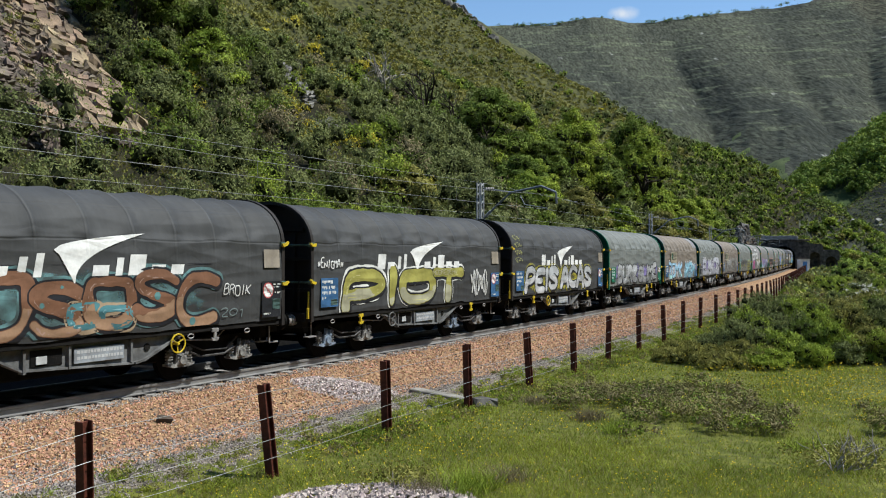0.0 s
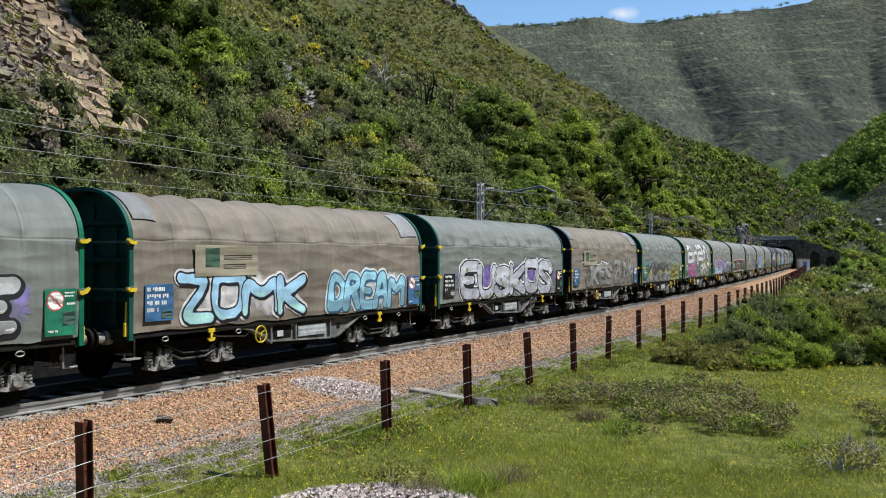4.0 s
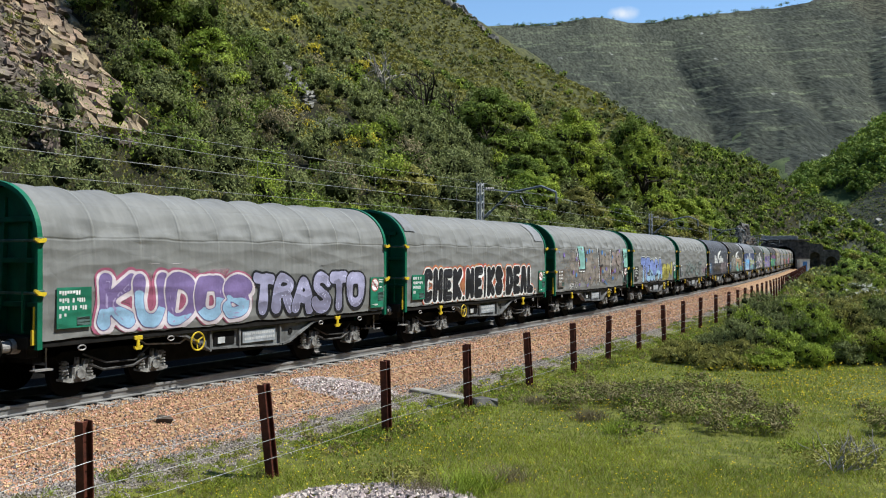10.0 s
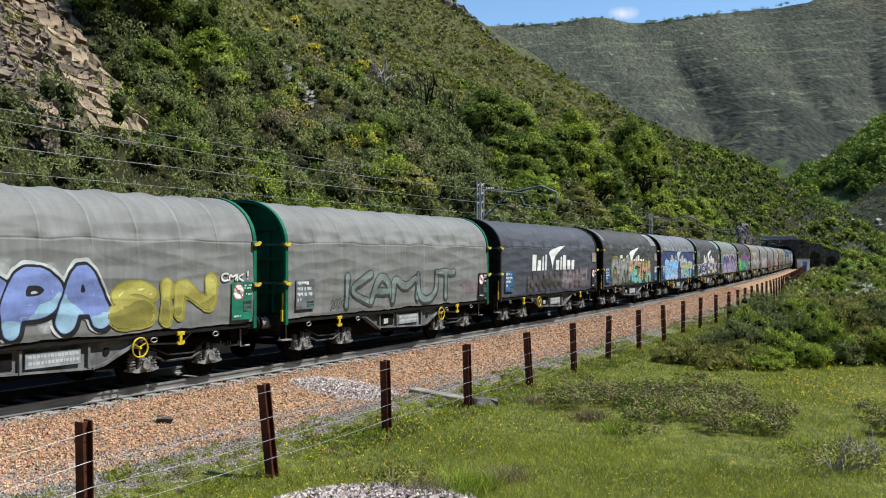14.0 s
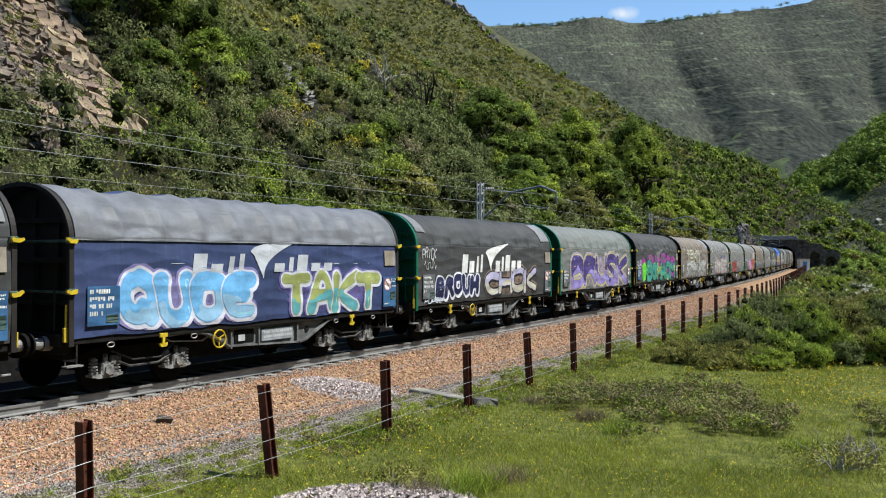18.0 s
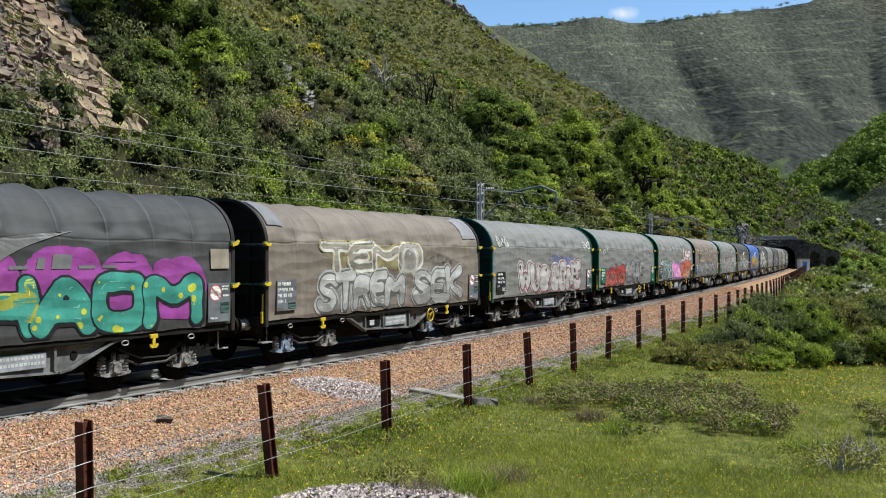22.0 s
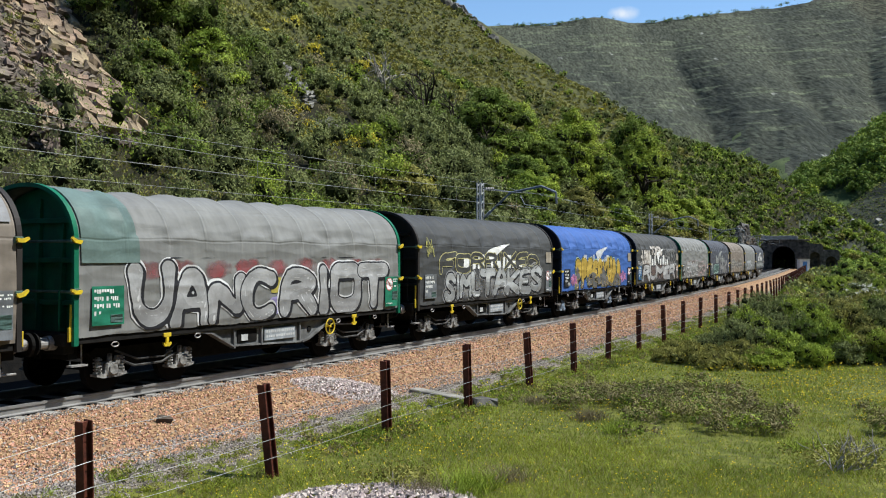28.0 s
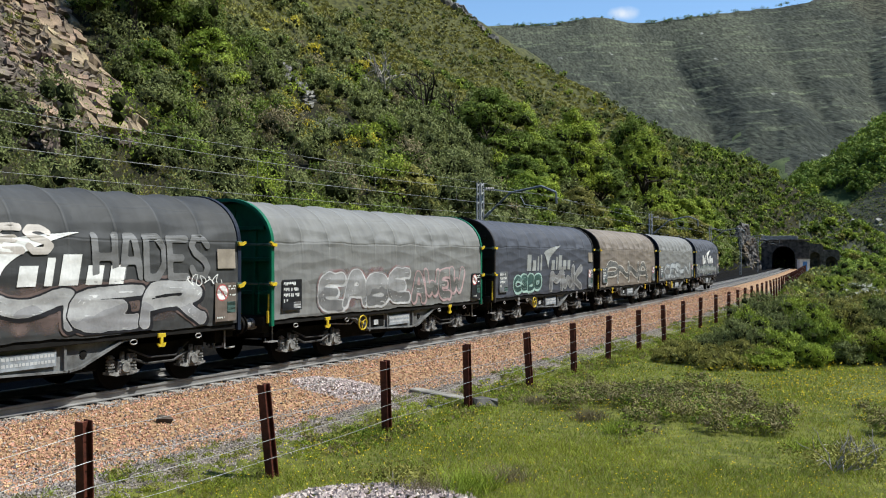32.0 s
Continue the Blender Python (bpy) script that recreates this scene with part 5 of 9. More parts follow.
graffiti(w, s, "ZOMK", 1.75, 5.9, 1.24, 2.2, (0.30, 0.50, 0.68), INK, (0.62, 0.60, 0.62), 0.04, 0.04, fill2=(0.36, 0.62, 0.60))
graffiti(w, s, "DREAM", 6.9, 10.5, 1.24, 2.2, (0.30, 0.56, 0.70), (0.05, 0.12, 0.2), (0.55, 0.58, 0.60), 0.04, 0.04)
w, s = wagon(-4, "green", "teal", "grey tarpaulin wagon with white-edged silver graffiti on purple", "black", "black")
decal(w, "painted_panel", *blob(1.2, 11.3, 1.14, 2.44, s + 3, 140, 0.10, 7), (0.10, 0.07, 0.24), s, 0.008, "purple painted background", (0.20, 0.15, 0.36))
graffiti(w, s, "EUSKOS", 2.0, 10.1, 1.18, 2.38, (0.46, 0.47, 0.53), INK, (0.74, 0.74, 0.75), 0.06, 0.05, fill2=(0.36, 0.37, 0.43), haze=False, dots=(0.22, 0.24, 0.10))
w, s = wagon(-3, "brown", "navy", "brown tarpaulin wagon with faded grey graffiti and white line", "blue", "blue", "front", patch=True)
haulier_panel(w, s)
graffiti(w, s, "JKES", 2.6, 6.6, 1.26, 2.3, (0.27, 0.27, 0.265), (0.07, 0.065, 0.06), (0.14, 0.13, 0.12), 0.05, 0.04, fill2=(0.19, 0.18, 0.175))
graffiti(w, s, "2UNA", 6.9, 10.6, 1.26, 2.45, (0.25, 0.25, 0.24), (0.09, 0.085, 0.08), None, 0.03, 0.035)
tag(w, s, 1.9, 6.1, 2.2, 2.42, WHITE, 3, 0.04)
w, s = wagon(-2, "green", "green", "grey-green tarpaulin wagon with grey and yellow graffiti", "green", "green", "rear")
graffiti(w, s, "KARMA", 1.8, 7.4, 1.22, 2.2, (0.060, 0.058, 0.058), (0.30, 0.30, 0.29), (0.10, 0.10, 0.10), 0.06, 0.03, fill2=(0.24, 0.24, 0.235))
graffiti(w, s, "PEED", 8.2, 10.4, 1.28, 2.1, (0.12, 0.12, 0.10), YEL, None, 0.06, 0.05)
for u in (2.6, 5.2, 7.4):
    decal(w, "paint_haze", *blob(u - 0.3, u + 0.35, 1.45, 1.85, s + int(u), 40, 0.3), YEL, s, 0.022, "patch of yellow paint")
tag(w, s, 1.0, 2.4, 2.1, 2.3, CYAN, 5)
tag(w, s, 8.4, 9.8, 2.14, 2.32, CYAN, 5)
w, s = wagon(-1, "grey", "green", "grey tarpaulin wagon with large white block letters and pink graffiti", "green", "green", "front")
for i in range(4):
    decal(w, "grey_bubble", *blob(4.3 + i * 0.75, 5.2 + i * 0.75, 1.3, 2.3, s + i, 60, 0.05, 2.5), (0.11, 0.11, 0.11), s, 0.008, "faint grey sprayed bubble", (0.15, 0.15, 0.145))
graffiti(w, s, "AXOL", 1.9, 4.8, 1.22, 2.14, (0.42, 0.10, 0.24), INK, (0.12, 0.42, 0.62), 0.09, 0.035, fill2=(0.34, 0.08, 0.19), dots=(0.62, 0.36, 0.48))
graffiti(w, s, "ORNT", 6.7, 10.6, 1.26, 2.12, (0.55, 0.55, 0.55), INK, (0.38, 0.36, 0.06), 0.06, 0.05)
scrawl(w, s, "PRICK", 5.2, 6.0, 1.95, 2.2, WHITE, 0.03)


def strokes(w, s, segs, color, width, label):
    """Broad straight brush strokes, given by their two ends."""
    V, F = [], []
    for a, b, c, d in segs:
        n = max(2, int(math.hypot(c - a, d - b) / 0.25))
        t = np.linspace(0, 1, n + 1)
        p = np.stack([a + (c - a) * t, b + (d - b) * t], 1)
        e = np.array([c - a, d - b]) / math.hypot(c - a, d - b)
        q = np.array([-e[1] * 1.25, e[0]]) * width / 2
        k = len(V)
        V += [tuple(x) for x in p + q] + [tuple(x) for x in p - q]
        F += [(k + i, k + i + 1, k + n + 2 + i, k + n + 1 + i) for i in range(n)]
    return decal(w, "block_letters", V, np.array(F), color, s, 0.024, label)


strokes(w, s, [(1.7, 2.2, 1.7, 3.25), (1.55, 3.22, 3.5, 3.30), (1.8, 2.75, 3.5, 2.80), (3.45, 2.2, 3.45, 3.3), (1.55, 2.25, 3.8, 2.3), (3.9, 2.25, 3.9, 3.3), (3.95, 2.75, 5.0, 2.95), (5.0, 2.95, 5.6, 2.25),
               (5.6, 3.28, 7.9, 3.35), (5.9, 2.85, 7.7, 2.85), (5.9, 2.42, 7.9, 2.42), (5.9, 2.42, 5.9, 2.85), (7.75, 2.42, 7.75, 3.35), (8.3, 2.4, 8.3, 3.4), (8.4, 2.8, 9.2, 3.35), (9.2, 3.3, 10.2, 2.25)], (0.55, 0.55, 0.555), 0.25, "big white brush-painted block letters")
w, s = wagon(0, "grey", "green", "grey tarpaulin wagon with violet and lavender graffiti", "green", "green", "front")
graffiti(w, s, "KUDOS", 1.8, 5.9, 1.24, 2.28, (0.18, 0.13, 0.28), (0.62, 0.55, 0.58), (0.33, 0.10, 0.16), 0.07, 0.05, fill2=(0.28, 0.45, 0.62))
graffiti(w, s, "TRASTO", 6.0, 10.4, 1.26, 2.2, (0.34, 0.33, 0.48), INK, None, 0.07, 0.05)
w, s = wagon(1, "grey", "green", "grey tarpaulin wagon with black and white lettering on red", "green", "green", "front", patch=True)
graffiti(w, s, "CHEK.NEIKS.DEAL.", 1.5, 10.5, 1.22, 2.26, INK, (0.72, 0.72, 0.70), (0.45, 0.07, 0.05), 0.07, 0.035, wave=0.03, fill2=(0.02, 0.02, 0.023), halo2=(0.36, 0.18, 0.08), curved=False)
w, s = wagon(2, "grey", "green", "grey tarpaulin wagon with a taupe painted side and blue dots", "brown", "black", "rear")
decal(w, "painted_panel", *blob(0.8, 11.3, 1.2, 3.12, s, 160, 0.04), (0.25, 0.215, 0.185), s, 0.006, "taupe painted side", (0.16, 0.14, 0.125))
strokes(w, s, [(3.3, 2.95, 3.55, 1.95), (3.55, 1.95, 4.35, 1.95), (6.3, 3.0, 6.6, 1.4), (8.5, 2.9, 8.3, 1.7), (10.3, 1.9, 10.8, 1.5)], WHITE, 0.05, "white sprayed strokes")
strokes(w, s, [(3.7, 2.05, 3.7, 3.05), (4.0, 2.05, 4.0, 3.1), (4.2, 2.05, 4.2, 3.05)], (0.22, 0.42, 0.38), 0.26, "pale teal painted block")
strokes(w, s, [(10.9, 1.3, 10.9, 3.0), (11.15, 1.3, 11.15, 3.0)], (0.25, 0.48, 0.42), 0.34, "pale teal painted block")
graffiti(w, s, "89", 8.4, 10.2, 1.8, 2.85, (0.27, 0.22, 0.20), (0.035, 0.03, 0.03), None, 0.07, 0.04, fill2=(0.17, 0.15, 0.14))
strokes(w, s, [(3.42, 2.95, 3.62, 2.05), (4.48, 3.05, 4.42, 2.02), (3.6, 2.0, 4.42, 1.98), (6.48, 2.95, 6.7, 1.45), (6.75, 2.15, 7.1, 2.2), (8.62, 2.9, 8.45, 1.75), (10.62, 2.9, 10.7, 1.8)], (0.035, 0.03, 0.032), 0.12, "dark sprayed edges of giant letters")
strokes(w, s, [(3.56, 2.6, 3.66, 2.12), (6.72, 2.1, 6.66, 1.75), (8.5, 1.75, 8.75, 1.95), (10.75, 1.95, 10.9, 1.6)], (0.16, 0.04, 0.05), 0.12, "maroon strokes of paint")
scrawl(w, s, "GWOR", 10.75, 11.35, 2.5, 2.75, (0.05, 0.05, 0.05))
scrawl(w, s, "NEPATO", 2.2, 3.3, 1.25, 1.45, (0.55, 0.54, 0.52))
_r = np.random.default_rng(5)
for i in range(34):
    u, z, r = _r.uniform(0.9, 10.6), _r.uniform(1.3, 2.9), _r.uniform(0.04, 0.12)
    decal(w, "paint_dot", *blob(u - r, u + r, z - r, z + r, s + i, 14, 0.05, 2), ((0.08, 0.22, 0.50), (0.25, 0.18, 0.45))[i % 2], s, 0.026)
w, s = wagon(3, "grey", "green", "grey tarpaulin wagon with blue graffiti on white haze", "black", "green", "rear", patch=False)
graffiti(w, s, "TESPA", 2.3, 7.4, 1.22, 2.5, (0.19, 0.25, 0.52), INK, (0.50, 0.52, 0.52), 0.07, 0.05, fill2=(0.30, 0.48, 0.62))
graffiti(w, s, "SIN", 7.5, 10.2, 1.3, 2.18, (0.42, 0.38, 0.10), (0.30, 0.27, 0.06), None, 0.10, 0.03)
scrawl(w, s, "CMK!", 10.4, 11.35, 2.1, 2.25, WHITE, 0.04)
w, s = wagon(4, "grey", "green", "grey tarpaulin wagon with faint teal-edged letters", "grey", "black", "rear")
graffiti(w, s, "KAMUT", 3.0, 9.0, 1.28, 2.16, (0.17, 0.20, 0.19), (0.06, 0.065, 0.065), None, 0.02, 0.035, fill2=(0.20, 0.26, 0.25))
scrawl(w, s, "2020", 2.3, 2.9, 1.3, 1.5, (0.04, 0.04, 0.04))
decal(w, "paint_haze", *blob(9.2, 11.0, 1.2, 1.9, s, 60, 0.3), (0.28, 0.17, 0.22), s, 0.009, "pinkish haze of paint", (0.18, 0.16, 0.165))
w, s = wagon(5, "slate", "dark", "slate blue-grey tarpaulin wagon with white sail mark and faded graffiti", "blue", "black", "front", mark=(WHITE, 2.06))
graffiti(w, s, "NNNNNN", 3.0, 6.8, 1.3, 2.0, (0.10, 0.09, 0.09), (0.05, 0.045, 0.045), None, 0.06, 0.03)
graffiti(w, s, "BANHEL", 6.9, 10.5, 1.3, 2.05, (0.22, 0.19, 0.20), (0.10, 0.09, 0.10), (0.14, 0.09, 0.10), 0.05, 0.03)
w, s = wagon(6, "dark", "dark", DARK_RAIL + " in grey, sand and yellow", "blue", "blue", "front", mark=(WHITE, 2.36), patch=True)
graffiti(w, s, "CHKO", 1.9, 5.3, 1.22, 2.5, (0.26, 0.26, 0.25), INK, (0.36, 0.35, 0.06), 0.07, 0.05, halo2=(0.10, 0.10, 0.05))
graffiti(w, s, "REZMA", 5.2, 9.9, 1.22, 2.4, (0.42, 0.28, 0.18), INK, (0.36, 0.35, 0.06), 0.06, 0.05, fill2=(0.15, 0.45, 0.42), halo2=(0.10, 0.10, 0.05))
w, s = wagon(7, "navy", "dark", "faded navy tarpaulin wagon with grey roof and light blue graffiti", "blue", "blue", "front", mark=((0.48, 0.50, 0.54), 2.26))
tarp_patch(w, s, 0.62, 11.42, 2.92, 3.95, (0.16, 0.165, 0.18), "weathered_roof", "grey weathered roof of the tarpaulin")
graffiti(w, s, "QUOE", 1.6, 5.4, 1.24, 2.3, (0.16, 0.42, 0.72), (0.62, 0.62, 0.70), (0.22, 0.20, 0.40), 0.10, 0.05, fill2=(0.30, 0.52, 0.72))
graffiti(w, s, "TAKT", 6.4, 10.5, 1.24, 2.25, (0.33, 0.37, 0.13), (0.60, 0.62, 0.68), (0.16, 0.14, 0.36), 0.06, 0.05, fill2=(0.12, 0.38, 0.42))
w, s = wagon(8, "dark", "green", DARK_RAIL + " in navy and lavender", "grey", "grey", "front", mark=(WHITE, 2.08), patch=True)
graffiti(w, s, "BROUH", 1.7, 4.7, 1.34, 2.02, NAVY, (0.66, 0.66, 0.72), None, 0.11, 0.05)
graffiti(w, s, "CHOK", 5.3, 9.8, 1.28, 2.12, (0.44, 0.42, 0.58), INK, (0.24, 0.17, 0.13), 0.06, 0.05, fill2=(0.52, 0.50, 0.40))
scrawl(w, s, "PRICK", 0.85, 1.75, 2.55, 2.85, (0.5, 0.5, 0.5), 0.035)
tag(w, s, 0.95, 1.7, 2.2, 2.5, (0.5, 0.5, 0.5), 3)
scrawl(w, s, "POPEZ", 1.0, 2.1, 1.2, 1.34, (0.55, 0.6, 0.68), 0.035)
w, s = wagon(9, "green", "green", "grey-green tarpaulin wagon with violet lettering on pale yellow haze", "grey", "grey", "rear")
graffiti(w, s, "BRUSK", 1.9, 10.6, 1.20, 2.66, (0.075, 0.055, 0.19), (0.50, 0.47, 0.22), (0.28, 0.22, 0.44), 0.06, 0.05, fill2=(0.30, 0.25, 0.56), halo2=(0.34, 0.30, 0.20), dots=(0.28, 0.23, 0.55), glow=0.09)
w, s = wagon(10, "dark", "dark", "dark grey tarpaulin wagon with green lettering on magenta", "blue", "grey", "front", mark=((0.16, 0.16, 0.16), 2.4))
for u, z, r_u, r_z in ((2.2, 2.2, 0.7, 0.5), (3.9, 2.45, 0.9, 0.45), (5.6, 2.5, 0.8, 0.4), (7.2, 2.5, 0.9, 0.5), (8.6, 2.4, 0.7, 0.45), (9.9, 2.3, 0.8, 0.5)):
    decal(w, "magenta_cloud", *blob(u - r_u, u + r_u, z - 1.0, z + r_z * 0.7, s + int(u * 10), 60, 0.05, 2.6), (0.28, 0.06, 0.27), s, 0.008, "magenta painted cloud")
graffiti(w, s, "BGHAOM", 3.0, 10.5, 1.20, 2.32, TEALG, INK, None, 0.09, 0.04, fill2=(0.06, 0.31, 0.25), dots=(0.50, 0.52, 0.06))
decal(w, "green_shape", *blob(1.75, 2.95, 1.2, 2.3, s, 70, 0.12, 2.4), (0.13, 0.62, 0.05), s, 0.024, "bright green sprayed shape")
graffiti(w, s, "H", 5.6, 6.6, 1.5, 2.3, (0.52, 0.55, 0.10), INK, None, 0.09, 0.04)
scrawl(w, s, "CLOC", 0.75, 1.7, 2.12, 2.36, (0.5, 0.5, 0.5), 0.07)
w, s = wagon(11, "brown", "dark", "brown tarpaulin wagon with chrome and yellowed white graffiti", "grey", "grey", "rear", blue_boxes=True, patch=True)
graffiti(w, s, "STREM", 2.5, 6.6, 1.24, 2.2, (0.42, 0.42, 0.41), (0.12, 0.12, 0.12), (0.36, 0.36, 0.35), 0.05, 0.04)
graffiti(w, s, "SEK", 7.2, 10.2, 1.24, 2.24, (0.44, 0.44, 0.43), (0.12, 0.12, 0.12), (0.36, 0.36, 0.35), 0.05, 0.04)
graffiti(w, s, "TEMO", 2.7, 7.6, 2.24, 2.98, (0.30, 0.275, 0.23), (0.58, 0.57, 0.52), (0.30, 0.26, 0.13), 0.05, 0.04)
decal(w, "paint_haze", *blob(6.3, 7.6, 1.95, 3.05, s + 1, 60, 0.03, 2), (0.58, 0.57, 0.54), s, 0.028, "pale ring of paint")
decal(w, "paint_haze", *blob(6.55, 7.35, 2.15, 2.85, s + 2, 50, 0.03, 2), (0.25, 0.23, 0.20), s, 0.031, "grey disc of paint")
tag(w, s, 8.2, 9.6, 2.35, 2.7, (0.05, 0.05, 0.05), 3)
w, s = wagon(12, "grey", "teal", "grey tarpaulin wagon with chrome and rose graffiti", "black", "grey", "rear", patch=False)
graffiti(w, s, "WUS", 2.9, 6.0, 1.22, 2.3, (0.44, 0.42, 0.41), (0.20, 0.08, 0.09), (0.55, 0.52, 0.52), 0.09, 0.05, dots=(0.06, 0.06, 0.06), fill2=(0.40, 0.38, 0.38), haze=False)
graffiti(w, s, "SONE", 6.3, 9.8, 1.22, 2.34, (0.44, 0.42, 0.41), (0.20, 0.08, 0.09), (0.55, 0.52, 0.52), 0.09, 0.05, dots=(0.06, 0.06, 0.06), fill2=(0.40, 0.38, 0.38), haze=False)
decal(w, "paint_haze", *blob(5.6, 9.9, 2.1, 2.75, s + 2, 90, 0.35), (0.17, 0.18, 0.30), s, 0.009, "blue-violet haze of paint")
tag(w, s, 0.95, 2.1, 2.95, 3.35, WHITE, 6)
scrawl(w, s, "EVS", 10.4, 11.25, 2.98, 3.25, WHITE, 0.035)
w, s = wagon(13, "grey", "green", "grey tarpaulin wagon with red and grey graffiti", "green", "green", "rear")
graffiti(w, s, "KDKS", 1.7, 5.1, 1.22, 2.14, (0.30, 0.05, 0.045), (0.12, 0.04, 0.04), (0.16, 0.20, 0.21), 0.08, 0.04, fill2=(0.40, 0.10, 0.08))
graffiti(w, s, "GRAF", 5.3, 9.0, 1.28, 2.32, (0.26, 0.26, 0.26), (0.06, 0.06, 0.06), (0.17, 0.16, 0.20), 0.08, 0.04)
scrawl(w, s, "RODI69", 1.2, 2.1, 2.75, 2.95, (0.5, 0.5, 0.5))
w, s = wagon(14, "grey", "green", "grey tarpaulin wagon with rose, red and grey graffiti", "black", "black", "front")
graffiti(w, s, "RISH", 2.1, 4.4, 1.26, 2.18, (0.28, 0.34, 0.35), INK, (0.22, 0.32, 0.33), 0.04, 0.04)
scrawl(w, s, "HAOH", 1.05, 2.0, 2.1, 2.35, WHITE, 0.03)
graffiti(w, s, "FURAL", 4.5, 7.3, 1.24, 2.2, (0.62, 0.24, 0.50), (0.34, 0.08, 0.28), (0.20, 0.30, 0.31), 0.07, 0.04, fill2=(0.70, 0.36, 0.58))
graffiti(w, s, "RIOT!", 7.5, 10.7, 1.22, 2.24, (0.50, 0.12, 0.07), INK, (0.62, 0.60, 0.58), 0.10, 0.05, fill2=(0.55, 0.25, 0.14))
graffiti(w, s, "Lehs", 8.2, 10.7, 2.36, 3.0, (0.66, 0.62, 0.62), (0.42, 0.14, 0.15), None, 0.05, 0.05)
w, s = wagon(15, "brown", "dark", "brown-grey tarpaulin wagon with grey graffiti and a tan panel", "blue", "grey", "front", patch=True)
haulier_panel(w, s)
graffiti(w, s, "PANKMTION", 2.0, 9.8, 1.24, 2.08, (0.27, 0.27, 0.27), (0.09, 0.09, 0.09), (0.20, 0.21, 0.22), 0.05, 0.04)
decal(w, "paint_haze", *blob(7.8, 9.2, 2.0, 2.3, s, 50, 0.2), (0.25, 0.24, 0.40), s, 0.009, "lilac haze of paint")
w, s = wagon(16, "grey", "green", "grey tarpaulin wagon with a faded red band and chrome lettering", "green", "green", "rear")
tarp_patch(w, s, 0.64, 2.0, 2.5, 3.9, (0.115, 0.165, 0.152), "sprayed_corner", "green sprayed corner of the tarpaulin")
for i in range(9):
    decal(w, "red_band", *blob(1.6 + i * 1.02, 2.62 + i * 1.02, 2.1, 2.6, s + i, 50, 0.16), (0.24, 0.055, 0.06), s, 0.007, "faded red painted band", (0.17, 0.10, 0.10))
graffiti(w, s, "UANC", 1.8, 6.0, 1.18, 2.4, (0.33, 0.33, 0.33), INK, (0.60, 0.60, 0.60), 0.05, 0.045, fill2=(0.26, 0.26, 0.26), glow=0.035, haze=False)
graffiti(w, s, "RIOT", 6.3, 10.8, 1.18, 2.4, (0.33, 0.33, 0.33), INK, (0.60, 0.60, 0.60), 0.07, 0.045, fill2=(0.26, 0.26, 0.26), glow=0.035, haze=False)
decal(w, "yellow_block", *blob(5.85, 6.5, 1.75, 2.15, s, 40, 0.08), (0.42, 0.36, 0.08), s, 0.012, "yellow block of paint")
decal(w, "lilac_block", *blob(5.85, 6.5, 1.25, 1.7, s, 40, 0.08), (0.28, 0.25, 0.46), s, 0.012, "lilac block of paint")
w, s = wagon(17, "dark", "dark", DARK_RAIL + " in chrome with yellow outlines", "grey", "grey", "rear", mark=(WHITE, 2.2))
graffiti(w, s, "SIML", 2.2, 4.8, 1.22, 2.1, (0.36, 0.37, 0.37), INK, (0.24, 0.24, 0.24), 0.06, 0.04)
graffiti(w, s, "TAKES", 4.8, 10.3, 1.22, 2.2, (0.36, 0.37, 0.37), INK, (0.24, 0.24, 0.24), 0.06, 0.04)
graffiti(w, s, "FORRIXED", 1.9, 10.0, 2.1, 2.74, (0.06, 0.06, 0.058), (0.46, 0.42, 0.20), None, 0.035, 0.028, shade=False)
tag(w, s, 1.0, 1.5, 2.6, 3.2, (0.42, 0.40, 0.12), 4)
w, s = wagon(18, "blue", "navy", "clean blue tarpaulin wagon with gold, black and white lettering", "black", "black", "front", mark=((0.50, 0.52, 0.56), 2.36), blue_boxes=True)
graffiti(w, s, "PPEESKHAA", 2.4, 9.4, 1.18, 2.46, (0.42, 0.29, 0.06), INK, (0.45, 0.58, 0.30), 0.07, 0.05, fill2=(0.13, 0.13, 0.13), glow=0.025, haze=False)
for a, b in ((1.65, 2.6), (9.1, 10.5)):
    decal(w, "paint_haze", *blob(a, b, 1.2, 1.95, s + int(a), 60, 0.3), (0.45, 0.30, 0.52), s, 0.010, "rose and lilac paint", (0.12, 0.13, 0.42))
    tag(w, s, a + 0.1, b - 0.1, 1.35, 1.85, (0.58, 0.22, 0.36), 6, 0.04)
w, s = wagon(19, "dark", "navy", "dark grey tarpaulin wagon with cream words and chrome graffiti", "blue", "brown", "front", mark=(WHITE, 2.10))
graffiti(w, s, "-LONA", 1.5, 3.75, 2.18, 2.96, (0.50, 0.46, 0.42), None, None, 0.05, 0.04, 0, 0.02, curved=False, shade=False)
graffiti(w, s, "TOKES", 4.0, 6.8, 2.66, 3.2, (0.48, 0.44, 0.40), None, None, 0.05, 0.04, 0, 0.02, curved=False, shade=False)
graffiti(w, s, "HADES", 7.6, 10.6, 2.14, 3.08, (0.17, 0.17, 0.17), None, None, 0.01, 0.04, 0, 0.02, curved=False, shade=False)
graffiti(w, s, "RUMER", 2.0, 10.4, 1.22, 2.1, (0.40, 0.40, 0.40), INK, (0.15, 0.11, 0.10), 0.08, 0.04, fill2=(0.30, 0.30, 0.31))
scrawl(w, s, "PRICK", 0.8, 1.8, 2.12, 2.32, (0.5, 0.5, 0.5), 0.03)
tag(w, s, 9.9, 10.9, 2.0, 2.25, WHITE, 5)
w, s = wagon(20, "grey", "green", "plain grey tarpaulin wagon with grey and red bubble letters", "black", "black", "front")
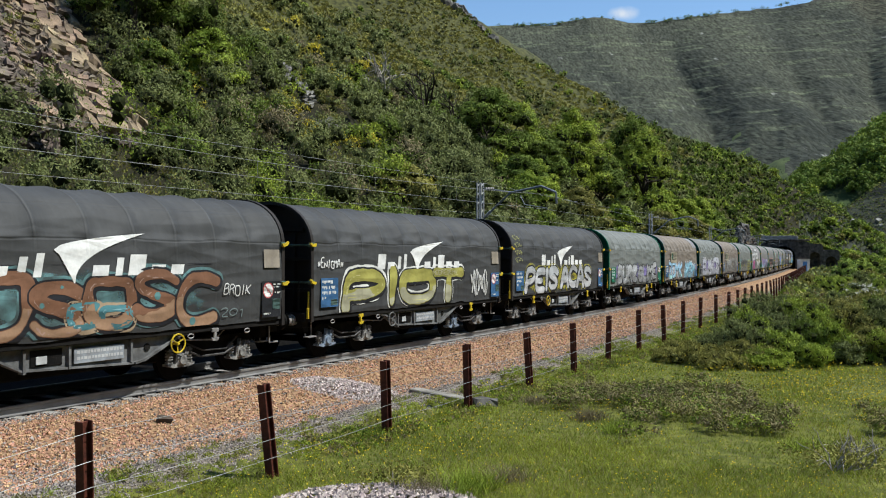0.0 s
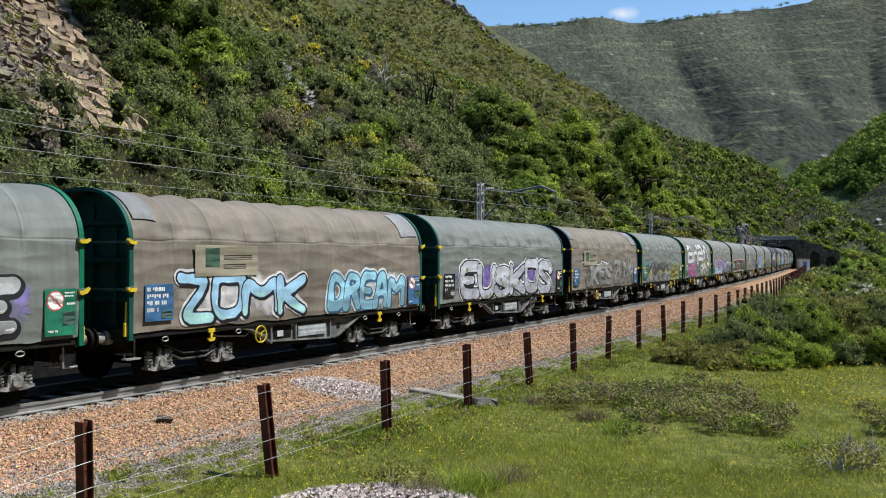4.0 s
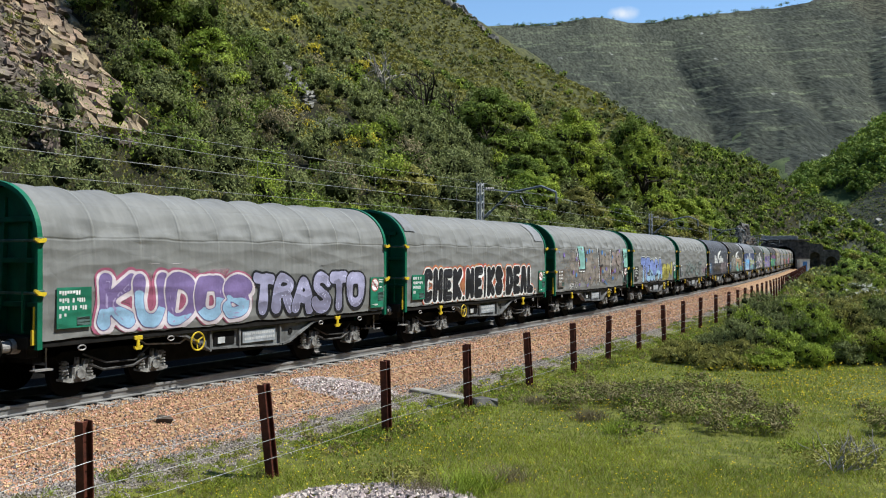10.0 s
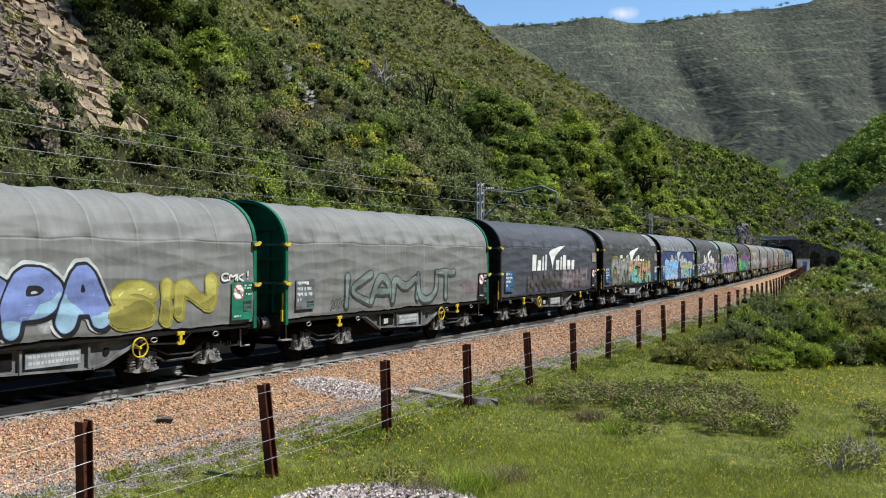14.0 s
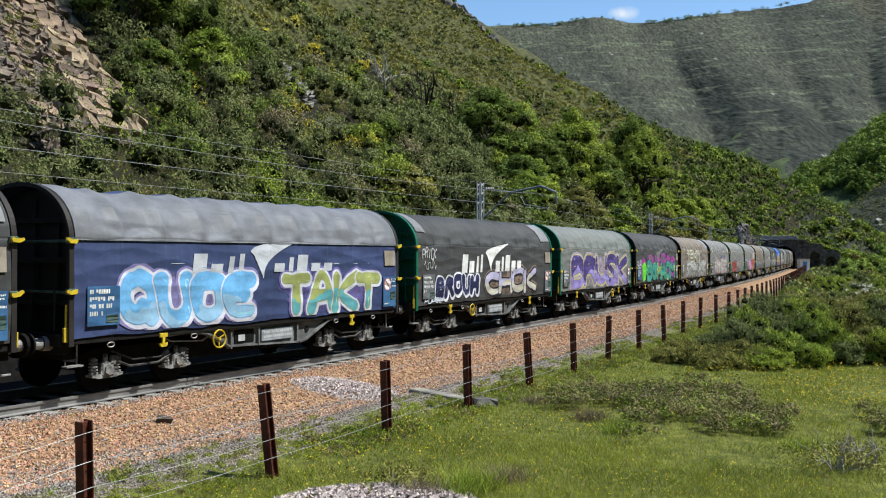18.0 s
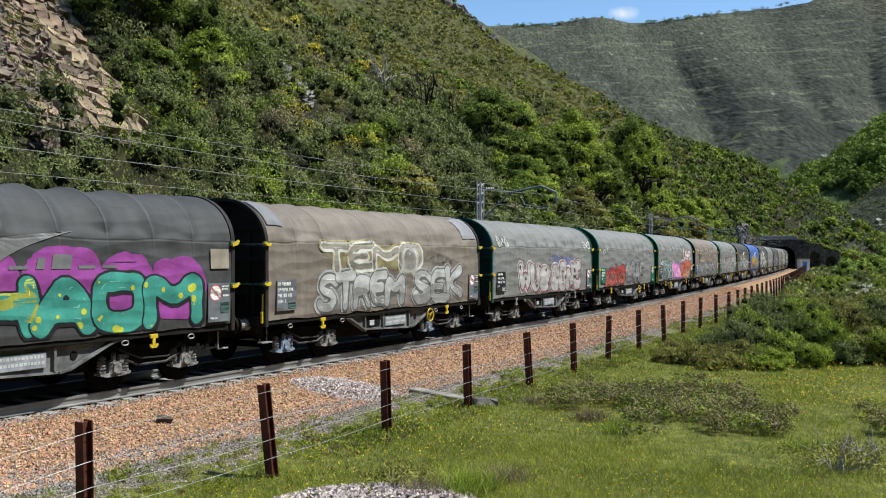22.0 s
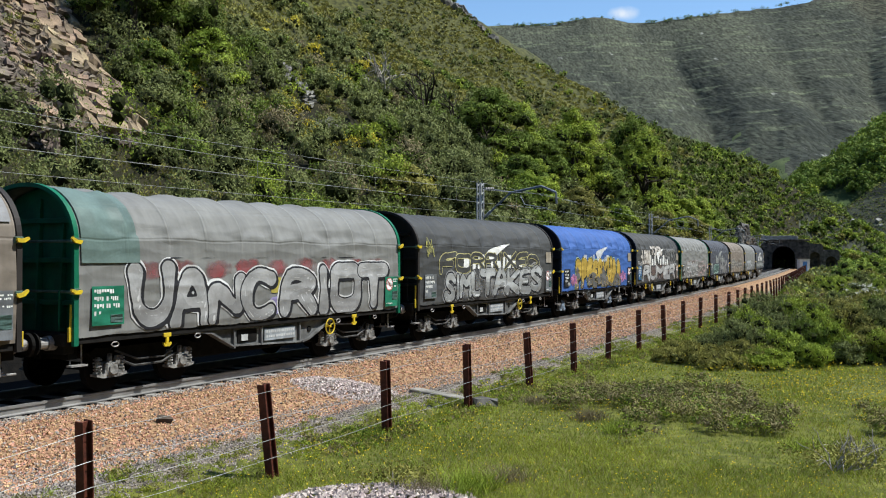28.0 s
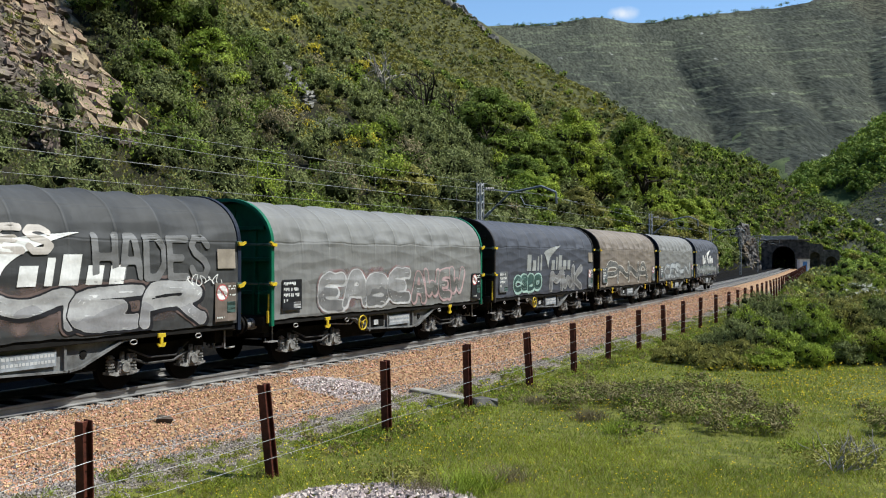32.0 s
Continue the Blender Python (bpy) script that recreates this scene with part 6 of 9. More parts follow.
graffiti(w, s, "EABE", 2.3, 6.7, 1.28, 2.24, (0.27, 0.27, 0.27), (0.50, 0.50, 0.50), (0.19, 0.10, 0.10), 0.07, 0.03, halo2=(0.19, 0.19, 0.185))
graffiti(w, s, "AWEW", 6.9, 10.1, 1.3, 2.2, (0.22, 0.22, 0.21), (0.45, 0.32, 0.32), None, 0.05, 0.04)
w, s = wagon(21, "slate", "dark", "dark grey-green tarpaulin wagon with a faded sail mark", "grey", "grey", "front", mark=((0.30, 0.31, 0.30), 2.0))
graffiti(w, s, "CSBO", 2.2, 4.9, 1.3, 1.9, (0.05, 0.10, 0.09), (0.35, 0.50, 0.45), None, 0.12, 0.05)
graffiti(w, s, "MWK", 6.0, 9.8, 1.22, 2.2, (0.22, 0.22, 0.22), (0.30, 0.30, 0.30), None, 0.04, 0.04)
w, s = wagon(22, "brown", "dark", "grey-brown tarpaulin wagon with pale dripping letters", "grey", "grey", "front")
graffiti(w, s, "PNNA", 1.6, 9.6, 1.3, 2.3, (0.13, 0.13, 0.125), (0.52, 0.49, 0.44), None, 0.05, 0.035)
w, s = wagon(23, "grey", "navy", "light grey tarpaulin wagon with chrome graffiti", "grey", "grey", "front")
graffiti(w, s, "CESHN", 2.0, 10.0, 1.26, 2.15, (0.36, 0.38, 0.39), (0.14, 0.15, 0.16), None, 0.05, 0.05)
w, s = wagon(24, "slate", "navy", "dark grey-green tarpaulin wagon with sail mark, last of the train", "grey", "grey", "front", mark=(WHITE, 2.0))
graffiti(w, s, "HHHH", 2.0, 10.0, 1.24, 1.95, (0.30, 0.32, 0.32), (0.2, 0.2, 0.2), (0.20, 0.23, 0.22), 0.05, 0.05)

# ---- line-side: sleepers, fence, wires, masts ----
bm = bmesh.new()
add_prism(bm, [(-0.13, -0.30), (-0.11, -0.185), (0.11, -0.185), (0.13, -0.30)], -1.22, 1.22)
SLEEPER = shared("sleeper", bm, mat("dusty_sleeper", (0.29, 0.28, 0.26), 0.95, 0, 0.4, 4, color2=(0.17, 0.16, 0.15), bump=0.3))
for i in range(300):
    s = -9 + 0.6 * i
    put("sleeper", SLEEPER, ballast, track_pose(s))

POSTS = []
for i in range(13):
    POSTS.append((-4.243 + 1.586 * i - (0.06 if i == 1 else 0), 10.694 + 3.0075 * i, 0.685 + 0.0068 * i))
_s, _l = to_track([POSTS[-1][0]], [POSTS[-1][1]])
for i in range(1, 40):
    lat = float(_l[0]) + (4.7 - float(_l[0])) * min(1, i / 30)
    x, y, _ = track(float(_s[0]) + 3.4 * i, lat)
    POSTS.append((float(x), float(y), 0.767 + 0.004 * i))
bm = bmesh.new()
for lo, hi in (((-0.075, -0.07, -1.75), (-0.055, 0.07, 0)), ((0.055, -0.07, -1.75), (0.075, 0.07, 0)), ((-0.055, -0.012, -1.75), (0.055, 0.012, -0.01))):
    add_box(bm, lo, hi, 0.004)
POST_MESH = shared("fence_post", bm, M_POST)
WIRE_AT = (-0.13, -0.50, -0.82, -1.10)
_tilt = np.random.default_rng(3)
POST_TOPS = []
for i, (x, y, zt) in enumerate(POSTS):
    ob = new("fence_post", POST_MESH)
    ly, lx = -4.0 if i < 3 else -1 + _tilt.normal(0, 1.2), _tilt.normal(0, 1.5)
    ob.matrix_world = pose(x, y, zt, lx, ly, 62)
    tagged(ob, "rust-brown steel section fence post beside the railway", "fence post", "fence posts along the line")
    POST_TOPS.append(ob.matrix_world.copy())
M_WIRE = mat("galvanised_wire", (0.30, 0.295, 0.28), 0.5, 0.6, 0.3, 2)
for k, dz in enumerate(WIRE_AT):
    bm = bmesh.new()
    pts = []
    for j, m in enumerate(POST_TOPS):
        pts.append(m @ Vector((0.02, -0.08, dz + 0.02 * math.sin(j * 2.3 + k))))
        if j + 1 < len(POST_TOPS):
            q = POST_TOPS[j + 1] @ Vector((0.02, -0.08, dz + 0.02 * math.sin(j * 2.3 + 2.3 + k)))
            for f in (0.33, 0.66):
                v = pts[-1 if f < 0.5 else -2].lerp(q, f)
                pts.append(Vector((v.x, v.y, v.z - 0.02 - 0.03 * (k == 1))))
    pts = [POST_TOPS[0] @ Vector((-7.0, -0.08, dz - 0.05))] + pts
    add_path(bm, pts, 0.0042, 4)
    ob = new("fence_wire", shared("fence_wire", bm, M_WIRE))
    tagged(ob, "thin galvanised wire strung between the fence posts", "fence wire", "fence wires")

M_MAST = mat("galvanised_mast", (0.42, 0.43, 0.43), 0.55, 0.3, 0.3, 3)
M_ARM = mat("catenary_tube", (0.20, 0.22, 0.24), 0.5, 0.4, 0.3, 3)
M_INSUL = mat("insulator", (0.45, 0.42, 0.38), 0.3, 0, 0.2, 8)


def mast(s):
    """A catenary mast on the hill side of the track with its bracket over the line."""
    m = thing("catenary_mast", track_pose(s, 0, -3.3), "galvanised steel catenary mast beside the railway track", "catenary mast", "catenary masts")
    bm = bmesh.new()
    for x in (-0.13, 0.13):
        for y in (-0.1, 0.1):
            add_box(bm, (x - 0.03, y - 0.03, -0.8), (x + 0.03, y + 0.03, 6.0))
    for i in range(17):
        z = -0.6 + i * 0.4
        for y in (-0.1, 0.1):
            add_tube(bm, (-0.13, y, z), (0.13, y, z + 0.2), 0.015, 4)
            add_tube(bm, (0.13, y, z + 0.2), (-0.13, y, z + 0.4), 0.015, 4)
    part("lattice_column", fixed(bm), M_MAST, m)
    bm = bmesh.new()
    add_path(bm, [(0, -0.15, 4.35), (0, -1.5, 5.5), (0, -3.0, 5.75), (0, -3.7, 5.45), (0, -3.72, 4.95)], 0.05, 6)
    part("cantilever_tube", fixed(bm), M_ARM, m)
    bm = bmesh.new()
    add_path(bm, [(0, -0.15, 5.75), (0, -1.6, 5.52)], 0.03, 6)
    add_path(bm, [(0, -3.3, 4.75), (0, -2.2, 4.95), (0, -2.0, 5.35)], 0.022, 5)
    part("steady_arm", fixed(bm), M_ARM, m)
    bm = bmesh.new()
    for i in range(5):
        add_tube(bm, (0, -0.3 - i * 0.08, 5.72), (0, -0.34 - i * 0.08, 5.715), 0.07, 8)
        add_tube(bm, (0, -0.3 - i * 0.05, 4.48 + i * 0.045), (0, -0.33 - i * 0.05, 4.5 + i * 0.045), 0.07, 8)
    part("insulator", fixed(bm), M_INSUL, m, "pale ribbed insulators")
    bm = bmesh.new()
    add_box(bm, (-0.25, -0.25, -0.9), (0.25, 0.25, -0.35), 0.02)
    part("footing", fixed(bm), M_CONCRETE, m)


MASTS = (-14.0, 20.0, 54.5, 88.0, 122.0, 156.0)
for s in MASTS:
    mast(s)


def wire(name, lat, z_at, sag_by, r, label):
    bm = bmesh.new()
    pts = []
    for a, b in zip(MASTS[:-1], MASTS[1:]):
        for f in np.linspace(0, 1, 9)[:-1]:
            x, y, _ = track(a + (b - a) * f, lat)
            pts.append((float(x), float(y), z_at - sag_by * 4 * f * (1 - f)))
    x, y, _ = track(188, lat)
    pts.append((float(x), float(y), z_at))
    add_path(bm, pts, r, 4)
    ob = new(name, shared(name, bm, M_WIRE))
    return tagged(ob, label, "overhead wire")


wire("earth_wire", -3.3, 6.02, 0.12, 0.0065, "grey earth wire strung along the catenary mast tops")
wire("messenger_wire", -0.1, 5.38, 0.36, 0.0065, "grey catenary messenger wire hung over the track")
wire("contact_wire", -0.1, 4.72, 0.10, 0.0065, "grey contact wire hung low over the track")
wire("signal_cable", -3.4, 4.60, 0.10, 0.0065, "dark signal cable strung along the catenary masts")
bm = bmesh.new()
for a, b in zip(MASTS[:4], MASTS[1:5]):
    for f in (0.1, 0.26, 0.42, 0.58, 0.74, 0.9):
        x, y, _ = track(a + (b - a) * f, -0.1)
        add_tube(bm, (float(x), float(y), 4.72 - 0.4 * f * (1 - f)), (float(x), float(y), 5.38 - 1.44 * f * (1 - f)), 0.007, 4)
ob = new("dropper", shared("dropper", bm, M_WIRE))
tagged(ob, "thin droppers that carry the contact wire", "overhead wire", kind="stuff")

# ---- tunnel ----
M_STONE2 = mat("weathered_coping", (0.40, 0.385, 0.36), 0.95, 0, 0.4, 1.5, bump=0.4, bump_scale=6)
portal = thing("tunnel_portal", track_pose(S_PORTAL, -0.7, -0.45), "dark stone railway tunnel portal with arched mouth and side arcade", "tunnel portal", kind="structure")


def arch_wall(bm, y0, y1, top, half, spring, x0, x1, mid=0.0, n=14):
    """A wall across the track from y0 to y1 with an arched opening of that half width."""
    arc = [(mid - half, 0)] + [(mid - half * math.cos(a), spring + half * math.sin(a)) for a in np.linspace(0, math.pi, n)] + [(mid + half, 0)]
    out = [(y0, 0)] + [(y0 if a < math.pi * 0.25 else y1 if a > math.pi * 0.75 else mid - (mid - y0) * math.cos(a) * 1.41 if math.cos(a) > 0 else mid - (y1 - mid) * math.cos(a) * 1.41, top if math.pi * 0.25 <= a <= math.pi * 0.75 else min(top, spring + (top - spring) * math.tan(a if a < 1.5 else math.pi - a))) for a in np.linspace(0, math.pi, n)] + [(y1, 0)]
    rows = [[bm.verts.new((x, y, z)) for y, z in o] for x, o in ((x0, arc), (x0, out), (x1, out), (x1, arc))]
    for a, b in zip(rows, rows[1:] + rows[:1]):
        for i in range(len(a) - 1):
            bm.faces.new((a[i], a[i + 1], b[i + 1], b[i]))


bm = bmesh.new()
arch_wall(bm, -5.2, 4.6, 6.6, 2.35, 3.1, 0, 0.9)
part("portal_wall", fixed(bm), M_STONE, portal)
bm = bmesh.new()
add_box(bm, (-0.25, -5.4, 6.6), (1.0, 4.8, 6.95), 0.04)
part("coping", fixed(bm), M_STONE, portal)
bm = bmesh.new()
add_box(bm, (0.15, -2.9, 6.95), (0.55, 4.7, 7.75), 0.04)
part("parapet", fixed(bm), M_STONE2, portal, "pale grey stone parapet")
for i in range(17):
    a0, a1 = math.pi * i / 17 + 0.015, math.pi * (i + 1) / 17 - 0.015
    bm = bmesh.new()
    q = [(-2.37 * math.cos(a0), 3.1 + 2.37 * math.sin(a0)), (-2.85 * math.cos(a0), 3.1 + 2.85 * math.sin(a0)), (-2.85 * math.cos(a1), 3.1 + 2.85 * math.sin(a1)), (-2.37 * math.cos(a1), 3.1 + 2.37 * math.sin(a1))]
    v = [[bm.verts.new((x, y, z)) for y, z in q] for x in (-0.08, 0.5)]
    bm.faces.new(v[0]), bm.faces.new(v[1][::-1])
    for j in range(4):
        bm.faces.new((v[0][j], v[0][(j + 1) % 4], v[1][(j + 1) % 4], v[1][j]))
    part("voussoir", fixed(bm), M_STONE, portal)
# arcade on the valley side, running on along the line
ARC = portal.matrix_world
for i in range(2):
    bm = bmesh.new()
    arch_wall(bm, -1.75, 1.75, 6.0 - 1.3 * i, 1.15, 3.0 - 0.9 * i, 0, 0.8, n=10)
    o = part("arcade_wall", fixed(bm), M_STONE, portal)
    o.matrix_basis = pose(0.6 + 1.25 * i, -6.4 - 3.2 * i, 0, 0, 0, 21)
    bm = bmesh.new()
    add_box(bm, (1.9, -1.6, 0), (2.3, 1.6, 5.2 - 1.3 * i), 0.03)
    add_box(bm, (0.8, -1.7, 0), (2.3, -1.45, 5.2 - 1.3 * i), 0.03)
    add_box(bm, (0.8, -1.6, 4.9 - 1.3 * i), (2.3, 1.6, 5.2 - 1.3 * i), 0.03)
    o2 = part("arcade_recess", fixed(bm), M_STONE, portal)
    o2.matrix_basis = o.matrix_basis
M_DARK = mat("sooty_lining", (0.03, 0.03, 0.03), 0.95, 0, 0.3, 1)
ss = np.arange(S_PORTAL + 0.3, 428, 6.0)
prof = [(2.0, -0.75)] + [(-0.45 + 2.45 * math.cos(a), 2.4 + 2.45 * math.sin(a)) for a in np.linspace(0, math.pi, 14)] + [(-2.9, -0.75)]
V = np.concatenate([np.stack([*track(ss, l)[:2], np.full_like(ss, z)], 1)[None] for l, z in prof])
n, k = V.shape[:2]
idx = np.arange(n * k).reshape(n, k)
F = np.stack([idx[:-1, :-1], idx[1:, :-1], idx[1:, 1:], idx[:-1, 1:]], -1).reshape(-1, 4)
V = V.reshape(-1, 3)
k2 = len(V)
V = np.concatenate([V, V[idx[:, -1]].mean(0)[None]])
F2 = np.stack([idx[:-1, -1], idx[1:, -1], np.full(n - 1, k2)], 1)
lining = new("tunnel_lining", mesh_from("tunnel_lining", V, [F, F2], [M_DARK], True))
tagged(lining, "soot-dark lining of the railway tunnel", "tunnel", kind="structure")

# trackside hut
hut = thing("trackside_hut", track_pose(186.5, -0.5, 3.7) @ pose(0, 0, 0, 0, 0, 22), "small white trackside hut with a blue door", "hut")
M_WHITE = mat("white_paint", (0.78, 0.78, 0.77), 0.7, 0, 0.12, 2)
M_BLUE = mat("blue_door", (0.12, 0.30, 0.62), 0.5, 0, 0.15, 2)
bm = bmesh.new()
add_box(bm, (-0.9, -1.0, -0.2), (0.9, 1.0, 2.35), 0.02)
part("wall", fixed(bm), M_WHITE, hut)
bm = bmesh.new()
add_box(bm, (-1.05, -1.12, 2.35), (1.05, 1.12, 2.5), 0.02)
part("roof", fixed(bm), M_CONCRETE, hut)
bm = bmesh.new()
add_box(bm, (-0.93, -0.45, 0.0), (-0.88, 0.45, 1.95), 0.01)
part("door", fixed(bm), M_BLUE, hut, "blue metal door")


# ---- loose stones ----
def stones(name, X, Y, Z, size, material, label, category, seed):
    """Many small broken stones as one object."""
    r = np.random.default_rng(seed)
    n = len(X)
    base = np.array([(1, 0, 0), (-0.5, 0.87, 0), (-0.5, -0.87, 0), (0.1, 0.1, 0.8), (0.0, 0.0, -0.8)])
    V = base[None] * r.uniform(0.6, 1.3, (n, 5, 1)) + r.normal(0, 0.15, (n, 5, 3))
    a, b = r.uniform(0, 6.28, n), r.uniform(-0.7, 0.7, n)
    ca, sa, cb, sb = np.cos(a), np.sin(a), np.cos(b), np.sin(b)
    x, y, z = V[..., 0], V[..., 1], V[..., 2]
    y, z = y * cb[:, None] - z * sb[:, None], y * sb[:, None] + z * cb[:, None]
    x, y = x * ca[:, None] - y * sa[:, None], x * sa[:, None] + y * ca[:, None]
    P = np.stack([x, y, z], -1) * size[:, None, None] + np.stack([X, Y, Z], 1)[:, None]
    f = np.array([(0, 1, 3), (1, 2, 3), (2, 0, 3), (1, 0, 4), (2, 1, 4), (0, 2, 4)])
    F = (f[None] + 5 * np.arange(n)[:, None, None]).reshape(-1, 3)
    ob = new(name, mesh_from(name, P.reshape(-1, 3), F, [material]))
    return tagged(ob, label, category, kind="stuff")


def bed_z(lat):
    return np.interp(lat, (-4.8, -3.2, 2.2, 4.0, 4.6), (-0.75, -0.22, -0.22, -0.56, -0.72))


M_STONES = mat("orange_stone", (0.43, 0.250, 0.143), 0.9, 0, 0.3, 30, color2=(0.32, 0.195, 0.125), random_hue=0.42, island=True)
M_STONES2 = mat("grey_stone", (0.29, 0.255, 0.225), 0.9, 0, 0.3, 30, color2=(0.19, 0.165, 0.15), random_hue=0.5, island=True)
r = np.random.default_rng(12)
n = 42000
s = -9.5 + 75 * r.random(n) ** 1.9
lat = 1.0 + 3.45 * r.random(n)
x, y, _ = track(s, lat)
stones("ballast_stones", x, y, bed_z(lat) + 0.010, r.uniform(0.018, 0.040, n) * (1 + s.clip(0) / 45), M_STONES, "rust-orange broken ballast stones", "ballast", 1)
n = 3200
s = -9.5 + 60 * r.random(n) ** 1.9
lat = 1.1 + 3.3 * r.random(n) ** 0.7
x, y, _ = track(s, lat)
stones("ballast_stones", x, y, bed_z(lat) + 0.016, r.uniform(0.018, 0.040, n) * (1 + s.clip(0) / 50), M_STONES2, "pale grey stones among the ballast", "ballast", 6)
n = 6000
s = -9.5 + 70 * r.random(n) ** 1.7
lat = r.uniform(0.94, 1.5, n)
x, y, _ = track(s, lat)
stones("ballast_stones", x, y, bed_z(lat) + 0.022, r.uniform(0.015, 0.034, n) * (1 + s.clip(0) / 50), M_STONES2, "grey dusty stones beside the rail", "ballast", 7)
n = 26000
s = -10 + 60 * r.random(n) ** 1.9
lat = 3.6 + np.abs(r.normal(0, 1.05, n))
x, y, _ = track(s, lat)
keep = (lat < 5.35 + 0.8 * fbm(x, y, 2.0, 3, 71)) | (r.random(n) < 0.06)
x, y, s, lat = x[keep], y[keep], s[keep], lat[keep]
stones("gravel_stones", x, y, np.maximum(land(x, y), bed_z(lat)) + 0.006, r.uniform(0.012, 0.034, len(x)), M_STONES2, "grey gravel at the foot of the ballast", "gravel", 2)


def mound(cx, cy, rad, high, n, seed, label, material, size=(0.012, 0.035)):
    r = np.random.default_rng(seed)
    d, a = rad * np.sqrt(r.random(n)), r.uniform(0, 6.28, n)
    x, y = cx + d * np.cos(a) * 1.5, cy + d * np.sin(a)
    lat = to_track(x, y)[1]
    z = np.maximum(land(x, y), np.where(np.abs(lat) < 4.6, bed_z(lat), -9)) + high * np.clip(1 - (d / rad) ** 2, 0, 1) + 0.005
    return stones("gravel_pile", x, y, z, r.uniform(*size, n), material, label, "gravel pile", seed)


M_PINK = mat("pink_gravel", (0.46, 0.385, 0.345), 0.9, 0, 0.3, 30, color2=(0.30, 0.25, 0.235), random_hue=0.5, island=True)
mound(-0.95, 12.35, 0.95, 0.17, 2600, 31, "low heap of grey-pink gravel in the grass", M_PINK, (0.016, 0.055))
mound(-2.2, 20.6, 0.85, 0.10, 2300, 32, "pale gravel spilled beside the ballast", M_PINK, (0.016, 0.05))


def rock(name, m, size, seed, material, label, category, group="", parent=None, rough=0.13):
    """A broken, angular block of stone."""
    r = np.random.default_rng(seed)
    bm = bmesh.new()
    bmesh.ops.create_cube(bm, size=2)
    bmesh.ops.subdivide_edges(bm, edges=bm.edges[:], cuts=1, use_grid_fill=True)
    for v in bm.verts:
        j = r.normal(0, rough, 3)
        k = (0.96 if rough < 0.12 else 0.92) if sum(abs(c) > 0.9 for c in v.co) == 3 else 1.0
        v.co = Vector(((v.co.x * k + j[0]) * size[0], (v.co.y * k + j[1]) * size[1], (v.co.z * k + j[2]) * size[2]))
    me = bpy.data.meshes.new(name)
    bm.to_mesh(me)
    bm.free()
    me.materials.append(material)
    ob = new(name, me)
    if parent is not None:
        ob.parent = parent
        ob.matrix_basis = m
    else:
        ob.matrix_world = m
    return tagged(ob, label, category, group)


M_ROCK = mat("ochre_rock", (0.33, 0.245, 0.16), 0.95, 0, 0.8, 1.3, color2=(0.13, 0.095, 0.066), bump=1.0, bump_scale=7, random_hue=0.3, detail=10.0)
M_ROCK3 = mat("layered_grey_rock", (0.205, 0.155, 0.108), 0.95, 0, 0.7, 1.8, color2=(0.085, 0.064, 0.046), bump=1.0, bump_scale=10, random_hue=0.4)
M_ROCK2 = mat("grey_rock", (0.20, 0.19, 0.175), 0.95, 0, 0.5, 1.2, color2=(0.085, 0.08, 0.072), bump=0.8, bump_scale=5, random_hue=0.35)


def at(s, lat, dz=0.0):
    x, y, _ = track(s, lat)
    return float(x), float(y), float(land(np.array([x]), np.array([y]))[0]) + dz


rock("boulder", pose(-5.01, 16.23, -0.315, 14, 8, 30), (0.12, 0.08, 0.065), 4, mat("dark_rock", (0.085, 0.065, 0.05), 0.9, 0, 0.4, 8), "dark stone lying on the ballast", "stone")
rock("boulder", pose(0.95, 20.1, -0.66, 0, 5, 15), (0.28, 0.2, 0.13), 5, M_ROCK2, "pale stone in the grass by a fence post", "stone")
bm = bmesh.new()
add_box(bm, (-0.85, -0.14, -0.2), (0.85, 0.14, 0.10), 0.02)
slab = new("concrete_slab", shared("concrete_slab", bm, mat("old_concrete", (0.27, 0.25, 0.22), 0.95, 0, 0.5, 4, color2=(0.14, 0.13, 0.11), bump=0.5)))
slab.matrix_world = pose(-0.05, 20.9, -0.63, 2, 3, -38)
tagged(slab, "old concrete kerb slab lying in the grass", "concrete slab")

M_PALE = mat("pale_rock", (0.34, 0.33, 0.31), 0.95, 0, 0.4, 0.5, color2=(0.20, 0.195, 0.18), bump=0.6, bump_scale=2)
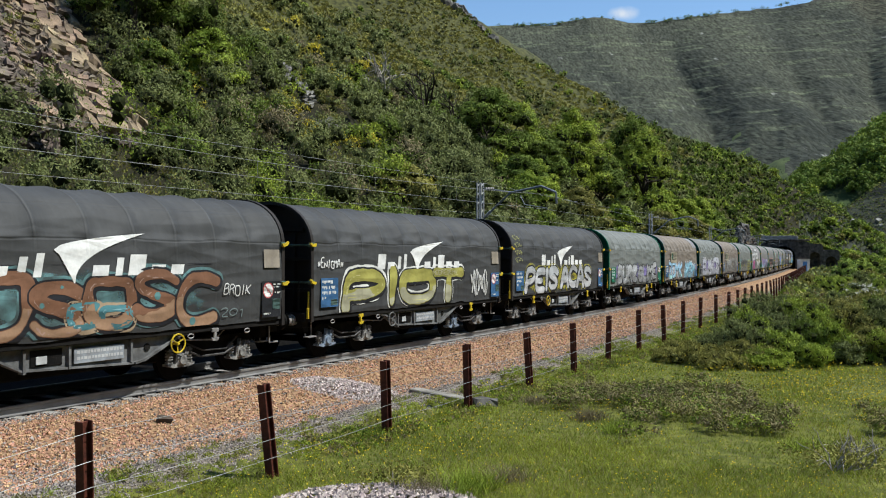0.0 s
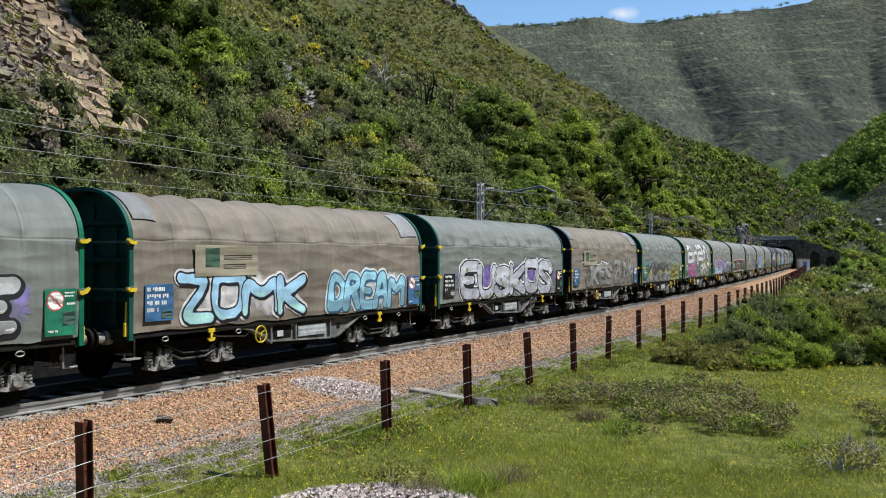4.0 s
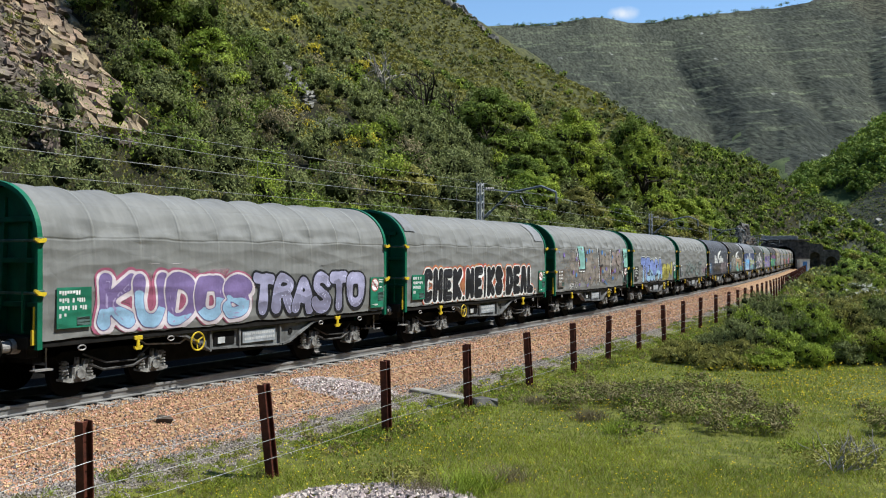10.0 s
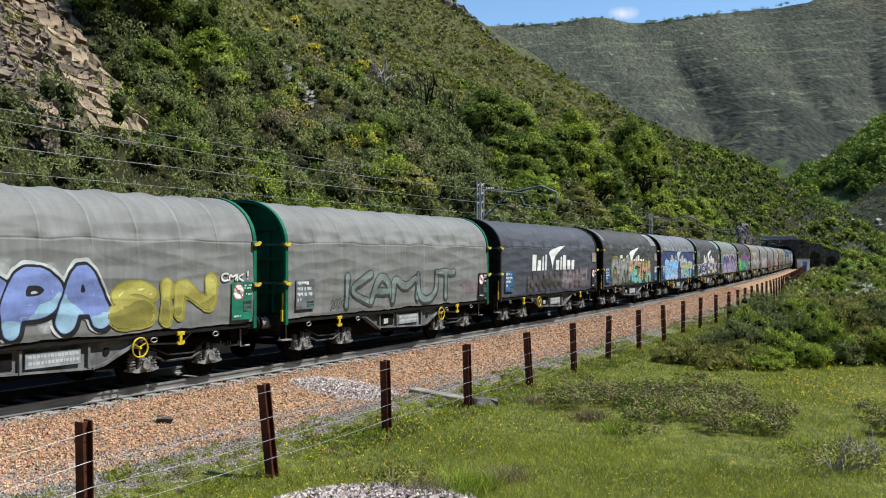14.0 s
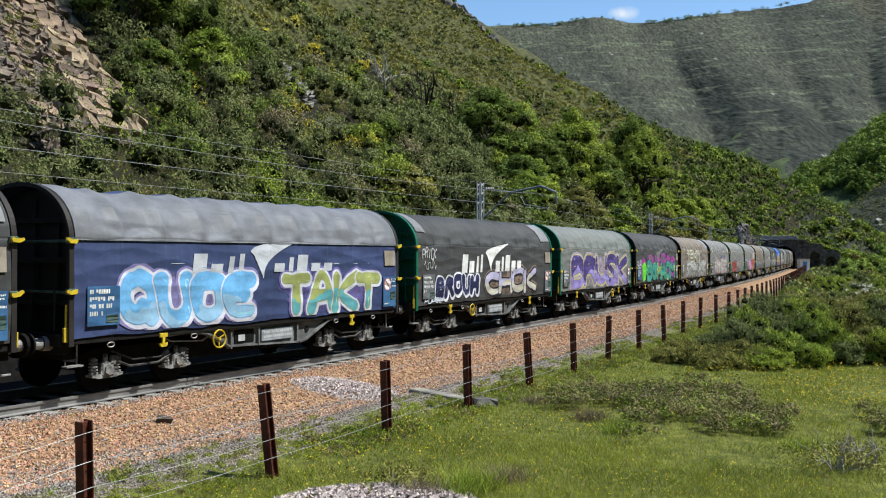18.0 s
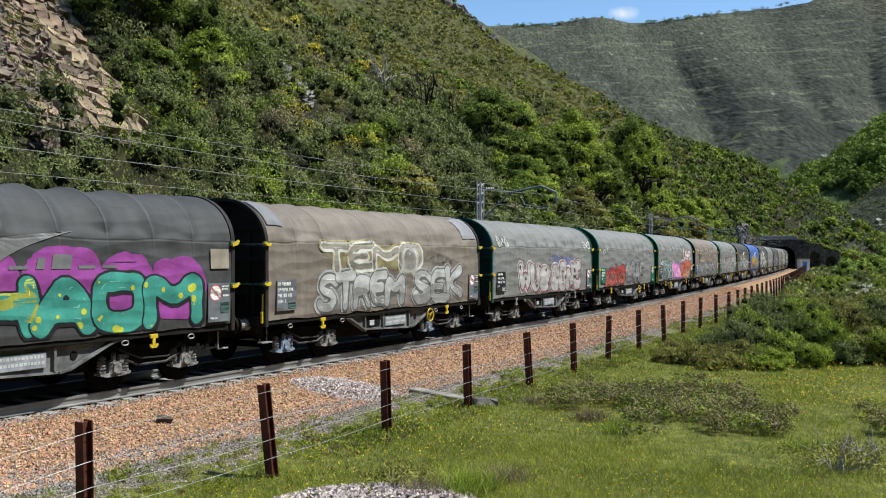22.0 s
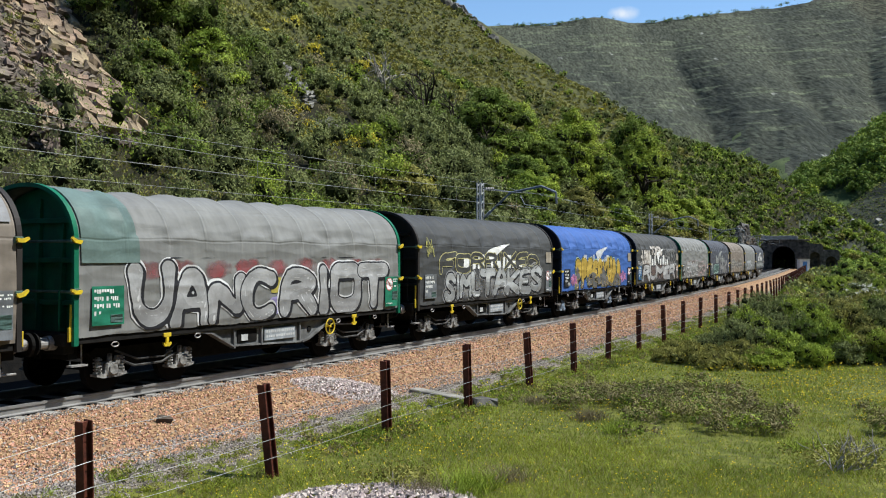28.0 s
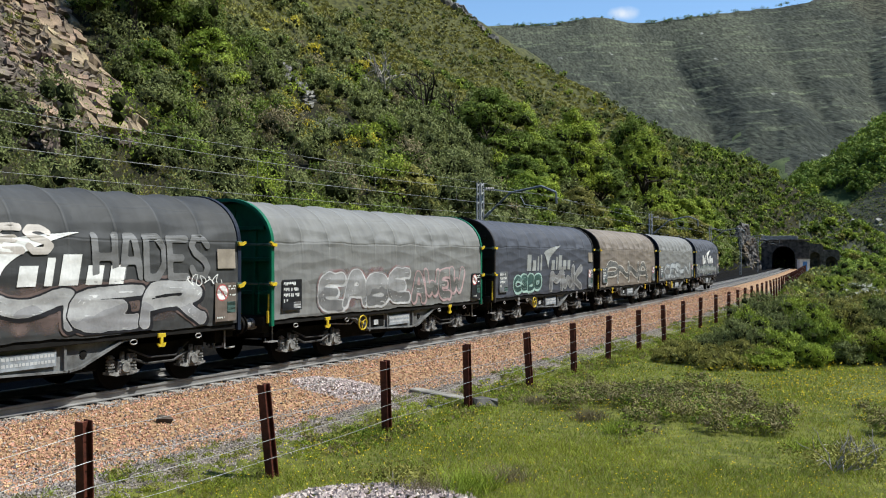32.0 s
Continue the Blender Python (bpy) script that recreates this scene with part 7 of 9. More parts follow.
# ---- rock faces ----
outcrop = thing("rock_outcrop", pose(*at(14, -24)), "ochre and grey layered rock outcrop on the slope", "rock outcrop")
inv = outcrop.matrix_world.inverted()
r = np.random.default_rng(8)
i = 0
off = 0.0
for bed in range(12):
    # beds run parallel to the outcrop's edge; the upper ones are thick and clean
    half = r.uniform(0.22, 0.42) if bed < 5 else r.uniform(0.15, 0.28)
    off += half * 1.30
    lat = -16.2
    while lat > -36 and len(outcrop.children) < 298:
        big = r.uniform(0.32, 0.95) if bed < 5 else r.uniform(0.18, 0.5)
        lat -= big * 0.66
        s = 12.6 + (-lat - 17) * 0.635 - off + r.normal(0, 0.05)
        if s > -2:
            p0, p1, q0, q1 = (Vector(at(s + ds, lat + dl)) for ds, dl in ((0.95, -1.5), (-0.95, 1.5), (-0.8, 0), (0.8, 0)))
            ex = (p1 - p0).normalized()
            n = ex.cross(q1 - q0).normalized()
            if n.z < 0:
                n = -n
            ey = n.cross(ex)
            m = Matrix((ex, ey, n)).transposed().to_4x4()
            m.translation = (p0 + p1 + q0 + q1) / 4 + n * (r.normal(-0.02, 0.10) + (0.10 if bed < 5 else -0.05))
            m = m @ pose(0, 0, 0, r.normal(0, 5), r.normal(0, 3), r.normal(0, 3))
            rock("rock_block", inv @ m, (big * 0.80, half * r.uniform(0.85, 1.25), r.uniform(0.25, 0.40)), 100 + i, M_ROCK if r.random() < (0.85 if bed < 6 else 0.5) else M_ROCK3, "", "", parent=outcrop, rough=0.11)
            i += 1
        lat -= big * 0.66 + r.uniform(0.0, 0.10)
    off += half * 1.30
n = 8000
lat = -15.4 - 22 * r.random(n) ** 1.3
s = 12.6 + (-lat - 17) * 0.635 - 16 * r.random(n) - 0.3
x, y, _ = track(s, lat)
ob = stones("outcrop_rubble", x, y, land(x, y) + 0.10, 0.05 + 0.32 * r.random(n) ** 3, mat("rubble", (0.18, 0.145, 0.115), 0.95, 0, 0.4, 5, color2=(0.085, 0.07, 0.057), random_hue=0.5, island=True), "broken rubble on the rock outcrop", "rubble", 9)
M_CLIFF = mat("broken_slate", (0.190, 0.178, 0.165), 0.85, 0, 0.5, 1.5, color2=(0.045, 0.042, 0.040), bump=0.8, bump_scale=6)
cliff = thing("rock_cliff", pose(*at(170, -6)), "grey broken rock cutting beside the tunnel mouth", "rock cliff")
inv = cliff.matrix_world.inverted()
for i in range(190):
    s, h = r.uniform(162, 194), r.uniform(-0.5, 9) * r.uniform(0.5, 1)
    x, y, _ = track(s, -5.6 - h * 0.22 - 1.2 * smooth(158 - s, 0, 8))
    big = r.uniform(0.25, 0.75)
    rock("rock_block", inv @ pose(float(x), float(y), h, r.normal(0, 15), r.normal(0, 15), r.uniform(0, 180)), (big, big * 0.8, big * r.uniform(0.7, 1.8)), 900 + i, M_CLIFF if i % 4 else M_ROCK3, "", "", parent=cliff, rough=0.24)
crest = thing("skyline_crag", pose(*at(255, -112)), "grey rocky crag on the skyline of the hill", "crag")
inv = crest.matrix_world.inverted()
for i in range(60):
    f = r.random()
    big = r.uniform(0.8, 1.9)
    x, y, z = at(250 + 16 * f + r.normal(0, 2), -117 + 24 * f + r.normal(0, 0.8), 1.2)
    rock("rock_block", inv @ pose(x, y, z, r.normal(0, 15), r.normal(0, 15), r.uniform(0, 180)), (big, big * 0.8, big * r.uniform(0.5, 1.0)), 600 + i, M_ROCK2, "", "", parent=crest)
for j, (s0, l0, s1, l1, k) in enumerate(((50.8, -36.6, 38.2, -25.2, 90), (75.6, -45.0, 78.8, -43.4, 24), (39.0, -23.7, 36.4, -22.8, 16))):
    scree = thing("scree_strip", pose(*at(s0, l0)), "grey scree slabs showing through the scrub", "scree", "scree on the slope")
    inv = scree.matrix_world.inverted()
    for i in range(k):
        f = (i + r.random()) / k
        x, y, z = at(s0 + (s1 - s0) * f + r.normal(0, 0.20), l0 + (l1 - l0) * f + r.normal(0, 0.20), 0.34)
        big = r.uniform(0.20, 0.42) * (1 if j != 1 else 1.6)
        rock("slab", inv @ pose(x, y, z, r.normal(0, 10), -25 + r.normal(0, 10), 60 + r.normal(0, 20)), (big, big * 0.8, big * 0.35), 700 + 40 * j + i, M_ROCK2, "", "", parent=scree)


# ---- plants ----
def foliage(C, R, count, leaf, seed, shell=0.45, flat=1.0, upright=0.0, face=0.9):
    """Leaves (triangles) filling ellipsoids: C centres, R radii (n, 3), count leaves for each, leaf size for each."""
    r = np.random.default_rng(seed)
    C, R = np.repeat(C, count, 0), np.repeat(R, count, 0)
    L = np.repeat(leaf, count)
    n = len(C)
    d = r.normal(0, 1, (n, 3))
    d /= np.linalg.norm(d, axis=1)[:, None]
    d[:, 2] = np.where(d[:, 2] < -0.25, -d[:, 2], d[:, 2])
    lump = 1 + 0.22 * np.sin(d[:, 0] * 5 + C[:, 0] * 3) * np.sin(d[:, 1] * 5 + C[:, 1] * 2)
    P = C + d * R * (shell + (1.05 - shell) * r.random(n) ** 0.6)[:, None] * lump[:, None]
    nrm = d * face + r.normal(0, 0.6, (n, 3))
    a = np.cross(nrm, r.normal(0, 1, (n, 3)))
    a[:, 2] += upright * np.linalg.norm(a, axis=1)
    a /= np.linalg.norm(a, axis=1)[:, None] + 1e-9
    b = np.cross(nrm, a)
    b /= np.linalg.norm(b, axis=1)[:, None] + 1e-9
    k = (L * r.uniform(0.6, 1.4, n))[:, None]
    V = np.stack([P - a * k, P + b * k * 0.75 * flat, P + a * k], 1)
    return V.reshape(-1, 3), np.arange(3 * n).reshape(n, 3)


ICO = (1 + 5 ** 0.5) / 2
ICO_V = np.array([(a, b * ICO, 0) for a in (-1, 1) for b in (-1, 1)] + [(0, a, b * ICO) for a in (-1, 1) for b in (-1, 1)] + [(b * ICO, 0, a) for a in (-1, 1) for b in (-1, 1)]) / math.hypot(1, ICO)
ICO_F = np.array([(i, j, k) for i in range(12) for j in range(i + 1, 12) for k in range(j + 1, 12) if max(np.linalg.norm(ICO_V[i] - ICO_V[j]), np.linalg.norm(ICO_V[j] - ICO_V[k]), np.linalg.norm(ICO_V[i] - ICO_V[k])) < 1.1])
# near-black colour that stands for the shade inside bushes and crowns
M_INNER_SHADE = mat("bush_inner_shade", (0.040, 0.048, 0.016), 0.95, 0, 0.5, 4.0, color2=(0.016, 0.019, 0.008), spec=0.05)


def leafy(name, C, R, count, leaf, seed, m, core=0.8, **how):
    """A mesh of leaves round a core in each clump, coloured for the shade inside."""
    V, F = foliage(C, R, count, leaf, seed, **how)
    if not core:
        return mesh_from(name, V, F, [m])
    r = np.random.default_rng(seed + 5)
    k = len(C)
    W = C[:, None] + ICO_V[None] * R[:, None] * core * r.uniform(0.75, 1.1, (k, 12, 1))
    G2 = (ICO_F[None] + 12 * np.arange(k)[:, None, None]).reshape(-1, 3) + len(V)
    return mesh_from(name, np.concatenate([V, W.reshape(-1, 3)]), np.concatenate([F, G2]), [m, M_INNER_SHADE], False, np.concatenate([np.zeros(len(F)), np.ones(len(G2))]))


def leaf_mat(name, color, color2, scale=0.35, hue=0.2, through_light=0.2):
    m = mat(name, color, 0.7, 0, 0.25, scale, color2=color2, random_hue=hue, island=True, spec=0.12)
    b = m.node_tree.nodes["Principled BSDF"]
    nt = m.node_tree
    tr = nt.nodes.new("ShaderNodeBsdfTranslucent")
    mix = nt.nodes.new("ShaderNodeMixShader")
    mix.inputs[0].default_value = through_light
    src = b.inputs["Base Color"].links[0].from_socket
    nt.links.new(src, tr.inputs["Color"])
    nt.links.new(b.outputs[0], mix.inputs[1])
    nt.links.new(tr.outputs[0], mix.inputs[2])
    nt.links.new(mix.outputs[0], nt.nodes["Material Output"].inputs["Surface"])
    return m


M_BROOM = leaf_mat("broom_leaf", (0.190, 0.214, 0.074), (0.105, 0.124, 0.042), 0.40, 0.12)
M_BRAMBLE = leaf_mat("bramble_leaf", (0.215, 0.195, 0.070), (0.100, 0.096, 0.034), 1.2, 0.3)
M_HEATH = leaf_mat("heath_leaf", (0.300, 0.285, 0.072), (0.150, 0.145, 0.036), 0.25, 0.18)
M_BRIGHT = leaf_mat("bright_leaf", (0.288, 0.348, 0.043), (0.158, 0.220, 0.027))
M_DEEP = leaf_mat("deep_leaf", (0.150, 0.205, 0.032), (0.075, 0.112, 0.018))
M_SLOPE = leaf_mat("slope_grass", (0.285, 0.275, 0.070), (0.120, 0.118, 0.030), 0.15, 0.2)
M_WOOD = leaf_mat("woodland_leaf", (0.190, 0.265, 0.045), (0.095, 0.150, 0.026), 0.2)
M_GORSE = leaf_mat("gorse_flower", (0.60, 0.48, 0.03), (0.30, 0.28, 0.05))
M_DRY = leaf_mat("dry_leaf", (0.28, 0.235, 0.125), (0.15, 0.125, 0.07))
M_GRASS = leaf_mat("grass_blade", (0.270, 0.290, 0.036), (0.140, 0.172, 0.022), 0.7, 0.25, 0.35)
M_BARK = mat("bark", (0.045, 0.036, 0.03), 0.95, 0, 0.4, 6, bump=0.5)
M_BARE = mat("bleached_wood", (0.34, 0.31, 0.28), 0.9, 0, 0.3, 6, bump=0.3)


def clear_of_rock(s, lat):
    edge = 12.6 + (-lat - 17) * 0.635
    rock_zone = (s < edge + 0.8) & (s > edge - 16) & (lat < -15.4) & (lat > -44)
    bare = rock_zone
    for s0, l0, s1, l1, wide in ((51.5, -37.2, 37.4, -24.4, 0.85), (75, -45.3, 79.4, -42.5, 1.3), (39.5, -23.9, 35.4, -22.0, 0.6)):
        ds, dl = s1 - s0, l1 - l0
        f = np.clip(((s - s0) * ds + (lat - l0) * dl) / (ds * ds + dl * dl), 0, 1)
        bare |= np.hypot(s - s0 - f * ds, lat - l0 - f * dl) < wide
    return ~bare


def hillside():
    r = np.random.default_rng(77)
    n = 46000
    s, lat = r.uniform(-14, 275, n), -4.7 - 112 * r.random(n) ** 1.3
    spur = r.random(n) < 0.16
    s = np.where(spur, r.uniform(194, 300, n), s)
    lat = np.where(spur, r.uniform(-45, 45, n), lat)
    x, y, _ = track(s, lat)
    dist = np.hypot(x, y)
    az = np.arctan2(x, y)
    keep = (np.abs(az) < 0.49) & ((lat < -6.3) | (s > 196)) & clear_of_rock(s, lat) & (r.random(n) < np.interp(dist, (30, 70, 130, 400), (0.8, 0.7, 0.8, 0.85))) & ~((s > 150) & (s < 198) & (lat > -8.5))
    s, lat, x, y, dist = s[keep], lat[keep], x[keep], y[keep], dist[keep]
    z = land(x, y)
    hilly = hill(s, lat) > meadow(s, lat) - 0.8
    s, lat, x, y, dist, z = s[hilly], lat[hilly], x[hilly], y[hilly], dist[hilly], z[hilly]
    gap = ~(((s > 112) & (lat < -14) | (lat < -42)) & (r.random(len(s)) < 0.05))
    gap &= ~((s > 194) & (lat < 22) & (r.random(len(s)) < 0.15))
    s, lat, x, y, dist, z = s[gap], lat[gap], x[gap], y[gap], dist[gap], z[gap]
    f = fbm(x, y, 14, 3, 5) + 0.25 * r.normal(0, 1, len(x))
    up = np.clip((-lat - 25) / 45, 0, 1)
    kind = np.where(f + 0.7 * up > 0.55, 1, 0)  # heath higher up, broom below
    kind = np.where(f < -0.55, 2, kind)
    kind = np.where(fbm(x, y, 9, 2, 15) + 0.5 * r.normal(0, 1, len(x)) > 1.25, 3, kind)
    kind = np.where((fbm(x, y, 11, 2, 25) > 0.25) & (r.random(len(x)) < 0.24) & (lat > -55), 4, kind)
    kind = np.where((np.hypot(s - 34, lat + 21) < 5) & (r.random(len(x)) < 0.4), 4, kind)
    kind = np.where((np.hypot(s - 80, lat + 49) < 6) & (r.random(len(x)) < 0.4), 4, kind)
    kind = np.where(r.random(len(x)) < 0.03, 5, kind)
    kind = np.where((s > 112) & (lat < np.where(s > 160, -24, -15)) & (r.random(len(x)) < 0.75), 1, kind)
    lush = (s > 150) & (lat > -26)  # greener round the tunnel
    kind = np.where(lush & (kind != 2), np.where(r.random(len(x)) < 0.25, 3, np.where(r.random(len(x)) < 0.45, 2, np.where(r.random(len(x)) < 0.5, 1, 0))), kind)
    kind = np.where((dist > 90) & ((kind == 4) | (kind == 5)) & (r.random(len(x)) < 0.7), 1, kind)
    rad = (0.55 + 1.25 * r.random(len(x)) ** 1.6) * np.where(kind == 1, 0.55, 1.0) * np.where(lat > -22, 1.1, 1.0) * np.where(lat > -6, 0.6, 1)
    # bushes stand clear of each other, with dark gaps between them
    cell, taken = {}, np.zeros(len(x), bool)
    for i in np.argsort(-rad + 0.5 * r.random(len(x))):
        cx, cy, ok = int(x[i] // 2.5), int(y[i] // 2.5), True
        near = [j for a in (-1, 0, 1) for b in (-1, 0, 1) for j in cell.get((cx + a, cy + b), ())]
        for j in near:
            if (x[i] - x[j]) ** 2 + (y[i] - y[j]) ** 2 < (0.55 * (rad[i] + rad[j])) ** 2:
                ok = False
                break
        if ok:
            cell.setdefault((cx, cy), []).append(i)
            taken[i] = True
    x, y, z, rad, kind, dist = x[taken], y[taken], z[taken], rad[taken], kind[taken], dist[taken]
    m = 6
    a, up = r.uniform(0, 6.28, (len(x), m)), r.random((len(x), m)) ** 0.7
    out = 0.62 * np.sqrt(np.clip(1 - up * up, 0.05, 1))
    tallness = np.where(kind == 1, 0.42, np.where(kind == 4, 0.8, 1.1)) * r.uniform(0.8, 1.3, len(x))
    C = np.stack([x[:, None] + out * np.cos(a) * rad[:, None], y[:, None] + out * np.sin(a) * rad[:, None], z[:, None] + up * (tallness * rad)[:, None]], 2)
    count = np.clip(88 * (40 / dist) ** 1.5 * rad ** 1.6, 4, 190).astype(int)
    leaf = np.clip(0.0019 * dist, 0.075, 0.40)
    rows = (("broom_scrub", M_BROOM, "grey-green broom bushes covering the hillside"), ("heath_scrub", M_HEATH, "olive heath and grass tussocks on the upper slope"), ("deep_scrub", M_DEEP, "deep green bushes on the slope"),
            ("bright_scrub", M_BRIGHT, "bright green young shrubs on the slope"), ("gorse", M_GORSE, "yellow flowering gorse on the slope"), ("dry_scrub", M_DRY, "dry brown scrub on the slope"))
    for k, (name, mt, label) in enumerate(rows):
        q = kind == k
        rr = np.repeat(rad[q], m) * 0.50
        R = np.stack([rr, rr, rr * np.repeat(np.clip(tallness[q], 0.8, 1.3), m)], 1)
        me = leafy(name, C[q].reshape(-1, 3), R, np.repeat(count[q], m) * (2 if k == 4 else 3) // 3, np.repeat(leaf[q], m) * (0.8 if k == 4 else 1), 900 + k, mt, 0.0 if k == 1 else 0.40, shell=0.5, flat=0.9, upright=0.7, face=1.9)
        ob = new(name, me)
        tagged(ob, label, "scrub", kind="stuff")


hillside()


def slope_grass():
    """Grass and low heath between the bushes of the slope."""
    r = np.random.default_rng(78)
    n = 170000
    d = 32 * (9.0 ** r.random(n))
    px = r.uniform(-20, 1590, n)
    x, y = d * (px - 784) / 1600, d
    s, lat = to_track(x, y)
    keep = (lat < -5.5) & (lat > -112) & clear_of_rock(s, lat) & (s < 262) & ((lat < -45) | (fbm(x, y, 4.5, 2, 33) < 0.1))
    keep |= (s > 194) & (s < 330) & (lat > -60) & (lat < 60) & (hill(s, lat) > meadow(s, lat))
    x, y, d = x[keep], y[keep], d[keep]
    k = r.random(len(x))
    for lo, hi, m in ((0, 0.7, M_SLOPE), (0.7, 1, M_BROOM)):
        q = (k >= lo) & (k < hi)
        tall = np.clip(0.0034 * d[q], 0.12, 0.5) * r.uniform(0.6, 1.4, q.sum())
        ob = blades("slope_grass", x[q], y[q], tall, np.clip(0.0026 * d[q], 0.08, 0.42), m, "olive grass and low heath on the slope", 79)


def blades(name, X, Y, tall, wide, m, label, seed, category="grass"):
    r = np.random.default_rng(seed)
    n = len(X)
    Z = land(X, Y)
    a = r.uniform(0, 6.28, n)
    lean = r.normal(0, 0.75, (n, 2)) * tall[:, None]
    w = np.stack([np.cos(a), np.sin(a)], 1) * wide[:, None] * 0.5
    P = np.stack([X, Y], 1)
    V = np.stack([np.concatenate([P - w, Z[:, None] - 0.01], 1), np.concatenate([P + w, Z[:, None] - 0.01], 1), np.concatenate([P + lean, (Z + tall)[:, None]], 1)], 1)
    ob = new(name, mesh_from(name, V.reshape(-1, 3), np.arange(3 * n).reshape(n, 3), [m]))
    return tagged(ob, label, category, kind="stuff")


slope_grass()


def limb(bm, p, d, length, r0, depth, rs, tips):
    """A tapering branch that forks."""
    q = p
    n = 3
    for i in range(n):
        d = (d + Vector(rs.normal(0, 0.16, 3)) + Vector((0, 0, 0.05))).normalized()
        e = q + d * (length / n)
        add_tube(bm, q, e, r0 * (1 - 0.25 * i / n), 6, r0 * (1 - 0.25 * (i + 1) / n), False)
        q = e
    tips.append(q)
    if depth > 0:
        for _ in range(3 if depth > 1 else 2):
            dd = (d + Vector(rs.normal(0, 0.6, 3)) + Vector((0, 0, 0.15))).normalized()
            limb(bm, q, dd, length * rs.uniform(0.55, 0.8), r0 * 0.6, depth - 1, rs, tips)


def tree(s, lat, high, wide, seed, leaf_m, label, category="tree", leaves=5200, leaf=0.2, bare=False, bark=None, group="trees on the slope", spread=0.7):
    rs = np.random.default_rng(seed)
    m = pose(*at(s, lat, -0.2))
    t = thing("tree" if category == "tree" else "bush", m, label, category, group)
    bm = bmesh.new()
    tips = []
    trunk_top = Vector((0, 0, high * 0.34))
    add_tube(bm, (0, 0, -0.3), trunk_top, high * 0.032, 8, high * 0.022, False)
    for _ in range(6):
        d = Vector((rs.normal(0, spread), rs.normal(0, spread), 1)).normalized()
        limb(bm, trunk_top * rs.uniform(0.6, 1), d, high * 0.26, high * 0.014, 2 if bare else 1, rs, tips)
    part("trunk", fixed(bm), bark or M_BARK, t)
    if not bare:
        n = 44
        a, u = rs.uniform(0, 6.28, n), rs.random(n)
        h = 0.16 + 0.80 * u
        rr = wide * np.clip(1 - np.abs((h - 0.40) / 0.62) ** 1.7, 0.06, 1) * rs.uniform(0.45, 0.95, n)
        C = np.stack([rr * np.cos(a), rr * np.sin(a), h * high], 1)
        R = np.stack([wide * rs.uniform(0.16, 0.32, n)] * 2 + [high * rs.uniform(0.08, 0.15, n)], 1)
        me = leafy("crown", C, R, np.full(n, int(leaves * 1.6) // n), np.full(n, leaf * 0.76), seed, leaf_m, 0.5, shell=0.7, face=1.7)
        part("crown", me, leaf_m, t)
    return t


tree(30.5, -32.5, 11.0, 4.6, 1, M_DEEP, "dark leafy oak overhanging the rock outcrop", leaves=15000, leaf=0.13)
tree(26.0, -31.0, 9.5, 3.6, 2, M_DEEP, "dark leafy oak overhanging the rock outcrop", leaves=13000, leaf=0.13)
tree(33, -38.0, 9.0, 4.0, 31, M_DEEP, "dark leafy oak behind the rock outcrop", leaves=8000, leaf=0.15)
tree(21.0, -25.0, 3.6, 2.4, 32, M_DEEP, "dark green bush under the oak", leaves=5000, leaf=0.11)
tree(28.5, -26.5, 4.2, 2.6, 3, M_BRIGHT, "bright green sapling on the slope", leaves=5000, leaf=0.12)
tree(70, -23.5, 7.4, 4.8, 4, M_DEEP, "dense dark green broadleaf tree on the slope", leaves=7000, leaf=0.2)
tree(78, -23.5, 7.4, 4.2, 5, M_BRIGHT, "broad bright green leafy tree on the slope", leaves=7000, leaf=0.2)
tree(82, -21.5, 6.2, 3.6, 6, M_DEEP, "dense dark green broadleaf tree on the slope", leaf=0.2)
tree(75, -19.5, 5.6, 3.6, 33, M_DEEP, "dark green broadleaf tree on the slope", leaves=6000, leaf=0.19)
tree(86, -18.5, 10.8, 4.6, 7, M_BRIGHT, "tall bright green leafy tree on the slope", leaves=9000, leaf=0.2)
tree(92, -17.0, 7.6, 3.8, 8, M_DEEP, "dense dark green broadleaf tree on the slope", leaves=6000, leaf=0.2)
tree(121, -19.5, 15.5, 4.8, 9, M_DEEP, "tall dark green tree with rounded crown", leaves=11000, leaf=0.22)
tree(112, -15.5, 13.0, 4.4, 10, M_BRIGHT, "bright green leafy tree low on the slope", leaves=6500, leaf=0.22)
tree(128, -12.5, 7.0, 3.6, 11, M_BRIGHT, "yellow-green bushy tree low on the slope", leaf=0.26)
tree(142, -12.0, 8.0, 3.8, 12, M_BRIGHT, "yellow-green bushy tree low on the slope", leaf=0.26)
tree(152, -11.0, 6.5, 3.2, 13, M_DEEP, "green bushy tree above the rock cutting", leaf=0.26)
tree(76, -11.0, 4.4, 2.8, 14, M_BRIGHT, "pale green hazel bush behind the track", leaf=0.18)
tree(64, -12.0, 5.0, 3.0, 15, M_HEATH, "olive hazel bush behind the track", leaf=0.18)
tree(52, -12.5, 4.4, 2.8, 16, M_BRIGHT, "bright green bush behind the track", leaf=0.16)
tree(92, -9.5, 4.8, 2.8, 17, M_HEATH, "olive bush behind the track", leaf=0.2)
tree(57, -15.5, 4.8, 2.9, 23, M_DEEP, "dark green bush behind the track", leaf=0.17)
tree(66, -17.5, 4.6, 2.9, 24, M_BRIGHT, "bright green bush behind the track", leaf=0.18)
tree(100, -11.0, 5.6, 3.2, 25, M_BRIGHT, "yellow-green bush behind the track", leaf=0.2)
tree(104, -20.5, 7.0, 3.6, 26, M_HEATH, "olive leafy tree on the slope", leaf=0.22)
tree(118, -10.0, 5.0, 3.0, 27, M_HEATH, "olive bush behind the track", leaf=0.24)
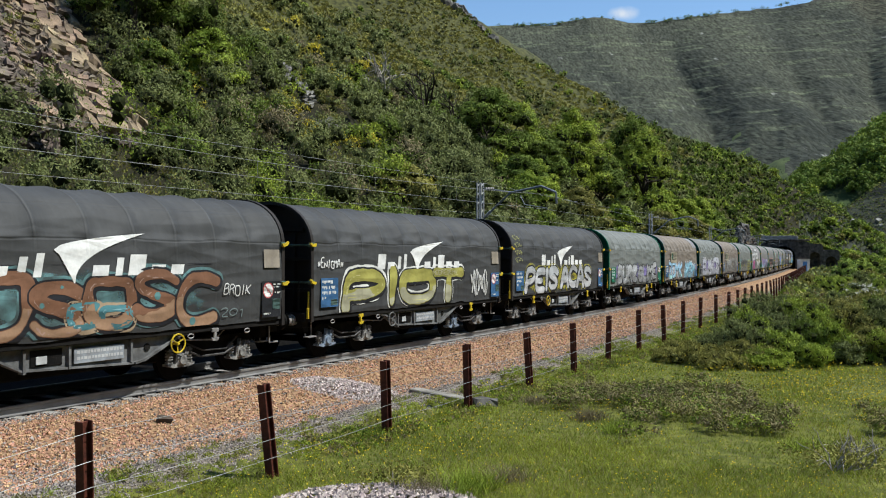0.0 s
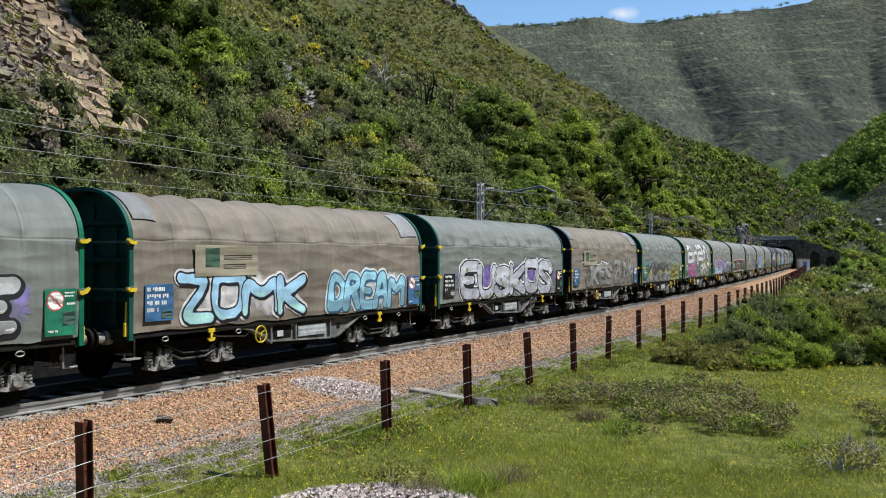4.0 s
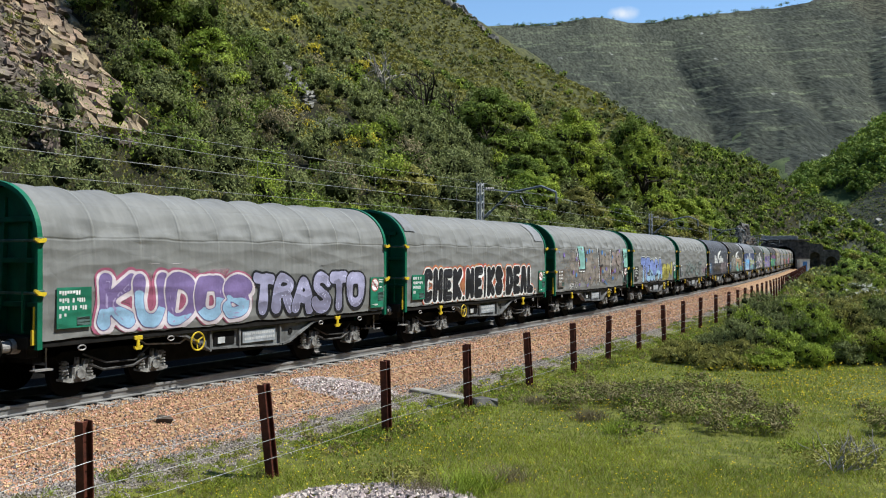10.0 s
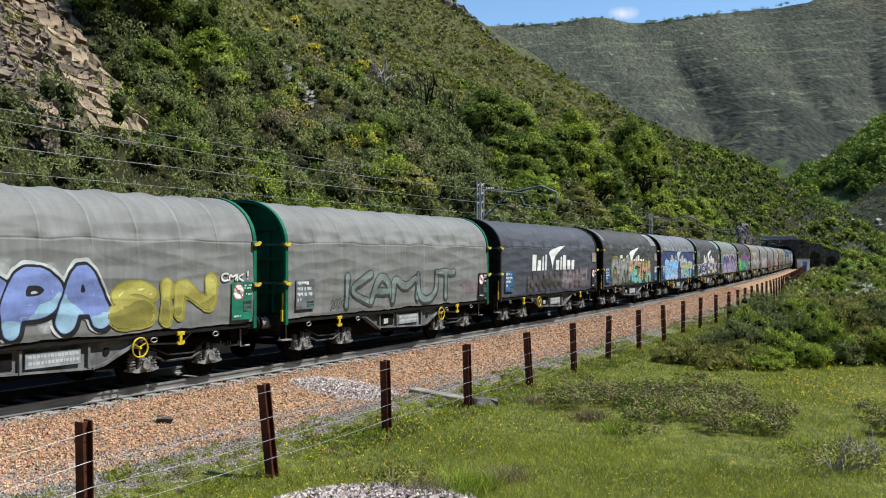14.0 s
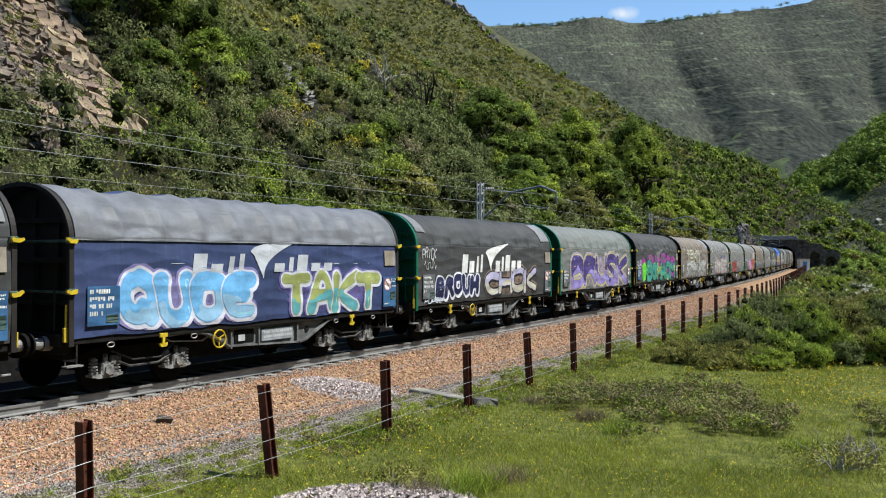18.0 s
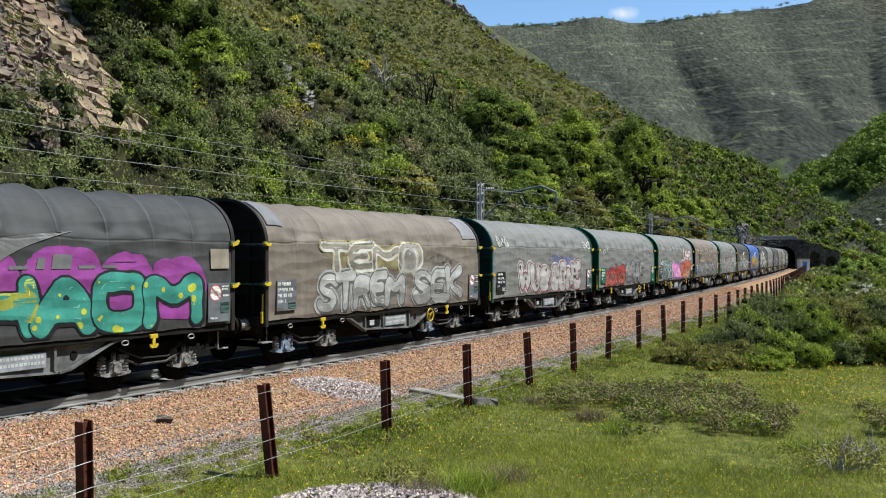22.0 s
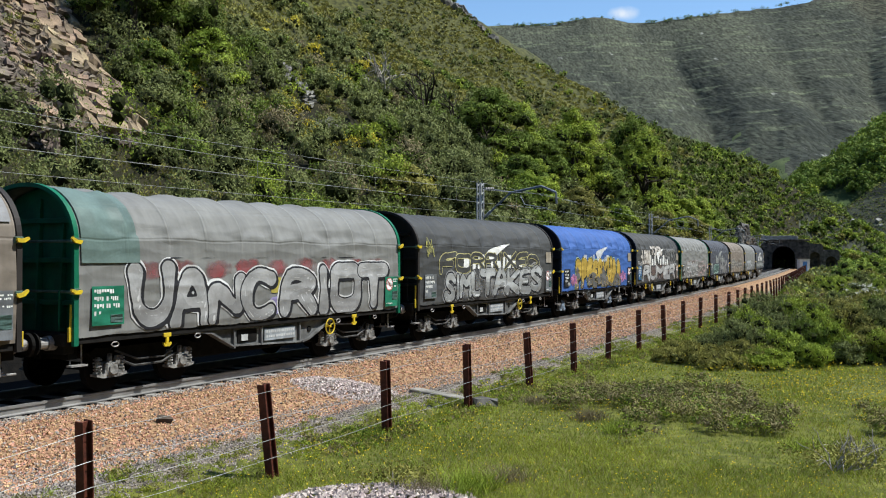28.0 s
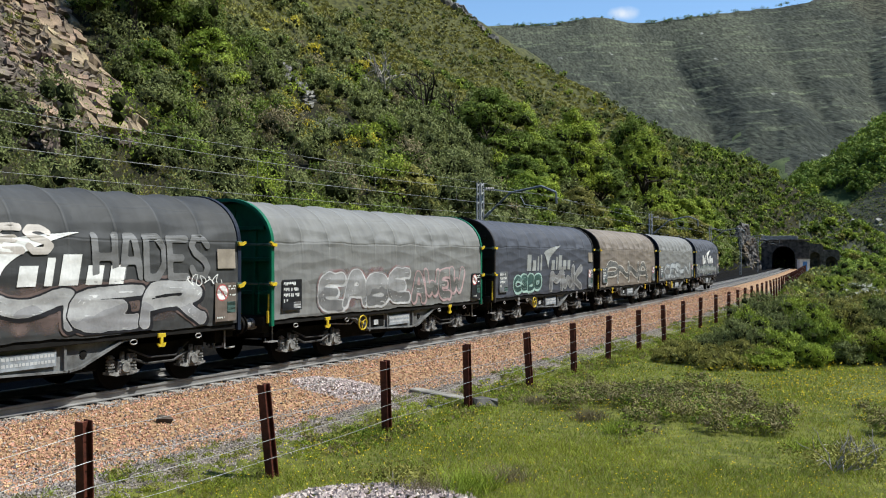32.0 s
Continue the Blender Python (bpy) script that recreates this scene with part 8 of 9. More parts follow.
tree(38, -11.5, 3.6, 2.3, 28, M_BROOM, "grey-green broom bush behind the track", leaf=0.13)
tree(30, -13.0, 3.4, 2.2, 29, M_HEATH, "olive broom bush behind the track", leaf=0.12)
tree(134, -17.5, 7.0, 3.6, 30, M_BRIGHT, "yellow-green tree on the slope", leaf=0.25)
tree(62.6, -31.8, 7.6, 1.4, 18, None, "bleached dead tree on the slope", bare=True, bark=M_BARE, spread=0.16)
tree(72, -31.6, 9.0, 2.8, 19, None, "bare dark-limbed tree on the slope", bare=True)
tree(77, -30.5, 7.0, 2.8, 20, None, "bare dark-limbed tree on the slope", bare=True)
tree(92, -25.5, 6.5, 2.6, 21, None, "bare grey-brown tree among leafy ones", bare=True)
tree(258, -107, 5.0, 2.4, 22, M_DEEP, "lone dark tree on the skyline crag", leaves=1500, leaf=0.5)


# ---- valley side: bushes, bramble, grass ----
def bush(x, y, rad, high, seed, m, label, n_leaf=3000, leaf=0.06):
    rs = np.random.default_rng(seed)
    z = float(land(np.array([x]), np.array([y]))[0])
    t = thing("bush", pose(x, y, z), label, "bush", "bushes along the fence")
    bm = bmesh.new()
    for _ in range(7):
        d = Vector((rs.normal(0, 0.5), rs.normal(0, 0.5), 1)).normalized()
        add_tube(bm, (0, 0, -0.05), d * high * 0.8, 0.018, 5, 0.006, False)
    part("stem", fixed(bm), M_BARK, t)
    n = 24
    a = rs.uniform(0, 6.28, n)
    rr = rad * rs.random(n) ** 0.6 * 0.8
    h = high * rs.uniform(0.06, 0.80, n) * (1 - 0.4 * (rr / rad) ** 2)
    C = np.stack([rr * np.cos(a), rr * np.sin(a), h], 1)
    R = np.stack([rad * rs.uniform(0.22, 0.40, n)] * 2 + [high * rs.uniform(0.12, 0.24, n)], 1)
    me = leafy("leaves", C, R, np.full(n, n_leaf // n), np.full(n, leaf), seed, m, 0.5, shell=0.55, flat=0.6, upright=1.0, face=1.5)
    part("leaves", me, m, t)


r = np.random.default_rng(56)
_kinds = ((M_BROOM, "grey-green broom bush beside the fence"), (M_DEEP, "dense dark green bush beside the meadow"), (M_BRIGHT, "fresh green bush beside the meadow"), (M_HEATH, "olive bramble bush beside the fence"))
count = 0
for i in range(900):
    if count >= 90:
        break
    d = 31.5 * (5.5 ** r.random())
    px = r.uniform(1235, 1640)
    x, y = d * (px - 784) / 1600, d
    s, lat = to_track([x], [y])
    if lat[0] < 7.6 or lat[0] > 60 or d < 31.5:
        continue
    count += 1
    m, label = _kinds[int(r.choice(4, p=(0.40, 0.05, 0.25, 0.3)))]
    high = r.uniform(0.8, 1.75) * (1 + 0.002 * d)
    bush(x, y, high * r.uniform(0.6, 0.9), high, 2000 + i, m, label, int(np.clip(66000 / d, 500, 2200)), max(0.05, 0.0018 * d))


# the thicket at the edge of the meadow: low bramble in front, broom, dark shrubs and elder behind
THICKET = ((1185, 28.9, 0.45, 0.7, 3), (1228, 28.3, 0.75, 0.9, 3), (1270, 26.9, 0.6, 0.8, 3), (1318, 27.6, 0.95, 1.0, 3), (1358, 26.8, 0.7, 0.8, 2), (1215, 30.5, 0.7, 1.0, 3), (1265, 30.4, 1.0, 1.0, 0), (1300, 29.2, 1.5, 1.05, 0), (1345, 29.0, 1.6, 1.0, 0),
           (1375, 28.4, 1.2, 0.9, 2), (1400, 28.2, 0.95, 0.8, 1), (1440, 27.6, 0.9, 0.8, 2), (1420, 29.2, 1.45, 0.9, 1), (1480, 28.8, 1.35, 0.9, 2), (1500, 28.2, 0.9, 0.8, 0), (1535, 28.6, 1.3, 0.9, 3), (1575, 28.4, 1.4, 1.0, 2),
           (1325, 31.0, 1.9, 1.1, 2), (1380, 31.0, 1.9, 1.1, 0), (1455, 31.0, 1.9, 1.1, 2), (1510, 31.0, 2.0, 1.1, 3), (1560, 31.0, 2.1, 1.1, 0), (1410, 33.0, 2.1, 1.2, 2), (1355, 33.5, 2.0, 1.2, 0), (1610, 29.5, 1.7, 1.2, 0))
for i, (px, d, high, rad, k) in enumerate(THICKET):
    m, label = _kinds[k]
    bush(d * (px - 784) / 1600, d, rad, high, 2900 + i, m, label, 3400, 0.055)


def fence_scrub():
    r = np.random.default_rng(58)
    n = 1500
    s, lat = r.uniform(34, 189, n), 6.4 + 40 * r.random(n) ** 1.6
    x, y, _ = track(s, lat)
    keep = (x / y * 1600 + 784 > 1255) & (lat > 6.2 + np.clip((70 - s) * 0.06, 0, 3))
    x, y = x[keep], y[keep]
    d = np.hypot(x, y)
    rad = r.uniform(0.35, 0.95, len(x))
    C = np.stack([x, y, land(x, y) + 0.3 * rad], 1)
    k = r.random(len(x))
    for lo, hi, m in ((0, 0.4, M_BROOM), (0.4, 0.7, M_HEATH), (0.7, 0.9, M_BRIGHT), (0.9, 1, M_DRY)):
        q = (k >= lo) & (k < hi)
        V, F = foliage(C[q], np.stack([rad[q]] * 3, 1), np.clip(5000 / d[q], 30, 140).astype(int), np.clip(0.0026 * d[q], 0.08, 0.45), 59, 0.4, 1.0, 0.6)
        ob = new("fence_scrub", mesh_from("fence_scrub", V, F, [m]))
        tagged(ob, "low scrub on the valley side of the fence", "scrub", kind="stuff")


fence_scrub()


def scatter_view(n, r0, r1, px0, px1, seed):
    """Points of the meadow spread evenly over the view."""
    r = np.random.default_rng(seed)
    d = r0 * (r1 / r0) ** r.random(n)
    px = r.uniform(px0, px1, n)
    return d * (px - 784) / 1600, d, r


X, Y, r = scatter_view(420000, 8.6, 50, 180, 1600, 61)
s, lat = to_track(X, Y)
lush = fbm(X, Y, 2.2, 3, 81)
keep = (lat > 5.2) & (r.random(len(X)) < np.clip((lat - 5.0) / 1.6, 0.08, 1) * np.clip(0.75 + 0.4 * lush, 0.2, 1))
X, Y, lush = X[keep], Y[keep], lush[keep]
tall = np.clip(0.035 + 0.022 * lush + np.abs(r.normal(0, 0.024, len(X))), 0.02, 0.18)
tall = tall + 0.10 * np.clip(fbm(X, Y, 0.55, 2, 82) - 0.45, 0, 1)
wide = np.clip(0.0008 * Y, 0.006, 0.04)
q = r.random(len(X))
blades("meadow_grass", X[q < 0.72], Y[q < 0.72], tall[q < 0.72], wide[q < 0.72], M_GRASS, "green meadow grass with seed heads", 91)
blades("fresh_grass", X[(q >= 0.72) & (q < 0.88)], Y[(q >= 0.72) & (q < 0.88)], tall[(q >= 0.72) & (q < 0.88)] * 1.1, wide[(q >= 0.72) & (q < 0.88)], M_BRIGHT, "fresh bright grass blades in the meadow", 92)
blades("dry_grass", X[q >= 0.88], Y[q >= 0.88], tall[q >= 0.88] * 1.2, wide[q >= 0.88] * 0.8, M_DRY, "dry straw-coloured grass stems in the meadow", 93)

# tussocks
for i, (x, y, k) in enumerate(((-0.25, 12.6, 0.34), (0.45, 13.0, 0.34), (0.2, 12.7, 0.3), (3.0, 18.6, 0.30), (3.4, 17.4, 0.26), (4.3, 20.2, 0.30), (0.9, 13.4, 0.26), (6.4, 16.0, 0.22), (-1.3, 16.5, 0.2), (2.1, 20.6, 0.22))):
    rr = np.random.default_rng(300 + i)
    n = 420
    xx, yy = x + rr.normal(0, 0.17, n), y + rr.normal(0, 0.15, n)
    t = rr.uniform(0.5, 1.1, n) * k
    ob = blades("grass_tussock", xx, yy, t, np.full(n, 0.014), M_BRIGHT if i % 3 else M_DRY, "long-bladed grass tussock in the meadow", 310 + i, "tussock")

# flowers
X, Y, r = scatter_view(42000, 9, 48, 300, 1600, 63)
s, lat = to_track(X, Y)
dens = np.clip(0.06 + 0.40 * fbm(X, Y, 2.5, 2, 84), 0.03, 1) + 1.0 * np.exp(-((X - 10.5) / 3.2) ** 2 - ((Y - 22.5) / 3.6) ** 2)
keep = (lat > 5.3) & (r.random(len(X)) < dens * 0.8)
X, Y = X[keep], Y[keep]
V, F = foliage(np.stack([X, Y, land(X, Y) + r.uniform(0.10, 0.24, len(X))], 1), np.full((len(X), 3), 0.008), np.full(len(X), 3), np.clip(0.0009 * Y, 0.010, 0.04), 64)
ob = new("buttercups", mesh_from("buttercups", V, F, [mat("yellow_petal", (0.72, 0.55, 0.02), 0.6, 0, 0.2, 5)]))
tagged(ob, "small yellow buttercups scattered over the meadow", "flowers", kind="stuff")


def bramble():
    """Low dark bramble patch in the meadow."""
    r = np.random.default_rng(71)
    n = 6500
    X = r.uniform(1.2, 9.0, n)
    Y = r.uniform(14.8, 25, n)
    keep = 0.6 * fbm(X, Y, 0.9, 3, 76) + 1.3 * np.exp(-((X - 5.2) / 2.4) ** 2 - ((Y - 19.9 + 0.2 * (X - 5.1)) / 3.3) ** 2) > 0.70
    X, Y = X[keep], Y[keep]
    C = np.stack([X, Y, land(X, Y) + 0.12 + 0.12 * r.random(len(X))], 1)
    rad = r.uniform(0.06, 0.22, len(X))
    R = np.stack([rad, rad, rad * r.uniform(0.5, 1.3, len(X))], 1)
    kind = r.random(len(X))
    for name, lo, hi, m, label in (("bramble_patch", 0, 0.12, M_DEEP, "dark low bramble thicket in the meadow"), ("bramble_patch", 0.12, 0.72, M_BRAMBLE, "olive low bramble thicket in the meadow"), ("bramble_patch", 0.72, 0.90, M_DRY, "dry brown bramble stems in the meadow"), ("bramble_patch", 0.90, 1, M_BRIGHT, "fresh green bramble shoots in the meadow")):
        q = (kind >= lo) & (kind < hi)
        V, F = foliage(C[q], R[q], np.full(q.sum(), 26), np.full(q.sum(), 0.034), 72, 0.55, 1.0, 0.0, 1.6)
        ob = new(name, mesh_from(name, V, F, [m]))
        tagged(ob, label, "bramble", kind="stuff")


bramble()


def twig_shrub(x, y, high, seed):
    """A half-bare shrub of grey twigs with a few leaves low down."""
    rs = np.random.default_rng(seed)
    t = thing("shrub", pose(x, y, float(land(np.array([x]), np.array([y]))[0])), "half-bare grey-twigged shrub in the meadow", "shrub", "shrubs in the meadow")
    bm = bmesh.new()
    tips = []
    for _ in range(11):
        d = Vector((rs.normal(0, 0.75), rs.normal(0, 0.5), 0.8)).normalized()
        limb(bm, Vector((rs.normal(0, 0.08), rs.normal(0, 0.08), -0.05)), d, high * rs.uniform(0.5, 0.9), 0.012, 1, rs, tips)
    part("branchwork", fixed(bm), M_BARE, t, "bare grey twigs")
    n = 14
    C = np.stack([rs.normal(0, 0.45, n), rs.normal(0, 0.3, n), rs.uniform(0.05, 0.3, n)], 1)
    V, F = foliage(C, np.full((n, 3), 0.2), np.full(n, 60), np.full(n, 0.03), seed, 0.2)
    part("leaves", mesh_from("leaves", V, F, [M_HEATH]), M_HEATH, t)


twig_shrub(6.25, 14.35, 0.55, 501)
twig_shrub(6.75, 14.6, 0.45, 502)
twig_shrub(-0.55, 12.75, 0.30, 503)


def weeds():
    """Sparse weeds on the gravel beside the fence."""
    r = np.random.default_rng(73)
    n = 7500
    s, lat = -11 + 70 * r.random(n) ** 1.5, r.uniform(4.3, 6.6, n)
    x, y, _ = track(s, lat)
    keep = fbm(x, y, 1.8, 3, 88) + 0.6 * (lat - 5.4) > 0.22
    x, y = x[keep], y[keep]
    C = np.stack([x, y, land(x, y) + 0.04], 1)
    rad = r.uniform(0.04, 0.17, len(x))
    k = r.random(len(x))
    for name, lo, hi, m in (("weeds", 0, 0.35, M_BRIGHT), ("weeds", 0.35, 0.70, M_HEATH), ("weeds", 0.70, 0.85, M_DRY), ("weeds", 0.85, 1, M_DEEP)):
        q = (k >= lo) & (k < hi)
        V, F = foliage(C[q], np.stack([rad[q], rad[q], rad[q] * 0.8], 1), np.full(q.sum(), 24), np.full(q.sum(), 0.030), 74, 0.1, 0.8, 1.0)
        ob = new(name, mesh_from(name, V, F, [m]))
        tagged(ob, "small weeds growing on the gravel by the fence", "weeds", kind="stuff")


weeds()


# ---- distance: woods on the spur, scrub on the mountain, a cloud ----
def far_woods():
    r = np.random.default_rng(95)
    n = 2300
    d = r.uniform(395, 690, n)
    px = r.uniform(1375, 1640, n)
    x, y = d * (px - 784) / 1600, d
    z = land(x, y)
    q = fbm(x, y, 38, 3, 97)
    keep = (z > 2) & (q > -0.7) & (r.random(n) < np.interp(px, (1375, 1400, 1440), (0.15, 0.5, 1)))
    x, y, z, d = x[keep], y[keep], z[keep], d[keep]
    n = len(x)
    rad = r.uniform(2.4, 5.6, n)
    k = r.random(n) + 0.25 * fbm(x, y, 30, 2, 98)
    # each crown is a dome of several clumps
    m = 5
    a = r.uniform(0, 6.28, (n, m))
    up = r.uniform(0.2, 1.15, (n, m))
    out = np.sqrt(np.clip(1.25 - up, 0, 1)) * 0.8
    C = np.stack([x[:, None] + out * np.cos(a) * rad[:, None], y[:, None] + out * np.sin(a) * rad[:, None], z[:, None] + (up + 0.35) * rad[:, None]], 2)
    for lo, hi, mt in ((-9, 0.45, M_DEEP), (0.45, 0.85, M_WOOD), (0.85, 9, M_BRIGHT)):
        q = (k >= lo) & (k < hi)
        rr = np.repeat(rad[q] * 0.5, m)
        V, F = foliage(C[q].reshape(-1, 3), np.stack([rr] * 3, 1), np.full(len(rr), 15), np.full(len(rr), 0.95), 96, 0.8, 1.0, 0.0, 2.6)
        ob = new("far_woods", mesh_from("far_woods", V, F, [mt]))
        tagged(ob, "green broadleaf woods on the spur across the valley", "woods", kind="stuff")
    n = 90
    px = np.concatenate([r.uniform(915, 1035, 30), r.uniform(1150, 1260, 24), r.uniform(850, 1400, 36)])
    d = np.full(n, 1690.0)
    x, y = d * (px - 784) / 1600, d
    rad = r.uniform(2.0, 5.5, n)
    V, F = foliage(np.stack([x, y, land(x, y) + rad * 0.6], 1), np.stack([rad * 1.2, rad, rad], 1), np.full(n, 40), np.full(n, 1.1), 101, 0.4)
    ob = new("crest_trees", mesh_from("crest_trees", V, F, [M_DEEP]))
    tagged(ob, "small dark trees along the far mountain crest", "trees", kind="stuff")


far_woods()


def mountain_scrub():
    """Scattered scrub over the far mountain."""
    r = np.random.default_rng(111)
    n = 26000
    d = 520 * (1700 / 520) ** r.random(n)
    px = r.uniform(800, 1590, n)
    x, y = d * (px - 784) / 1600, d
    f = fbm(x, y, 90, 3, 112)
    keep = r.random(n) < 0.55 + 0.5 * f
    x, y, d, f = x[keep], y[keep], d[keep], f[keep]
    C = np.stack([x, y, land(x, y) + 0.8], 1)
    k = r.random(len(x))
    # pale grass keeps to the beds of the gullies
    fz, pz = np.clip((y - 520) / 1180, 0, 1.2), x / y * 1600 + 784
    for top, lean in ((1180, 165), (1352, 190), (890, 130)):
        off = np.abs(pz - top - lean * (1 - fz) - 9 * np.sin(fz * 15 + top))
        k = np.where((off < 5) & (r.random(len(x)) < 0.75), 0.9, k)
    for lo, hi, m in ((0, 0.62, M_MSCRUB), (0.62, 1, M_MGRASS)):
        q = (k >= lo) & (k < hi)
        V, F = foliage(C[q], np.stack([np.full(q.sum(), 2.6), np.full(q.sum(), 3.0), np.full(q.sum(), 1.0)], 1), np.full(q.sum(), 3), 0.00055 * d[q] * r.uniform(0.4, 1.3, q.sum()), 113, 0.3, 1.0, 0.0, 1.4)
        ob = new("mountain_scrub", mesh_from("mountain_scrub", V, F, [m]))
        tagged(ob, "dark heath scrub scattered over the far mountain" if lo == 0 else "pale dry grass tufts on the far mountain", "scrub", kind="stuff")


M_MSCRUB = leaf_mat("mountain_heath", (0.034, 0.041, 0.028), (0.022, 0.027, 0.018), 0.02, 0.25)
M_MGRASS = leaf_mat("mountain_grass", (0.085, 0.092, 0.056), (0.050, 0.056, 0.036), 0.02, 0.25)
mountain_scrub()


def portal_scrub():
    """Bushes that hang over the tunnel's coping and climb beside its arcade."""
    r = np.random.default_rng(121)
    n = 150
    u = r.uniform(-5.5, 15, n)
    h = np.where(u < 4.8, 6.3 - 0.6 * smooth(u, 2, 4.8), 5.6 - 0.36 * (u - 4.8)) + r.normal(0, 0.25, n)
    s, lat = S_PORTAL + 1.6 + np.clip(u - 4, 0, 8) * 0.9 + r.uniform(0, 3, n), -0.45 + u
    x, y, _ = track(s, lat)
    C = np.stack([x, y, np.maximum(h, land(x, y) + 0.3)], 1)
    rad = r.uniform(0.4, 1.1, n)
    k = r.random(n)
    for lo, hi, m in ((0, 0.4, M_DEEP), (0.4, 0.75, M_HEATH), (0.75, 1, M_BRIGHT)):
        q = (k >= lo) & (k < hi)
        V, F = foliage(C[q], np.stack([rad[q]] * 2 + [rad[q] * 0.8], 1), np.full(q.sum(), 90), np.full(q.sum(), 0.26), 122, 0.3)
        ob = new("portal_scrub", mesh_from("portal_scrub", V, F, [m]))
        tagged(ob, "bushes growing over the tunnel portal", "scrub", kind="stuff")


portal_scrub()
M_BLOSSOM = leaf_mat("white_blossom", (0.78, 0.76, 0.68), (0.60, 0.60, 0.50), 0.5, 0.1)
r = np.random.default_rng(131)
n = 34
d = r.uniform(44, 54, n)
px = 1528 + r.normal(0, 24, n)
x, y = d * (px - 784) / 1600, d
V, F = foliage(np.stack([x, y, land(x, y) + r.uniform(1.1, 1.9, n)], 1), np.full((n, 3), 0.12), np.full(n, 5), np.full(n, 0.06), 132)
ob = new("blossom", mesh_from("blossom", V, F, [M_BLOSSOM]))
tagged(ob, "white elder blossom on the bushes beside the meadow", "blossom", kind="stuff")

def spur_heath():
    r = np.random.default_rng(151)
    n = 5200
    d, px = r.uniform(235, 350, n), r.uniform(1425, 1610, n)
    x, y = d * (px - 784) / 1600, d
    C = np.stack([x, y, land(x, y) + 0.2], 1)
    k = r.random(n)
    for lo, hi, m in ((0, 0.5, M_MSCRUB), (0.5, 0.85, M_DEEP), (0.85, 1, M_HEATH)):
        q = (k >= lo) & (k < hi)
        V, F = foliage(C[q], np.stack([np.full(q.sum(), 0.7), np.full(q.sum(), 0.7), r.uniform(0.2, 0.6, q.sum())], 1), np.full(q.sum(), 5), np.full(q.sum(), 0.26), 152, 0.5, 1.0, 0.0, 1.8)
        ob = new("spur_heath", mesh_from("spur_heath", V, F, [m]))
        tagged(ob, "low olive heath on the spur across the valley", "scrub", kind="stuff")


spur_heath()


def valley_thicket():
    """Tall green bushes at the foot of the spur, beyond the meadow."""
    r = np.random.default_rng(171)
    n = 330
    d, px = r.uniform(105, 285, n), r.uniform(1435, 1640, n)
    x, y = d * (px - 784) / 1600, d
    z = land(x, y)
    low = ((z - 2.6) / d < 0.034) & (r.random(n) < 0.85) & ((px > 1490) | (d > 205))
    x, y, z, d = x[low], y[low], z[low], d[low]
    n, m = len(x), 7
    rad = r.uniform(0.9, 2.3, n)
    tall = rad * r.uniform(0.8, 1.5, n)
    a, up = r.uniform(0, 6.28, (n, m)), r.random((n, m)) ** 0.7
    out = 0.65 * np.sqrt(np.clip(1 - up * up, 0.08, 1))
    C = np.stack([x[:, None] + out * np.cos(a) * rad[:, None], y[:, None] + out * np.sin(a) * rad[:, None], z[:, None] + up * tall[:, None]], 2)
    k = r.random(n) + 0.3 * fbm(x, y, 18, 2, 172)
    for lo, hi, mt in ((-9, 0.35, M_DEEP), (0.35, 0.65, M_WOOD), (0.65, 0.9, M_BRIGHT), (0.9, 9, M_HEATH)):
        q = (k >= lo) & (k < hi)
        rr = np.repeat(rad[q], m) * 0.48
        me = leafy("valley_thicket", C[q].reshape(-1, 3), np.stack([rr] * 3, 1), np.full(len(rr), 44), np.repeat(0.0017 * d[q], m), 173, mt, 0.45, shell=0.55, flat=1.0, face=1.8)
        tagged(new("valley_thicket", me), "green bushes and young trees at the foot of the spur", "scrub", kind="stuff")


valley_thicket()
# pale rocks on the near spur across the valley
_r = np.random.default_rng(141)
for i in range(26):
    f = _r.random() ** 1.5
    px, d = 1512 + 52 * f + _r.normal(0, 3), 251 + 57 * f + _r.normal(0, 1.5)
    x, y = d * (px - 784) / 1600, d
    z = float(land(np.array([x]), np.array([y]))[0])
    big = _r.uniform(0.3, 0.9)
    rock("rock", pose(x, y, z + 0.2, _r.normal(0, 15), _r.normal(0, 15), _r.uniform(0, 180)), (big, big, big * 0.7), 800 + i, M_PALE, "pale grey rock on the heath slope", "rock", "pale rocks across the valley")


def outcrop_tufts():
    """Grass and heath in the joints of the rock outcrop."""
    r = np.random.default_rng(161)
    n = 150
    lat = -16.5 - 18 * r.random(n)
    s = 12.6 + (-lat - 17) * 0.635 - 9.5 * r.random(n) ** 0.8
    x, y, _ = track(s, lat)
    rad = r.uniform(0.12, 0.42, n)
    C = np.stack([x, y, land(x, y) + 0.32], 1)
    k = r.random(n)
    for lo, hi, m in ((0, 0.5, M_HEATH), (0.5, 0.75, M_DRY), (0.75, 1, M_DEEP)):
        q = (k >= lo) & (k < hi)
        V, F = foliage(C[q], np.stack([rad[q]] * 2 + [rad[q] * 0.8], 1), np.full(q.sum(), 70), np.full(q.sum(), 0.05), 162, 0.2, 1.0, 0.8)
        ob = new("rock_grass", mesh_from("rock_grass", V, F, [m]))
        tagged(ob, "grass tufts in the joints of the outcrop", "grass", kind="stuff")


outcrop_tufts()


